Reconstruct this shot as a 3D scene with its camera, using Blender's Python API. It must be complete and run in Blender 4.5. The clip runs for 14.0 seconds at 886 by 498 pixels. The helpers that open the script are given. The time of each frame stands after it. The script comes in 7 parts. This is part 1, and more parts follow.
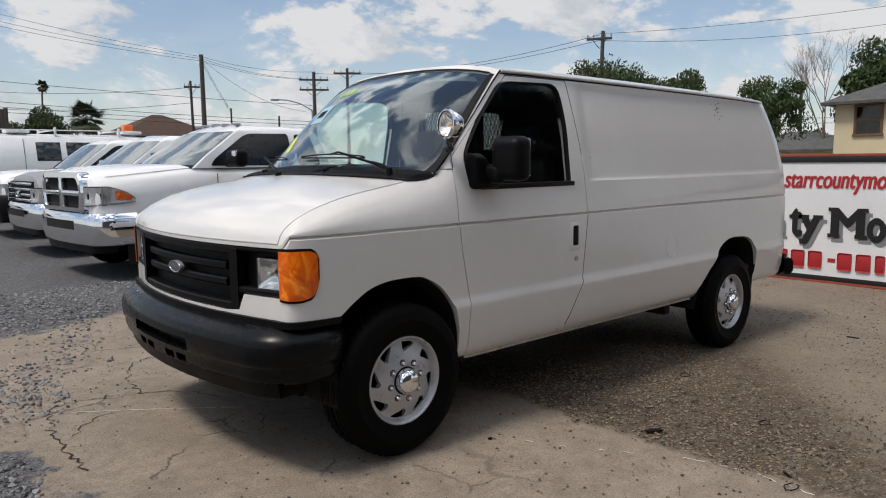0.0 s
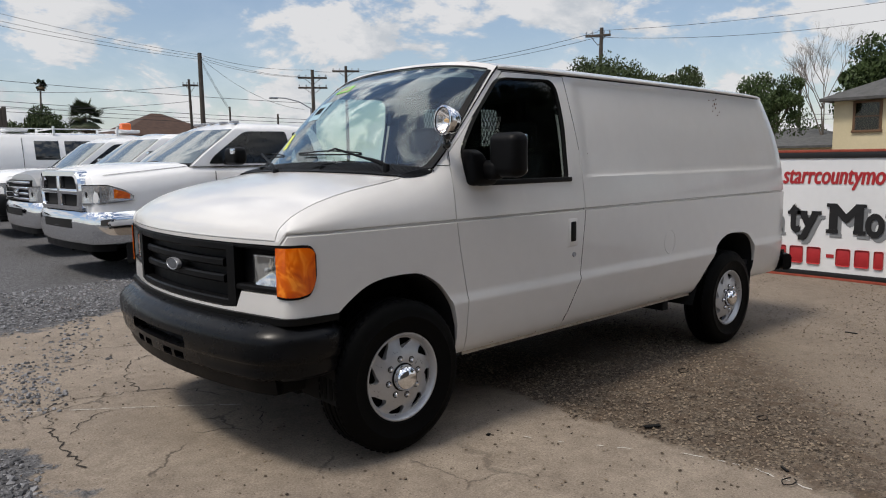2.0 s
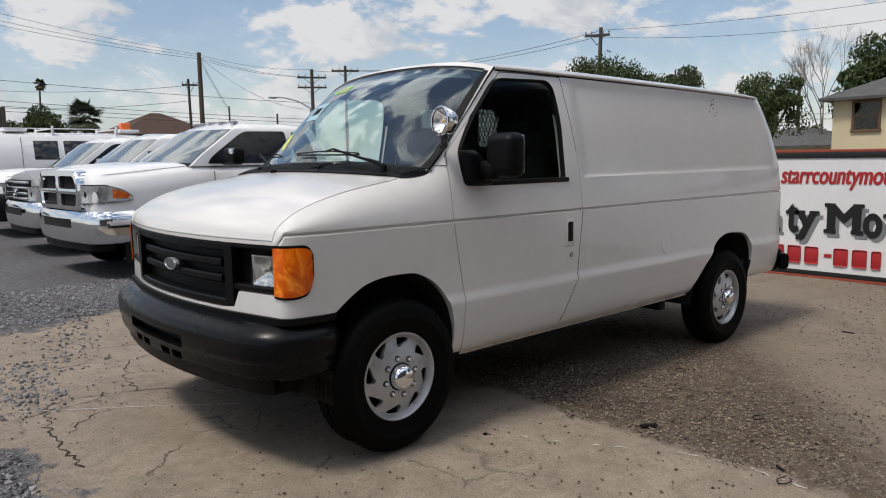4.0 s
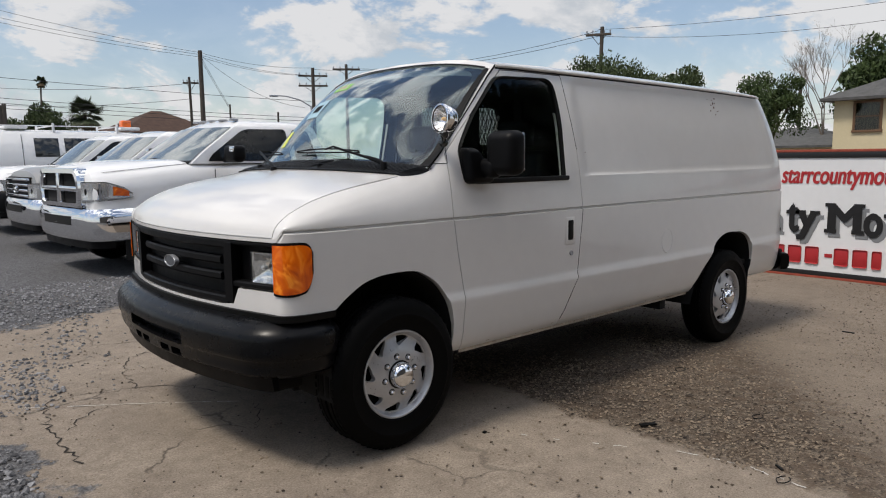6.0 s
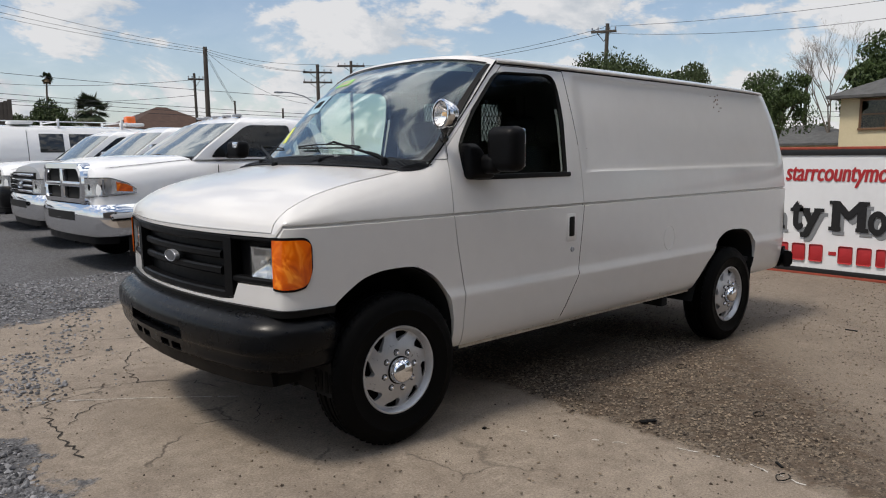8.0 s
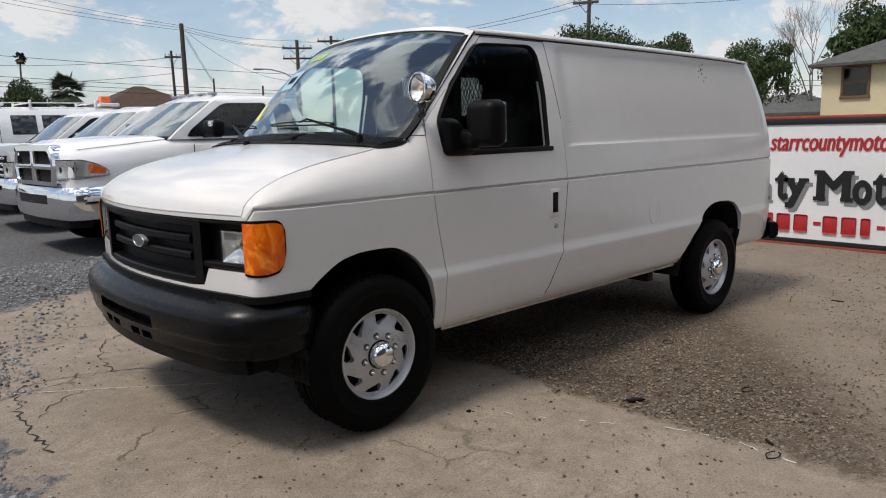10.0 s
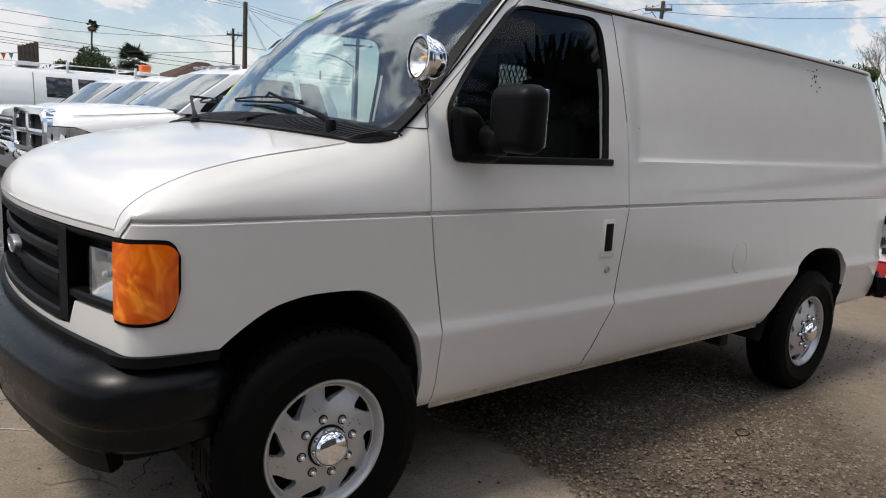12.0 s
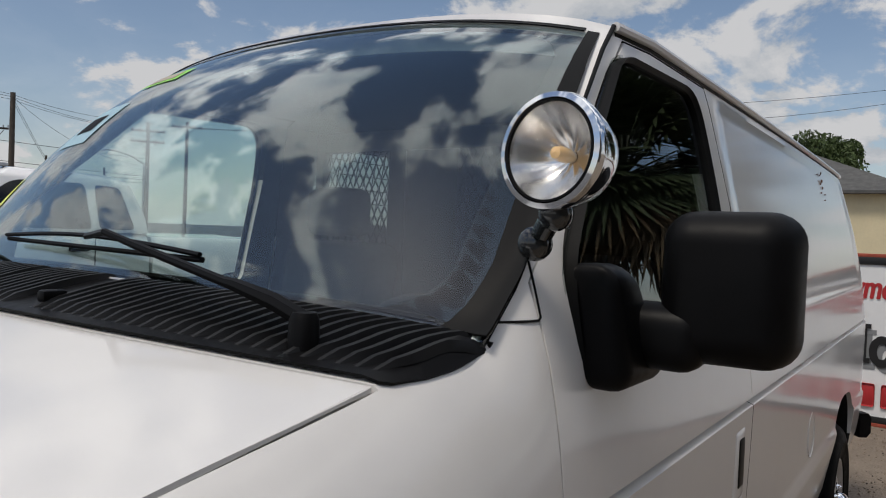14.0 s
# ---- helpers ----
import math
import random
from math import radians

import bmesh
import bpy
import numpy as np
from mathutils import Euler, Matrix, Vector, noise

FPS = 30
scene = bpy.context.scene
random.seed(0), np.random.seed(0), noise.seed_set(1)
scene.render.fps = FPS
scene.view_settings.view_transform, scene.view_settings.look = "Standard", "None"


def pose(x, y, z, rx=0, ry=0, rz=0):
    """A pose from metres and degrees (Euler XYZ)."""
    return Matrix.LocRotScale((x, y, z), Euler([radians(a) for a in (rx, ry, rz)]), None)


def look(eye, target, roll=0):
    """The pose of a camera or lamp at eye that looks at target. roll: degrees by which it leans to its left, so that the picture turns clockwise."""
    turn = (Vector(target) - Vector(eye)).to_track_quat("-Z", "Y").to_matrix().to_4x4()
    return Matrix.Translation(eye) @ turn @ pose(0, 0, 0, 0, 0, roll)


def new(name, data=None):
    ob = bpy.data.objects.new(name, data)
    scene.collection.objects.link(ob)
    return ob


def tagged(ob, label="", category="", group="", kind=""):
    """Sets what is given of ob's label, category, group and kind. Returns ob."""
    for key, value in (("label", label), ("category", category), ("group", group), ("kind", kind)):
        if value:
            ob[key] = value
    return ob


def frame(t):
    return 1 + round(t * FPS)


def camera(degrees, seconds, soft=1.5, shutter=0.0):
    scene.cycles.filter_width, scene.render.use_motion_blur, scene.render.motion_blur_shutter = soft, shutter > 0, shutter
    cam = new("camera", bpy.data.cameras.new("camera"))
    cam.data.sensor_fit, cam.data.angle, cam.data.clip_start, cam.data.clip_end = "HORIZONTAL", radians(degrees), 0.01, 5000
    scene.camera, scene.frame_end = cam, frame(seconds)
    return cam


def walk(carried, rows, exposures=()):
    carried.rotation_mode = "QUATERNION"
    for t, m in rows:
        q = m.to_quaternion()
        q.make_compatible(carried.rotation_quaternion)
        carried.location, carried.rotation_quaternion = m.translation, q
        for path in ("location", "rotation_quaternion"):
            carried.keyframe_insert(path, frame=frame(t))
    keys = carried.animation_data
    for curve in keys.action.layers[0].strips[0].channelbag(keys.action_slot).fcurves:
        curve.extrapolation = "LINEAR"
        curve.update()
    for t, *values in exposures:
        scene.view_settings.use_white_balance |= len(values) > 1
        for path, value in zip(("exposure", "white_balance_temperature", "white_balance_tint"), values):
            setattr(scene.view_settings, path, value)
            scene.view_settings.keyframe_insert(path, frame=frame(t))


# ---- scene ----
cam = camera(63.0, 14.0, 1.1)
PATH = [
    (0, (-2.298, -2.824, 1.588), (-0.968, -1.350, 1.347), -0.6),
    (0.5, (-2.296, -2.827, 1.584), (-0.967, -1.353, 1.337), -0.7),
    (1, (-2.292, -2.828, 1.584), (-0.963, -1.353, 1.338), -0.7),
    (1.5, (-2.288, -2.829, 1.584), (-0.955, -1.358, 1.337), -0.8),
    (2, (-2.290, -2.831, 1.580), (-0.960, -1.359, 1.333), -0.8),
    (2.5, (-2.292, -2.838, 1.584), (-0.962, -1.366, 1.334), -0.5),
    (3, (-2.293, -2.843, 1.584), (-0.962, -1.371, 1.338), -0.7),
    (5.5, (-2.283, -2.855, 1.581), (-0.952, -1.384, 1.330), -0.8),
    (6, (-2.285, -2.850, 1.578), (-0.955, -1.378, 1.327), -0.6),
    (6.5, (-2.282, -2.860, 1.578), (-0.953, -1.388, 1.320), -0.6),
    (7, (-2.274, -2.864, 1.576), (-0.953, -1.384, 1.320), -0.4),
    (9.5, (-2.228, -2.848, 1.566), (-0.899, -1.379, 1.286), -1.0),
    (10, (-2.157, -2.786, 1.572), (-0.815, -1.340, 1.246), -1.4),
    (10.2, (-2.121, -2.727, 1.560), (-0.746, -1.311, 1.238), -1.0),
    (10.5, (-2.042, -2.672, 1.548), (-0.631, -1.287, 1.248), -0.4),
    (10.8, (-1.925, -2.549, 1.567), (-0.517, -1.157, 1.287), 0.4),
    (11, (-1.837, -2.494, 1.585), (-0.434, -1.110, 1.246), 0.0),
    (11.2, (-1.726, -2.408, 1.562), (-0.334, -1.019, 1.196), -0.6),
    (11.5, (-1.507, -2.306, 1.561), (-0.183, -0.833, 1.281), 0.6),
    (11.7, (-1.394, -2.186, 1.550), (-0.115, -0.680, 1.244), 1.7),
    (12, (-1.210, -2.015, 1.556), (0.037, -0.487, 1.223), 3.4),
    (12.3, (-1.072, -1.799, 1.579), (0.154, -0.243, 1.308), 3.3),
    (12.5, (-0.982, -1.652, 1.612), (0.153, -0.034, 1.309), 3.8),
    (12.8, (-0.865, -1.384, 1.594), (0.230, 0.272, 1.350), 2.8),
    (13, (-0.792, -1.205, 1.595), (0.333, 0.433, 1.375), 2.0),
    (13.2, (-0.739, -1.023, 1.600), (0.417, 0.592, 1.367), 3.5),
    (13.5, (-0.661, -0.746, 1.597), (0.686, 0.725, 1.457), 3.2),
    (13.7, (-0.621, -0.610, 1.627), (0.874, 0.716, 1.533), 1.5),
    (14, (-0.562, -0.431, 1.669), (1.066, 0.730, 1.623), 2.3),
]
walk(cam, [(t, look(eye, target, roll)) for t, eye, target, roll in PATH],
     exposures=((0, 0.04), (9.5, 0.10), (11, 0.22), (12.5, 0.23), (13.3, -0.03), (14, -0.28)))

# ---- world, sun ----
SUN_EL, SUN_AZ = 62.0, 173.0  # degrees; azimuth from +x towards +y
world = bpy.data.worlds.new("world")
scene.world = world
world.use_nodes = True
wn, wl = world.node_tree.nodes, world.node_tree.links
wn.clear()
w_out = wn.new("ShaderNodeOutputWorld")
w_bg = wn.new("ShaderNodeBackground")
w_bg.inputs["Strength"].default_value = 0.080
w_sky = wn.new("ShaderNodeTexSky")
w_sky.sky_type = "NISHITA"
w_sky.sun_disc = False
w_sky.sun_elevation = radians(SUN_EL)
w_sky.sun_rotation = radians(90.0 - SUN_AZ)
w_sky.air_density, w_sky.dust_density, w_sky.ozone_density = 1.0, 0.7, 1.5
# clouds: noise on the dome projected to a flat layer
w_co = wn.new("ShaderNodeTexCoord")
w_sep = wn.new("ShaderNodeSeparateXYZ")
wl.new(w_co.outputs["Generated"], w_sep.inputs[0])


def wmath(op, a, b=None, c=None):
    n = wn.new("ShaderNodeMath")
    n.operation = op
    for i, v in enumerate((a, b, c)):
        if v is None:
            continue
        if isinstance(v, (int, float)):
            n.inputs[i].default_value = v
        else:
            wl.new(v, n.inputs[i])
    return n.outputs[0]


zup = wmath("ADD", wmath("MAXIMUM", w_sep.outputs[2], 0.0), 0.42)
w_comb = wn.new("ShaderNodeCombineXYZ")
wl.new(wmath("DIVIDE", w_sep.outputs[0], zup), w_comb.inputs[0])
wl.new(wmath("DIVIDE", w_sep.outputs[1], zup), w_comb.inputs[1])
w_comb.inputs[2].default_value = 8.15
w_shift = wn.new("ShaderNodeVectorMath")  # the same clouds a little nearer the sun, for their lit and shaded sides
w_shift.operation = "ADD"
wl.new(w_comb.outputs[0], w_shift.inputs[0])
w_shift.inputs[1].default_value = (0.10 * math.cos(radians(SUN_AZ)), 0.10 * math.sin(radians(SUN_AZ)), 0.03)


def cloud_noise(vec):
    n = wn.new("ShaderNodeTexNoise")
    n.inputs["Scale"].default_value = 4.1
    n.inputs["Detail"].default_value = 10.0
    n.inputs["Roughness"].default_value = 0.60
    n.inputs["Distortion"].default_value = 0.25
    wl.new(vec, n.inputs["Vector"])
    return n.outputs["Fac"]


w_n, w_n2 = cloud_noise(w_comb.outputs[0]), cloud_noise(w_shift.outputs[0])
w_ramp = wn.new("ShaderNodeValToRGB")
w_ramp.color_ramp.interpolation = "EASE"
w_ramp.color_ramp.elements[0].position = 0.47
w_ramp.color_ramp.elements[0].color = (0, 0, 0, 1)
w_ramp.color_ramp.elements[1].position = 0.56
w_ramp.color_ramp.elements[1].color = (1, 1, 1, 1)
wl.new(w_n, w_ramp.inputs["Fac"])
haze = wmath("MULTIPLY", wmath("POWER", wmath("SUBTRACT", 1.0, wmath("MAXIMUM", w_sep.outputs[2], 0.0)), 8.0), 0.62)
cover = wmath("MINIMUM", wmath("ADD", wmath("MULTIPLY", w_ramp.outputs["Color"], 0.94), haze), 0.97)
w_lit = wmath("ADD", wmath("MULTIPLY", wmath("SUBTRACT", w_n, w_n2), 4.5), 0.55)
w_cloud = wn.new("ShaderNodeValToRGB")
w_cloud.color_ramp.elements[0].position = 0.15
w_cloud.color_ramp.elements[0].color = (6.4, 6.95, 7.6, 1)
w_cloud.color_ramp.elements[1].position = 0.85
w_cloud.color_ramp.elements[1].color = (8.8, 9.0, 9.3, 1)
wl.new(w_lit, w_cloud.inputs["Fac"])
# clouds high up are brighter than those seen through the haze
w_high = wn.new("ShaderNodeMapRange")
w_high.interpolation_type = "SMOOTHSTEP"
w_high.inputs["From Min"].default_value, w_high.inputs["From Max"].default_value = 0.34, 0.66
w_high.inputs["To Min"].default_value, w_high.inputs["To Max"].default_value = 1.0, 2.0
wl.new(w_sep.outputs[2], w_high.inputs["Value"])
w_glow = w_high.outputs["Result"]
w_bright = wn.new("ShaderNodeVectorMath")
w_bright.operation = "SCALE"
wl.new(w_cloud.outputs["Color"], w_bright.inputs[0])
wl.new(w_glow, w_bright.inputs["Scale"])
w_mix = wn.new("ShaderNodeMix")
w_mix.data_type = "RGBA"
wl.new(cover, w_mix.inputs["Factor"])
w_gain = wn.new("ShaderNodeVectorMath")
w_gain.operation = "SCALE"
w_gain.inputs["Scale"].default_value = 1.45
wl.new(w_sky.outputs[0], w_gain.inputs[0])
wl.new(w_gain.outputs[0], w_mix.inputs["A"])
wl.new(w_bright.outputs[0], w_mix.inputs["B"])
wl.new(w_mix.outputs["Result"], w_bg.inputs["Color"])
wl.new(w_bg.outputs[0], w_out.inputs[0])

sun = new("sun", bpy.data.lights.new("sun", "SUN"))
sun.data.energy, sun.data.angle, sun.data.color = 2.75, radians(12), (1.0, 0.94, 0.85)
sd = Vector((math.cos(radians(SUN_EL)) * math.cos(radians(SUN_AZ)), math.cos(radians(SUN_EL)) * math.sin(radians(SUN_AZ)), math.sin(radians(SUN_EL))))
sun.matrix_world = look(sd * 50, (0, 0, 0))
scene.view_settings.exposure = 0.0
scene.view_settings.use_white_balance = True
scene.view_settings.white_balance_temperature = 6680
scene.view_settings.white_balance_tint = 11

# ---- materials ----
def mat(name, color, rough=0.5, metal=0.0, coat=0.0, var=0.0, scale=8.0, bump=0.0, bscale=60.0, spec=0.5, tint=None, rvar=0.0, trans=0.0, ior=1.45, rand=0.0):
    """Principled material; var: two-scale colour variation towards tint, bump: fine relief, rand: variation from piece to piece."""
    m = bpy.data.materials.new(name)
    m.use_nodes = True
    nt = m.node_tree
    b = nt.nodes["Principled BSDF"]
    b.inputs["Base Color"].default_value = (*color, 1)
    b.inputs["Roughness"].default_value = rough
    b.inputs["Metallic"].default_value = metal
    b.inputs["Coat Weight"].default_value = coat
    b.inputs["Coat Roughness"].default_value = 0.04
    b.inputs["Specular IOR Level"].default_value = spec
    b.inputs["Transmission Weight"].default_value = trans
    b.inputs["IOR"].default_value = ior
    co = nt.nodes.new("ShaderNodeTexCoord")
    if var or rvar:
        n1, n2 = nt.nodes.new("ShaderNodeTexNoise"), nt.nodes.new("ShaderNodeTexNoise")
        for n, s in ((n1, scale), (n2, scale * 7.3)):
            n.inputs["Scale"].default_value = s
            n.inputs["Detail"].default_value = 5
            nt.links.new(co.outputs["Object"], n.inputs["Vector"])
        ad = nt.nodes.new("ShaderNodeMath")
        ad.operation = "MULTIPLY_ADD"
        ad.inputs[1].default_value = 0.6
        nt.links.new(n1.outputs["Fac"], ad.inputs[0])
        m2 = nt.nodes.new("ShaderNodeMath")
        m2.operation = "MULTIPLY"
        m2.inputs[1].default_value = 0.4
        nt.links.new(n2.outputs["Fac"], m2.inputs[0])
        nt.links.new(m2.outputs[0], ad.inputs[2])
        mp = nt.nodes.new("ShaderNodeMapRange")
        mp.inputs["From Min"].default_value = 0.35
        mp.inputs["From Max"].default_value = 0.65
        nt.links.new(ad.outputs[0], mp.inputs["Value"])
        if var:
            mx = nt.nodes.new("ShaderNodeMix")
            mx.data_type = "RGBA"
            t = tint or tuple(c * (1 - var) for c in color)
            mx.inputs["A"].default_value = (*t, 1)
            mx.inputs["B"].default_value = (*color, 1)
            nt.links.new(mp.outputs[0], mx.inputs["Factor"])
            nt.links.new(mx.outputs["Result"], b.inputs["Base Color"])
        if rvar:
            mr = nt.nodes.new("ShaderNodeMapRange")
            mr.inputs["To Min"].default_value = max(0.02, rough - rvar)
            mr.inputs["To Max"].default_value = min(1, rough + rvar)
            nt.links.new(mp.outputs[0], mr.inputs["Value"])
            nt.links.new(mr.outputs[0], b.inputs["Roughness"])
    if bump:
        nb = nt.nodes.new("ShaderNodeTexNoise")
        nb.inputs["Scale"].default_value = bscale
        nb.inputs["Detail"].default_value = 4
        nt.links.new(co.outputs["Object"], nb.inputs["Vector"])
        bp = nt.nodes.new("ShaderNodeBump")
        bp.inputs["Strength"].default_value = bump
        bp.inputs["Distance"].default_value = 0.01
        nt.links.new(nb.outputs["Fac"], bp.inputs["Height"])
        nt.links.new(bp.outputs[0], b.inputs["Normal"])
    if rand:
        oi = nt.nodes.new("ShaderNodeObjectInfo")
        hs = nt.nodes.new("ShaderNodeHueSaturation")
        mr = nt.nodes.new("ShaderNodeMapRange")
        mr.inputs["To Min"].default_value, mr.inputs["To Max"].default_value = 1 - rand, 1 + rand
        nt.links.new(oi.outputs["Random"], mr.inputs["Value"])
        nt.links.new(mr.outputs[0], hs.inputs["Value"])
        src = b.inputs["Base Color"].links[0].from_socket if b.inputs["Base Color"].links else None
        if src:
            nt.links.new(src, hs.inputs["Color"])
        else:
            hs.inputs["Color"].default_value = (*color, 1)
        nt.links.new(hs.outputs[0], b.inputs["Base Color"])
    return m


def glass_mat(name, tint, f0=0.05):
    """Car glazing: tinted see-through pane; its gloss grows towards grazing sight, alike on both faces."""
    m = bpy.data.materials.new(name)
    m.use_nodes = True
    nt = m.node_tree
    nt.nodes.clear()
    out = nt.nodes.new("ShaderNodeOutputMaterial")
    tr = nt.nodes.new("ShaderNodeBsdfTransparent")
    tr.inputs["Color"].default_value = (*tint, 1)
    gl = nt.nodes.new("ShaderNodeBsdfGlossy")
    gl.inputs["Roughness"].default_value = 0.0
    gl.inputs["Color"].default_value = (0.95, 0.98, 1.0, 1)
    lw = nt.nodes.new("ShaderNodeLayerWeight")
    lw.inputs["Blend"].default_value = 0.5
    pw = nt.nodes.new("ShaderNodeMath")
    pw.operation = "POWER"
    pw.inputs[1].default_value = 4.0
    nt.links.new(lw.outputs["Facing"], pw.inputs[0])
    sc = nt.nodes.new("ShaderNodeMath")
    sc.operation = "MULTIPLY_ADD"
    sc.inputs[1].default_value, sc.inputs[2].default_value = 1.0 - f0, f0
    nt.links.new(pw.outputs[0], sc.inputs[0])
    mx = nt.nodes.new("ShaderNodeMixShader")
    nt.links.new(sc.outputs[0], mx.inputs[0])
    nt.links.new(tr.outputs[0], mx.inputs[1])
    nt.links.new(gl.outputs[0], mx.inputs[2])
    nt.links.new(mx.outputs[0], out.inputs[0])
    return m


def lens_mat(name, c0, c1, c2, metal, scale, rough=0.08):
    """Moulded lamp: facets of several shades under a clear coat."""
    m = mat(name, c0, rough, metal=metal, coat=0.35, spec=0.4)
    nt = m.node_tree
    b = nt.nodes["Principled BSDF"]
    co = nt.nodes.new("ShaderNodeTexCoord")
    mp = nt.nodes.new("ShaderNodeMapping")
    mp.inputs["Scale"].default_value = (1.0, 0.7, 0.45)
    mp.inputs["Rotation"].default_value = (0.5, 0.1, 0.3)
    nt.links.new(co.outputs["Object"], mp.inputs["Vector"])
    vo = nt.nodes.new("ShaderNodeTexVoronoi")
    vo.inputs["Scale"].default_value = scale
    nt.links.new(mp.outputs[0], vo.inputs["Vector"])
    sp = nt.nodes.new("ShaderNodeSeparateColor")
    nt.links.new(vo.outputs["Color"], sp.inputs[0])
    rp = nt.nodes.new("ShaderNodeValToRGB")
    rp.color_ramp.elements[0].color = (*c1, 1)
    rp.color_ramp.elements[1].color = (*c2, 1)
    rp.color_ramp.elements[1].position = 0.97
    e = rp.color_ramp.elements.new(0.6)
    e.color = (*c0, 1)
    nt.links.new(sp.outputs[0], rp.inputs[0])
    nt.links.new(rp.outputs[0], b.inputs["Base Color"])
    bp = nt.nodes.new("ShaderNodeBump")
    bp.inputs["Strength"].default_value, bp.inputs["Distance"].default_value = 0.2, 0.01
    nt.links.new(vo.outputs["Distance"], bp.inputs["Height"])
    nt.links.new(bp.outputs[0], b.inputs["Normal"])
    return m


def ribbed_lens(name, c0, c1, c2):
    """Coloured lens over an optic: fine upright ribs; soft tonal zones and a few bright glints are painted into the
    colour.
    """
    m = mat(name, c0, 0.16, coat=0.5, spec=0.5)
    nt = m.node_tree
    b = nt.nodes["Principled BSDF"]
    co = nt.nodes.new("ShaderNodeTexCoord")
    mp = nt.nodes.new("ShaderNodeMapping")
    mp.inputs["Scale"].default_value = (1.0, 1.0, 0.7)
    mp.inputs["Rotation"].default_value = (0.6, 0.3, 0.0)
    nt.links.new(co.outputs["Object"], mp.inputs["Vector"])
    zone = nt.nodes.new("ShaderNodeTexNoise")
    zone.inputs["Scale"].default_value, zone.inputs["Detail"].default_value, zone.inputs["Distortion"].default_value = 11.0, 2.0, 1.4
    nt.links.new(mp.outputs[0], zone.inputs["Vector"])
    rp = nt.nodes.new("ShaderNodeValToRGB")
    rp.color_ramp.elements[0].position, rp.color_ramp.elements[0].color = 0.40, (*c1, 1)
    rp.color_ramp.elements[1].position, rp.color_ramp.elements[1].color = 0.70, (*c2, 1)
    e = rp.color_ramp.elements.new(0.56)
    e.color = (*c0, 1)
    nt.links.new(zone.outputs["Fac"], rp.inputs[0])
    nt.links.new(rp.outputs[0], b.inputs["Base Color"])
    wv = nt.nodes.new("ShaderNodeTexWave")
    wv.bands_direction = "DIAGONAL"
    wv.inputs["Scale"].default_value, wv.inputs["Distortion"].default_value = 85.0, 0.3
    nt.links.new(co.outputs["Object"], wv.inputs["Vector"])
    bp = nt.nodes.new("ShaderNodeBump")
    bp.inputs["Strength"].default_value, bp.inputs["Distance"].default_value = 0.10, 0.003
    nt.links.new(wv.outputs["Fac"], bp.inputs["Height"])
    nt.links.new(bp.outputs[0], b.inputs["Normal"])
    return m


M_PAINT = mat("white_paint", (0.675, 0.66, 0.64), 0.3, coat=0.9, spec=0.4, var=0.05, scale=1.4)
M_PAINT.node_tree.nodes["Principled BSDF"].inputs["Coat Roughness"].default_value = 0.09
M_PAINT2 = mat("white_truck_paint", (0.80, 0.80, 0.80), 0.25, coat=1.0, var=0.03, scale=2.0)
M_BLACK = mat("black_plastic", (0.0035, 0.0035, 0.004), 0.45, var=0.3, scale=6, rvar=0.08, spec=0.14)
M_BUMPER = mat("satin_black_bumper", (0.005, 0.0052, 0.006), 0.30, var=0.35, scale=3.0, rvar=0.08, spec=0.2, bump=0.03, bscale=120)
M_TRIM = mat("black_rubber_trim", (0.005, 0.005, 0.005), 0.5, spec=0.15, var=0.3, scale=9)
M_FRIT = mat("black_glass_border", (0.006, 0.006, 0.0065), 0.6, spec=0.1)
# near black; also stands for the shade in the pickups' wheel arches
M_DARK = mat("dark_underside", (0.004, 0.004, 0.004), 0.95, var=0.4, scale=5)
M_TYRE = mat("tyre_rubber", (0.0035, 0.0035, 0.0035), 0.6, var=0.4, scale=12, bump=0.1, bscale=150, rvar=0.1, spec=0.07)
M_RIM = mat("silver_painted_steel", (0.50, 0.51, 0.53), 0.34, metal=0.55, var=0.12, scale=14, rvar=0.08)
M_MIRROR = mat("polished_reflector", (0.90, 0.88, 0.86), 0.22, metal=1.0)
M_COWL = mat("black_cowl_plastic", (0.007, 0.007, 0.0075), 0.42, spec=0.3, var=0.3, scale=9)
M_BULB = mat("amber_bulb_glass", (0.85, 0.55, 0.25), 0.12, coat=0.6)
M_SILL = mat("dusty_white_sill", (0.50, 0.43, 0.35), 0.55, var=0.55, scale=7)
M_CHROME = mat("chrome", (0.82, 0.83, 0.85), 0.06, metal=1.0)
M_GREY = mat("silver_grey_plastic", (0.30, 0.31, 0.33), 0.35, metal=0.5)
M_BADGE = mat("grey_badge_field", (0.16, 0.17, 0.19), 0.35, metal=0.5, var=0.4, scale=60)
M_AMBER = ribbed_lens("amber_lens", (0.78, 0.135, 0.0), (0.58, 0.075, 0.0), (1.0, 0.30, 0.02))
M_LENS = lens_mat("clear_lamp_lens", (0.42, 0.43, 0.44), (0.26, 0.27, 0.28), (0.75, 0.75, 0.75), 0.6, 11.0)
M_BOWL = mat("silvered_lamp_bowl", (0.74, 0.75, 0.76), 0.22, metal=0.75, coat=0.6, var=0.35, scale=9.0, tint=(0.45, 0.46, 0.47))
M_REFL = lens_mat("bright_lamp_reflector", (0.80, 0.79, 0.77), (0.45, 0.44, 0.43), (0.95, 0.94, 0.92), 0.9, 22.0, 0.12)
M_RED = mat("red_lens", (0.35, 0.015, 0.015), 0.12, coat=1.0)
M_ORANGE = mat("orange_beacon", (0.85, 0.16, 0.03), 0.2, coat=0.6)
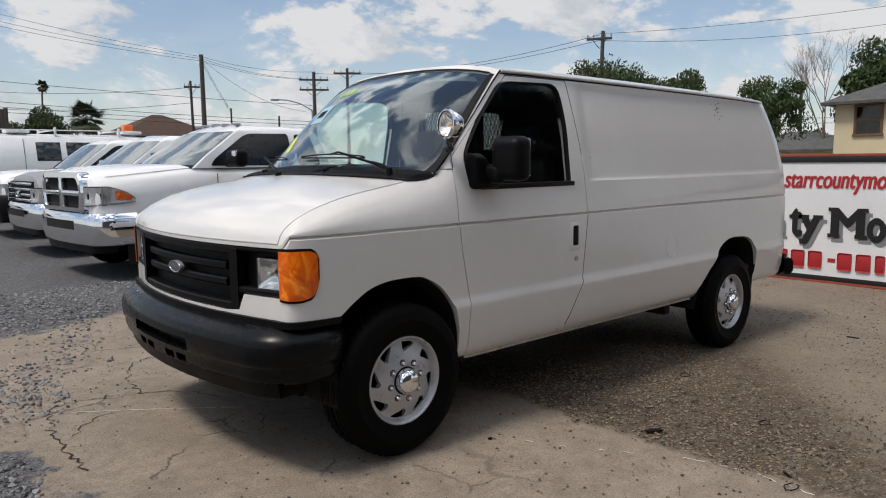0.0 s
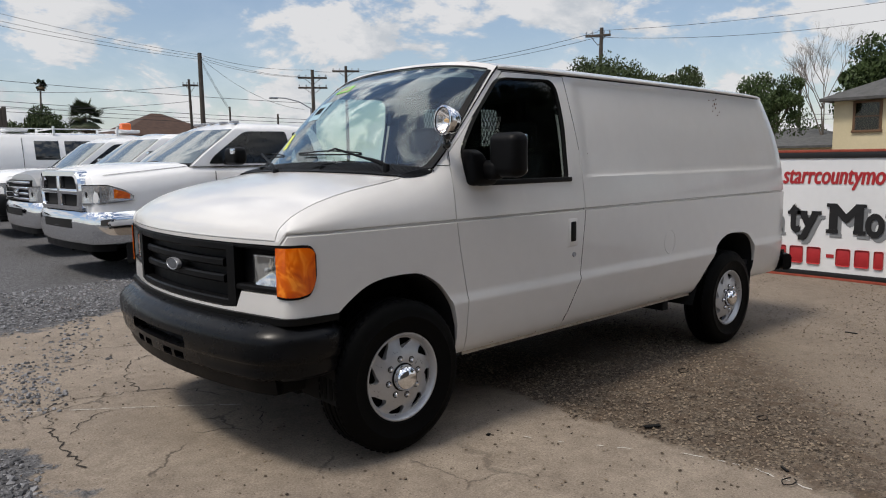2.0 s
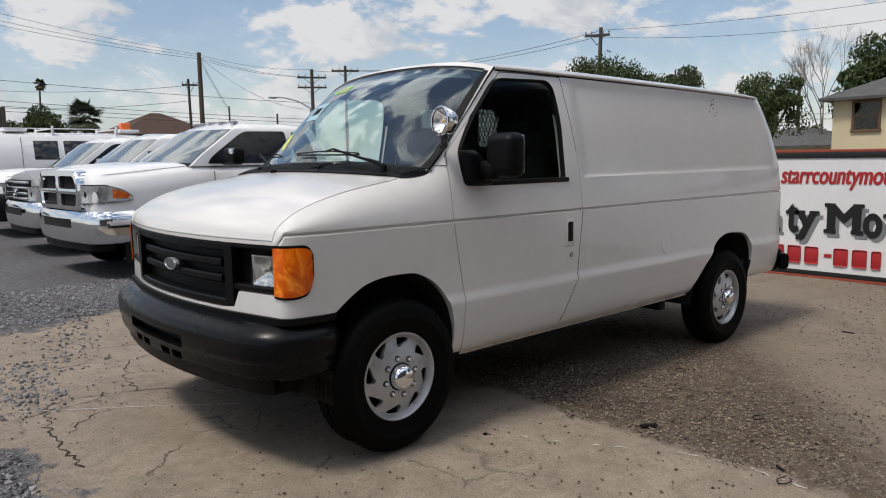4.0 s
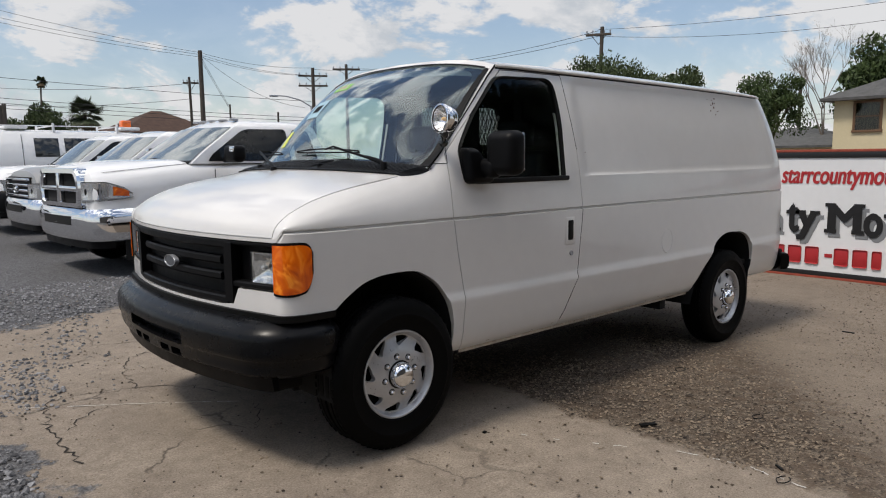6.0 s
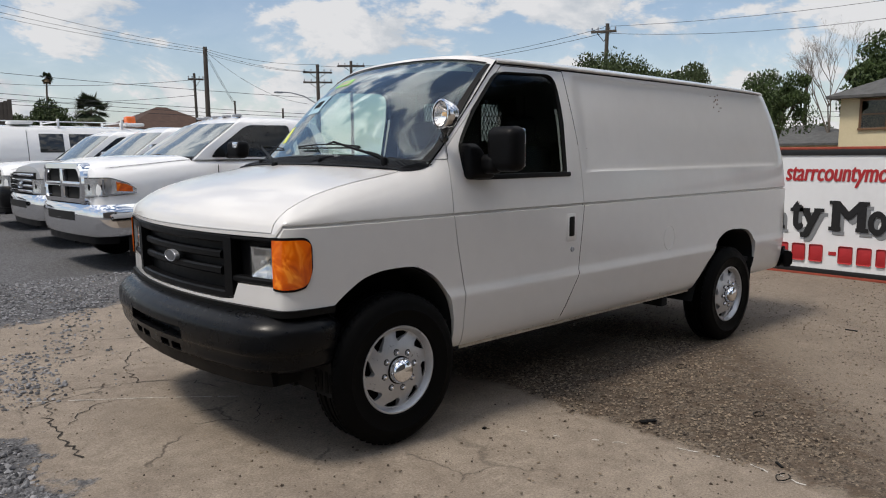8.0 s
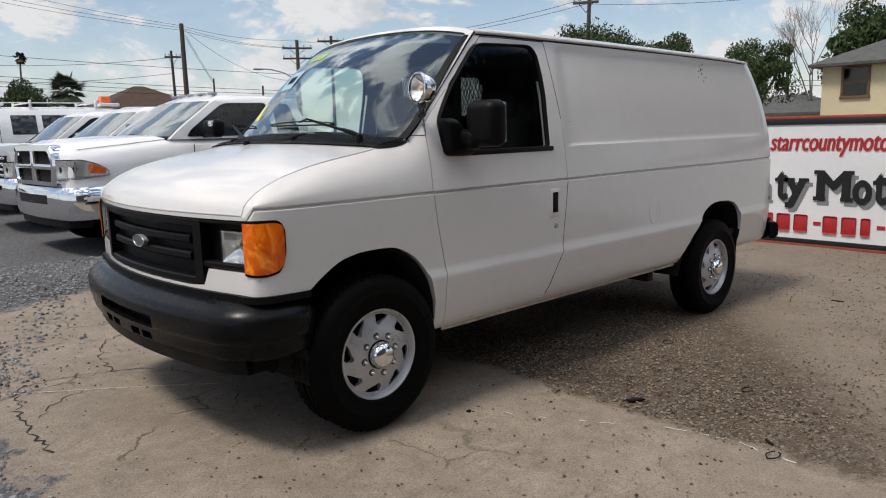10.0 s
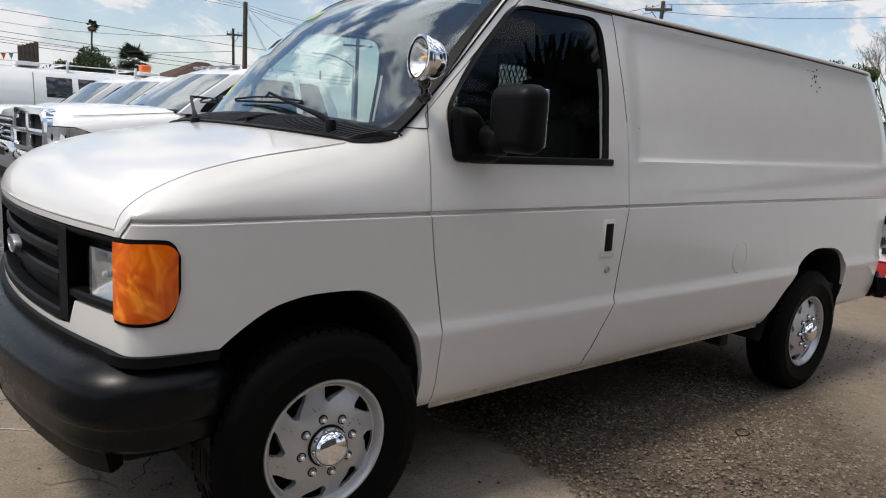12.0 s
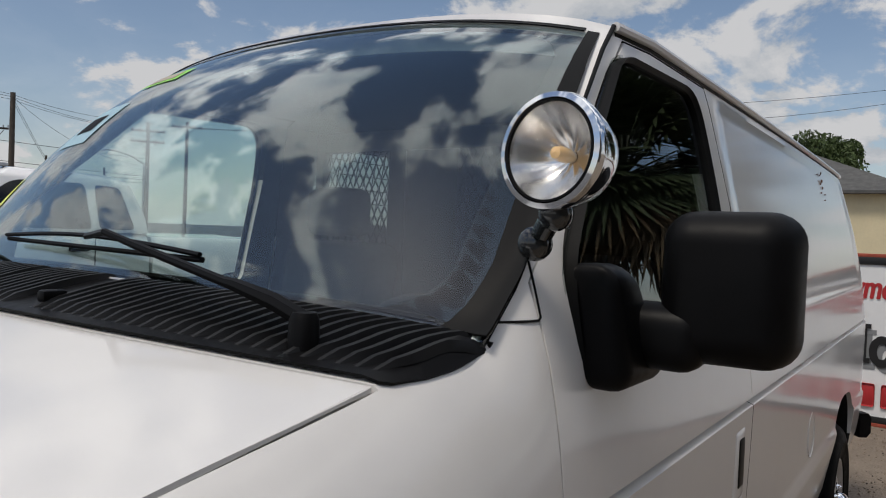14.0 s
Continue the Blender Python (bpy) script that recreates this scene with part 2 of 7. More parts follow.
M_GLASS = glass_mat("windscreen_glass", (0.86, 0.93, 0.91), 0.085)
M_SIDEGLASS = glass_mat("side_glass", (0.60, 0.63, 0.63), 0.012)
M_FARGLASS = glass_mat("far_side_glass", (0.88, 0.93, 0.91), 0.02)
M_CLEAR = glass_mat("clear_lens_cover", (0.98, 0.98, 0.97), 0.03)
M_TINT = glass_mat("tinted_glass", (0.42, 0.46, 0.47))
# seat and trim greys taken near black: the cabin's dimness is in the colour
M_SEAT = mat("darkened_vinyl", (0.022, 0.023, 0.025), 0.8, var=0.2, scale=10)
M_CABIN = mat("darkened_cabin_trim", (0.012, 0.0125, 0.0135), 0.85, var=0.2, scale=5)
M_SIGNW = mat("white_sign_board", (0.74, 0.75, 0.76), 0.45, var=0.06, scale=1.5)
M_SIGNR = mat("red_sign_paint", (0.42, 0.025, 0.03), 0.5, var=0.15, scale=9)
M_SIGNK = mat("black_sign_paint", (0.012, 0.012, 0.013), 0.5)
M_SIGNG = mat("grey_sign_shadow", (0.20, 0.21, 0.22), 0.5)
M_WOODFR = mat("red_painted_timber", (0.36, 0.07, 0.04), 0.7, var=0.4, scale=8)
M_POLE = mat("weathered_pole_wood", (0.085, 0.07, 0.058), 0.9, var=0.4, scale=4, bump=0.3, bscale=30)
M_WIRE = mat("black_cable", (0.03, 0.03, 0.033), 0.7)
M_STUCCO = mat("cream_stucco", (0.62, 0.54, 0.36), 0.9, var=0.10, scale=1.2, bump=0.15, bscale=40)
M_BROWN = mat("brown_trim", (0.16, 0.09, 0.05), 0.8, var=0.2)
M_ROOFG = mat("grey_shingle", (0.10, 0.10, 0.098), 0.95, var=0.45, scale=3, bump=0.4, bscale=20)
M_ROOFB = mat("brown_shingle", (0.075, 0.042, 0.03), 0.95, var=0.4, scale=2, bump=0.4, bscale=14)
M_BARK = mat("bark", (0.11, 0.09, 0.07), 0.95, var=0.4, scale=6, bump=0.5, bscale=20)
M_LEAF = mat("green_leaves", (0.060, 0.085, 0.030), 0.6, var=0.5, scale=2.5, spec=0.3)
M_LEAF2 = mat("dark_green_leaves", (0.062, 0.095, 0.03), 0.6, var=0.5, scale=2.5, spec=0.3)
M_TWIG = mat("bare_twigs", (0.20, 0.17, 0.14), 0.95, var=0.3)
M_PALM = mat("palm_frond", (0.055, 0.075, 0.03), 0.55, var=0.5, scale=3)
M_THATCH = mat("dead_palm_frond", (0.17, 0.12, 0.07), 0.9, var=0.4, scale=4)
M_STICKG = mat("lime_sticker", (0.25, 0.62, 0.10), 0.5)
M_STICKB = mat("pale_blue_sticker", (0.30, 0.46, 0.54), 0.5)
M_STICKY = mat("yellow_window_paint", (0.62, 0.68, 0.10), 0.5)
M_WHITE = mat("white_plastic", (0.75, 0.76, 0.77), 0.4)
M_RUST = mat("rust_spots", (0.16, 0.07, 0.035), 0.8, var=0.4, scale=30)
M_DARKGLASS = mat("dark_car_glass", (0.03, 0.033, 0.034), 0.03, coat=0.6, spec=0.5, var=0.5, scale=2.0)
M_WSGLASS = mat("pale_windscreen", (0.15, 0.175, 0.17), 0.04, coat=1.0, spec=0.6, var=0.35, scale=1.3)
M_SHIELD = mat("grey_bonnet", (0.22, 0.225, 0.23), 0.4, coat=0.4)


# ---- mesh helpers ----
def link_mesh(name, me, material, parent=None, label="", smooth=35):
    if material is not None and not me.materials:
        me.materials.append(material)
    if smooth:
        for p in me.polygons:
            p.use_smooth = True
        me.set_sharp_from_angle(angle=radians(smooth))
    ob = new(name, me)
    if parent is not None:
        ob.parent = parent
    if label:
        ob["label"] = label
    return ob


def part(name, bm, material, parent=None, label="", smooth=35):
    me = bpy.data.meshes.new(name)
    bmesh.ops.recalc_face_normals(bm, faces=bm.faces)
    bm.to_mesh(me)
    bm.free()
    return link_mesh(name, me, material, parent, label, smooth)


def thing(name, m, label, category, group=""):
    ob = new(name)
    ob.matrix_world = m
    return tagged(ob, label, category, group)


def box(bm, lo, hi, bevel=0.0, seg=2):
    """A box between two corners, with rounded edges."""
    lo, hi = Vector(lo), Vector(hi)
    r = bmesh.ops.create_cube(bm, size=1.0, matrix=Matrix.Translation((lo + hi) / 2) @ Matrix.Diagonal((*(hi - lo), 1)))
    if bevel:
        es = list({e for v in r["verts"] for e in v.link_edges})
        bmesh.ops.bevel(bm, geom=es, offset=bevel, segments=seg, affect="EDGES", profile=0.5)
    return bm


def boxed(lo, hi, bevel=0.0, seg=2):
    return box(bmesh.new(), lo, hi, bevel, seg)


def tube(bm, a, b, r0, r1=None, seg=10, caps=True):
    a, b = Vector(a), Vector(b)
    d = b - a
    m = Matrix.Translation((a + b) / 2) @ d.to_track_quat("Z", "Y").to_matrix().to_4x4()
    bmesh.ops.create_cone(bm, cap_ends=caps, segments=seg, radius1=r0, radius2=r0 if r1 is None else r1, depth=d.length, matrix=m)
    return bm


def lathe(bm, prof, axis_m, seg=32, closed=False):
    """Turn a profile of (radius, height) about z, placed by axis_m."""
    rings = []
    for r, h in prof:
        rings.append([bm.verts.new(axis_m @ Vector((r * math.cos(2 * math.pi * k / seg), r * math.sin(2 * math.pi * k / seg), h))) for k in range(seg)])
    pairs = list(zip(rings, rings[1:])) + ([(rings[-1], rings[0])] if closed else [])
    for p, q in pairs:
        for k in range(seg):
            bm.faces.new((p[k], p[(k + 1) % seg], q[(k + 1) % seg], q[k]))
    return bm


def prism(pts, axis, lo, hi, bm=None):
    """A polygon in the two other axes, drawn out along an axis from lo to hi."""
    bm = bm or bmesh.new()

    def place(p, h):
        p = list(p)
        p.insert("xyz".index(axis), h)
        return p
    a = [bm.verts.new(place(p, lo)) for p in pts]
    b = [bm.verts.new(place(p, hi)) for p in pts]
    n = len(pts)
    bm.faces.new(a)
    bm.faces.new(b[::-1])
    for i in range(n):
        bm.faces.new((a[i], b[i], b[(i + 1) % n], a[(i + 1) % n]))
    bmesh.ops.recalc_face_normals(bm, faces=bm.faces)
    return bm


def to_mesh(bm, name="m"):
    me = bpy.data.meshes.new(name)
    bmesh.ops.recalc_face_normals(bm, faces=bm.faces)
    bm.to_mesh(me)
    bm.free()
    return me


def boolean(a, b, op="DIFFERENCE"):
    """The mesh a cut by (or met with) the mesh b."""
    oa, ob = new("cut_a", a), new("cut_b", b)
    md = oa.modifiers.new("b", "BOOLEAN")
    md.operation, md.object, md.solver = op, ob, "EXACT"
    dg = bpy.context.evaluated_depsgraph_get()
    me = bpy.data.meshes.new_from_object(oa.evaluated_get(dg))
    bpy.data.objects.remove(oa)
    bpy.data.objects.remove(ob)
    return me


def rounded(pts, r, n=5):
    """A closed polygon with its corners rounded by r (or one r for each corner)."""
    out = []
    m = len(pts)
    for i in range(m):
        p, a, b = Vector(pts[i]), Vector(pts[i - 1]), Vector(pts[(i + 1) % m])
        ri = r[i] if isinstance(r, (list, tuple)) else r
        da, db = (a - p), (b - p)
        k = min(ri, da.length * 0.48, db.length * 0.48)
        p0, p1 = p + da.normalized() * k, p + db.normalized() * k
        for j in range(n + 1):
            t = j / n
            q = p0 * (1 - t) ** 2 + p * 2 * t * (1 - t) + p1 * t * t
            out.append((q.x, q.y))
    return out


def sheet(nu, nv, f, bm=None, thick=0.0):
    """A grid of points f(u, v), u and v from 0 to 1; with a thickness it becomes a closed slab."""
    bm = bm or bmesh.new()
    g = [[bm.verts.new(f(i / nu, j / nv)) for j in range(nv + 1)] for i in range(nu + 1)]
    fs = [bm.faces.new((g[i][j], g[i + 1][j], g[i + 1][j + 1], g[i][j + 1])) for i in range(nu) for j in range(nv)]
    if thick:
        bmesh.ops.recalc_face_normals(bm, faces=fs)
        bmesh.ops.solidify(bm, geom=fs, thickness=thick)
    return bm


def sweep(path, prof, bm=None, caps=True):
    """A profile of (out, up) carried along a level path of (x, y) points; out is to the right of the way."""
    bm = bm or bmesh.new()
    n = len(path)
    rings = []
    for i, p in enumerate(path):
        a, b = Vector(path[max(0, i - 1)]), Vector(path[min(n - 1, i + 1)])
        d = (b - a).normalized()
        o = Vector((d.y, -d.x))
        rings.append([bm.verts.new((p[0] + o.x * u, p[1] + o.y * u, z)) for u, z in prof])
    k = len(prof)
    for r, s in zip(rings, rings[1:]):
        for j in range(k):
            bm.faces.new((r[j], r[(j + 1) % k], s[(j + 1) % k], s[j]))
    if caps:
        bm.faces.new(rings[0])
        bm.faces.new(rings[-1][::-1])
    return bm


def wire(name, pts, r, material, parent=None, res=6):
    """A round cable or rod along points, as a mesh."""
    bm = bmesh.new()
    rings = []
    n = len(pts)
    for i, p in enumerate(pts):
        d = (Vector(pts[min(n - 1, i + 1)]) - Vector(pts[max(0, i - 1)])).normalized()
        q = d.to_track_quat("Z", "Y").to_matrix()
        rr = r[i] if isinstance(r, (list, tuple)) else r
        rings.append([bm.verts.new(Vector(p) + q @ Vector((rr * math.cos(2 * math.pi * k / res), rr * math.sin(2 * math.pi * k / res), 0))) for k in range(res)])
    for a, b in zip(rings, rings[1:]):
        for k in range(res):
            bm.faces.new((a[k], a[(k + 1) % res], b[(k + 1) % res], b[k]))
    bm.faces.new(rings[0][::-1])
    bm.faces.new(rings[-1])
    return part(name, bm, material, parent)


def lerp_table(tab, x):
    """Straight lines between rows of (x, value)."""
    return float(np.interp(x, [a for a, _ in tab], [b for _, b in tab]))


def smooth_table(tab, x):
    """Monotone-ish smooth curve through rows of (x, value)."""
    xs, ys = [a for a, _ in tab], [b for _, b in tab]
    if x <= xs[0]:
        return ys[0]
    if x >= xs[-1]:
        return ys[-1]
    i = max(k for k in range(len(xs) - 1) if xs[k] <= x)
    def sl(k):
        if k <= 0:
            return (ys[1] - ys[0]) / (xs[1] - xs[0])
        if k >= len(xs) - 1:
            return (ys[-1] - ys[-2]) / (xs[-1] - xs[-2])
        return (ys[k + 1] - ys[k - 1]) / (xs[k + 1] - xs[k - 1])
    h = xs[i + 1] - xs[i]
    t = (x - xs[i]) / h
    return (2 * t**3 - 3 * t**2 + 1) * ys[i] + (t**3 - 2 * t**2 + t) * h * sl(i) + (-2 * t**3 + 3 * t**2) * ys[i + 1] + (t**3 - t**2) * h * sl(i + 1)


# ---- the white cargo van ----
YC = 1.01
HOOD_EDGE = [(-0.66, 1.222), (-0.648, 1.256), (-0.62, 1.288), (-0.57, 1.324), (-0.50, 1.357), (-0.43, 1.384), (-0.257, 1.428), (0.0, 1.473), (0.07, 1.486), (0.36, 1.535)]
SIDE = [(0.50, 0.055), (0.53, 0.035), (0.60, 0.016), (0.70, 0.004), (0.78, -0.006), (0.806, -0.0075), (0.832, 0.003), (0.95, 0.002), (1.1, 0.0), (1.238, 0.0), (1.244, 0.018), (1.250, 0.019), (1.257, 0.005), (1.262, 0.005), (1.48, 0.028), (1.75, 0.074), (2.04, 0.138), (2.11, 0.158)]
NOSE = [(-0.66, 0.088), (-0.656, 0.072), (-0.648, 0.058), (-0.63, 0.042), (-0.60, 0.028), (-0.55, 0.014), (-0.47, 0.004), (-0.38, 0.0)]
TAIL = [(4.30, 0.0), (4.46, 0.006), (4.55, 0.020), (4.59, 0.050), (4.60, 0.09)]
EDGE_Y = [(-0.66, 0.112), (0.07, 0.118), (0.36, 0.095), (0.60, 0.135), (0.88, 0.185), (1.05, 0.163), (4.6, 0.163)]


def bow(y):
    """How far the front stands forward at y."""
    s = abs(y - YC) / 0.90
    return 0.125 * max(0.0, 1 - s * s)


def bow_fade(xi):
    return 1.0 if xi < 0.9 else max(0.0, 1 - (xi - 0.9) / 1.2) ** 2


def edge_z(xi):
    if xi <= 0.27:
        return smooth_table(HOOD_EDGE, xi)
    if xi < 0.90:
        k = (xi - 0.27) / 0.63
        return 1.5195 + (2.118 - 1.5195) * k
    return 2.118 - 0.03 * max(0.0, (xi - 1.2) / 3.3) ** 2


def van_top(xi, y, o=0.0):
    """Height of bonnet, windscreen and roof."""
    s = min(1.0, abs(y - YC) / (YC - lerp_table(EDGE_Y, xi)))
    z = edge_z(xi)
    if xi <= 0.07:
        c = 0.026 * (1 - s**2) * min(1.0, (xi + 0.66) / 0.1)
    elif xi < 0.90:
        k = (xi - 0.07) / 0.83
        c = 0.026 * (1 - s**2) + 0.042 * k * (1 - s**4)
    else:
        k = min(1.0, (xi - 0.90) / 0.6)
        c = (0.026 + 0.02 * k) * (1 - s**2) + (0.042 + 0.005 * k) * (1 - s**6)
    return z + c - o


def van_side(xi, z):
    y = lerp_table(SIDE, z) + (lerp_table(NOSE, xi) if xi < 0 else 0) + (lerp_table(TAIL, xi) if xi > 4 else 0)
    if 1.40 < z < 2.10 and xi > 1.44:
        def st(a, b, v):
            q = min(1.0, max(0.0, (v - a) / (b - a)))
            return q * q * (3 - 2 * q)
        y += 0.009 * st(1.452, 1.468, z) * (1 - st(2.05, 2.068, z)) * st(1.54, 1.585, xi) * (1 - st(4.30, 4.36, xi))
    return y


UP = [0.0, 0.06, 0.12, 0.17, 0.205, 0.222, 0.235, 0.25, 0.28, 0.34, 0.42, 0.5, 0.6, 0.7, 0.78, 0.85, 0.90, 0.925, 0.945, 0.97, 1.0]
LOW = [0.50, 0.515, 0.53, 0.56, 0.60, 0.65, 0.70, 0.74, 0.78, 0.806, 0.830, 0.86, 0.90, 0.95, 1.02, 1.1, 1.18, 1.225, 1.238, 1.244, 1.250, 1.257]


def van_ring(xi, o=0.0):
    """Half a cross-section, left side, from the sill to the middle of the roof."""
    pts = []
    ze = max(edge_z(xi), 1.222)
    lowmax = min(1.262, ze - 0.012)
    for z in (LOW if o == 0.0 else LOW[:-5]):
        zz = 0.5 + (z - 0.5) * (lowmax - 0.012 - 0.5) / (1.26 - 0.5) if lowmax < 1.26 else z
        pts.append((van_side(xi, z) + o, zz + o * 0.2))
    ye = lerp_table(EDGE_Y, xi) + (lerp_table(TAIL, xi) if xi > 4 else 0)
    for k in UP:
        z = lowmax + (ze - lowmax) * k
        base = van_side(xi, max(z, 1.262))
        end = van_side(xi, max(ze, 1.262))
        pts.append((base + (ye - end) * k**2.5 + o, z - o * k))
    n = 16
    for i in range(1, n + 1):
        a = i / n
        y = ye + o + (YC - ye - o) * (1 - (1 - a) ** 1.5 if xi > 0.9 else a)
        pts.append((y, van_top(xi, y, o)))
    return pts


def van_solid(x0, x1, step, o=0.0):
    xs = list(np.arange(x0, x1, step)) + [x1]
    if o == 0.0:
        xs = [-0.66, -0.657, -0.652, -0.645, -0.635, -0.62, -0.60] + [x for x in xs if x > -0.59]
        xs = [x for x in xs if x < 4.53] + [4.54, 4.565, 4.58, 4.59, 4.597, 4.60]
    bm = bmesh.new()
    rings = []
    for xi in xs:
        half = van_ring(xi, o)
        full = half + [(2 * YC - y, z) for y, z in half[-2::-1]]
        ring = []
        for y, z in full:
            x = xi - bow(y) * bow_fade(xi)
            if z > 1.25 and xi > 3.4:
                x -= 0.24 * ((z - 1.25) / 0.86) ** 2.2 * min(1.0, (xi - 3.4) / 1.1) ** 2
            ring.append(bm.verts.new((x, y, z)))
        rings.append(ring)
    n = len(rings[0])
    ns = len(LOW if o == 0.0 else LOW[:-5]) + len(UP)  # points of one side, the edge of the roof the last
    for i, (a, b) in enumerate(zip(rings, rings[1:])):
        for k in range(n - 1):
            bm.faces.new((a[k], b[k], b[(k + 1) % n], a[(k + 1) % n]))
    # front and rear faces as bowed grids, row by row between the two sides
    ends = []
    for ring, xi in ((rings[0], xs[0]), (rings[-1], xs[-1])):
        top = ring[ns - 1:n - ns + 1]
        m = len(top) - 1
        rows = []
        for i in range(ns - 1):
            l, r = ring[i], ring[n - 1 - i]
            row = [l]
            for j in range(1, m):
                f = (top[j].co.y - top[0].co.y) / (top[-1].co.y - top[0].co.y)
                y = l.co.y + (r.co.y - l.co.y) * f
                row.append(bm.verts.new((l.co.x - bow(y) * bow_fade(xi), y, l.co.z)))
            rows.append(row + [r])
        rows.append(top)
        for p, q in zip(rows, rows[1:]):
            for j in range(m):
                bm.faces.new((p[j], p[j + 1], q[j + 1], q[j]))
        ends.append(rows[0])
    for i, (a, b) in enumerate(zip(rings, rings[1:])):
        if i == 0:
            bm.faces.new(ends[0] + [b[-1], b[0]])
        elif i == len(rings) - 2:
            bm.faces.new([a[0], a[-1]] + ends[1][::-1])
        else:
            bm.faces.new((a[0], a[-1], b[-1], b[0]))
    bmesh.ops.triangulate(bm, faces=[f for f in bm.faces if len(f.verts) > 4])
    return to_mesh(bm)


van = thing("cargo_van", Matrix(), "plain white cargo van with black bumper parked on concrete", "van")
shell = van_solid(-0.66, 4.60, 0.045)
inner = van_solid(0.13, 4.46, 0.12, 0.05)

ARCH_F = [(-0.43, 0.40), (-0.43, 0.84), (-0.345, 0.905), (-0.245, 0.965), (-0.16, 0.99), (-0.07, 1.0), (0.085, 0.996), (0.17, 0.965), (0.24, 0.92), (0.30, 0.855), (0.345, 0.78), (0.375, 0.67), (0.378, 0.40)]
ARCH_R = [(2.93, 0.40), (3.0, 0.55), (3.12, 0.68), (3.21, 0.76), (3.29, 0.86), (3.38, 0.91), (3.50, 0.935), (3.70, 0.928), (3.82, 0.90), (3.90, 0.845), (3.945, 0.76), (3.955, 0.66), (3.93, 0.40)]


def smooth_arch(pts, n=3):
    """A rounder run through the arch's points; its two legs stay straight."""
    out = [pts[0]]
    for i in range(1, len(pts) - 2):
        p0, p1, p2, p3 = [Vector(pts[j]) for j in (i - 1, i, i + 1, i + 2)]
        if i == 1:
            p0 = p1 * 2 - p2
        if i == len(pts) - 3:
            p3 = p2 * 2 - p1
        for k in range(n):
            t = k / n
            q = 0.5 * (2 * p1 + (p2 - p0) * t + (2 * p0 - 5 * p1 + 4 * p2 - p3) * t * t + (3 * p1 - p0 - 3 * p2 + p3) * t**3)
            out.append((q.x, q.y))
    return out + [pts[-2], pts[-1]]


ARCH_F, ARCH_R = smooth_arch(ARCH_F), smooth_arch(ARCH_R)
shell = boolean(shell, to_mesh(boxed((-1.5, -0.3, 0.2), (-0.40, 2.3, 0.845))))
for a in (ARCH_F, ARCH_R):
    shell = boolean(shell, to_mesh(prism(a, "y", -0.2, 0.34)))
    shell = boolean(shell, to_mesh(prism(a, "y", 1.68, 2.3)))
# front: grille and lamp recess
REC = [(0.10, 0.965), (0.355, 0.965), (0.395, 0.885), (0.5, 0.875), (1.52, 0.875), (1.625, 0.885), (1.665, 0.965), (1.92, 0.965), (1.92, 1.198), (0.10, 1.198)]
shell = boolean(shell, to_mesh(prism(REC, "x", -1.2, -0.60)))
shell = boolean(shell, inner)
# side windows of both doors
WIN = rounded([(0.472, 1.438), (0.470, 1.62), (0.60, 1.80), (0.855, 2.052), (1.365, 2.066), (1.392, 1.85), (1.365, 1.438)], [0.07, 0.06, 0.2, 0.07, 0.09, 0.2, 0.035], 6)
shell = boolean(shell, to_mesh(prism(WIN, "y", -0.3, 2.3)))
# windscreen opening, in plan
def ws_pt(k, y, lift=0.0):
    """A point of the windscreen: k from 0 at the cowl to 1 at the header."""
    t = (y - YC) / 0.9
    x0, x1 = 0.274, 0.872
    xi = x0 + (x1 - x0) * k
    b = 0.0
    if lift:  # the pane bulges out of its opening
        b = 0.080 * max(0.0, 1 - abs(t) ** 3) * max(0.0, math.sin(math.pi * min(1.0, max(0.0, k)))) ** 0.8
    return Vector((xi - bow(y) - 0.7 * b, y, van_top(xi, y) + lift + 0.7 * b + (0.018 * min(1.0, t * t) - 0.008) * (1 - k)))


def ws_y(k, v):
    w = (YC - lerp_table(EDGE_Y, 0.274 + 0.598 * k)) - 0.035 + 0.030 * max(0.0, 1 - k) ** 2
    return YC - w + 2 * w * v


plan = [tuple(ws_pt(0, ws_y(0, i / 20))[:2]) for i in range(21)] + [tuple(ws_pt(k / 6, ws_y(k / 6, 1))[:2]) for k in range(1, 6)]
plan += [tuple(ws_pt(1, ws_y(1, 1 - i / 20))[:2]) for i in range(21)] + [tuple(ws_pt(1 - k / 6, ws_y(1 - k / 6, 0))[:2]) for k in range(1, 6)]
shell = boolean(shell, to_mesh(prism(plan, "z", 1.30, 2.6)))
# cargo door window on the far side
CARGO_WIN = rounded([(1.66, 1.69), (2.67, 1.69), (2.67, 2.02), (1.66, 2.02)], 0.06, 4)
shell = boolean(shell, to_mesh(prism(CARGO_WIN, "y", 1.65, 2.3)))
# rear door windows
for y0, y1 in ((0.30, 0.93), (1.09, 1.72)):
    shell = boolean(shell, to_mesh(prism(rounded([(y0, 1.45), (y1, 1.45), (y1, 1.95), (y0, 1.95)], 0.06), "x", 4.0, 4.8)))


def door_outline(g):
    return [(0.388 - g, 1.60), (0.379 - g, 1.45), (0.376 - g, 1.25), (0.40 - g, 1.085), (0.452 - g, 0.83), (0.452 - g, 0.42), (1.30 + g, 0.42), (1.32 + g, 0.545 - g), (1.46 + g, 0.80), (1.512 + g, 1.25), (1.5013 + g, 1.6217), (1.4527 + g, 2.0873 + g), (0.9139 - g, 2.0873 + g)]


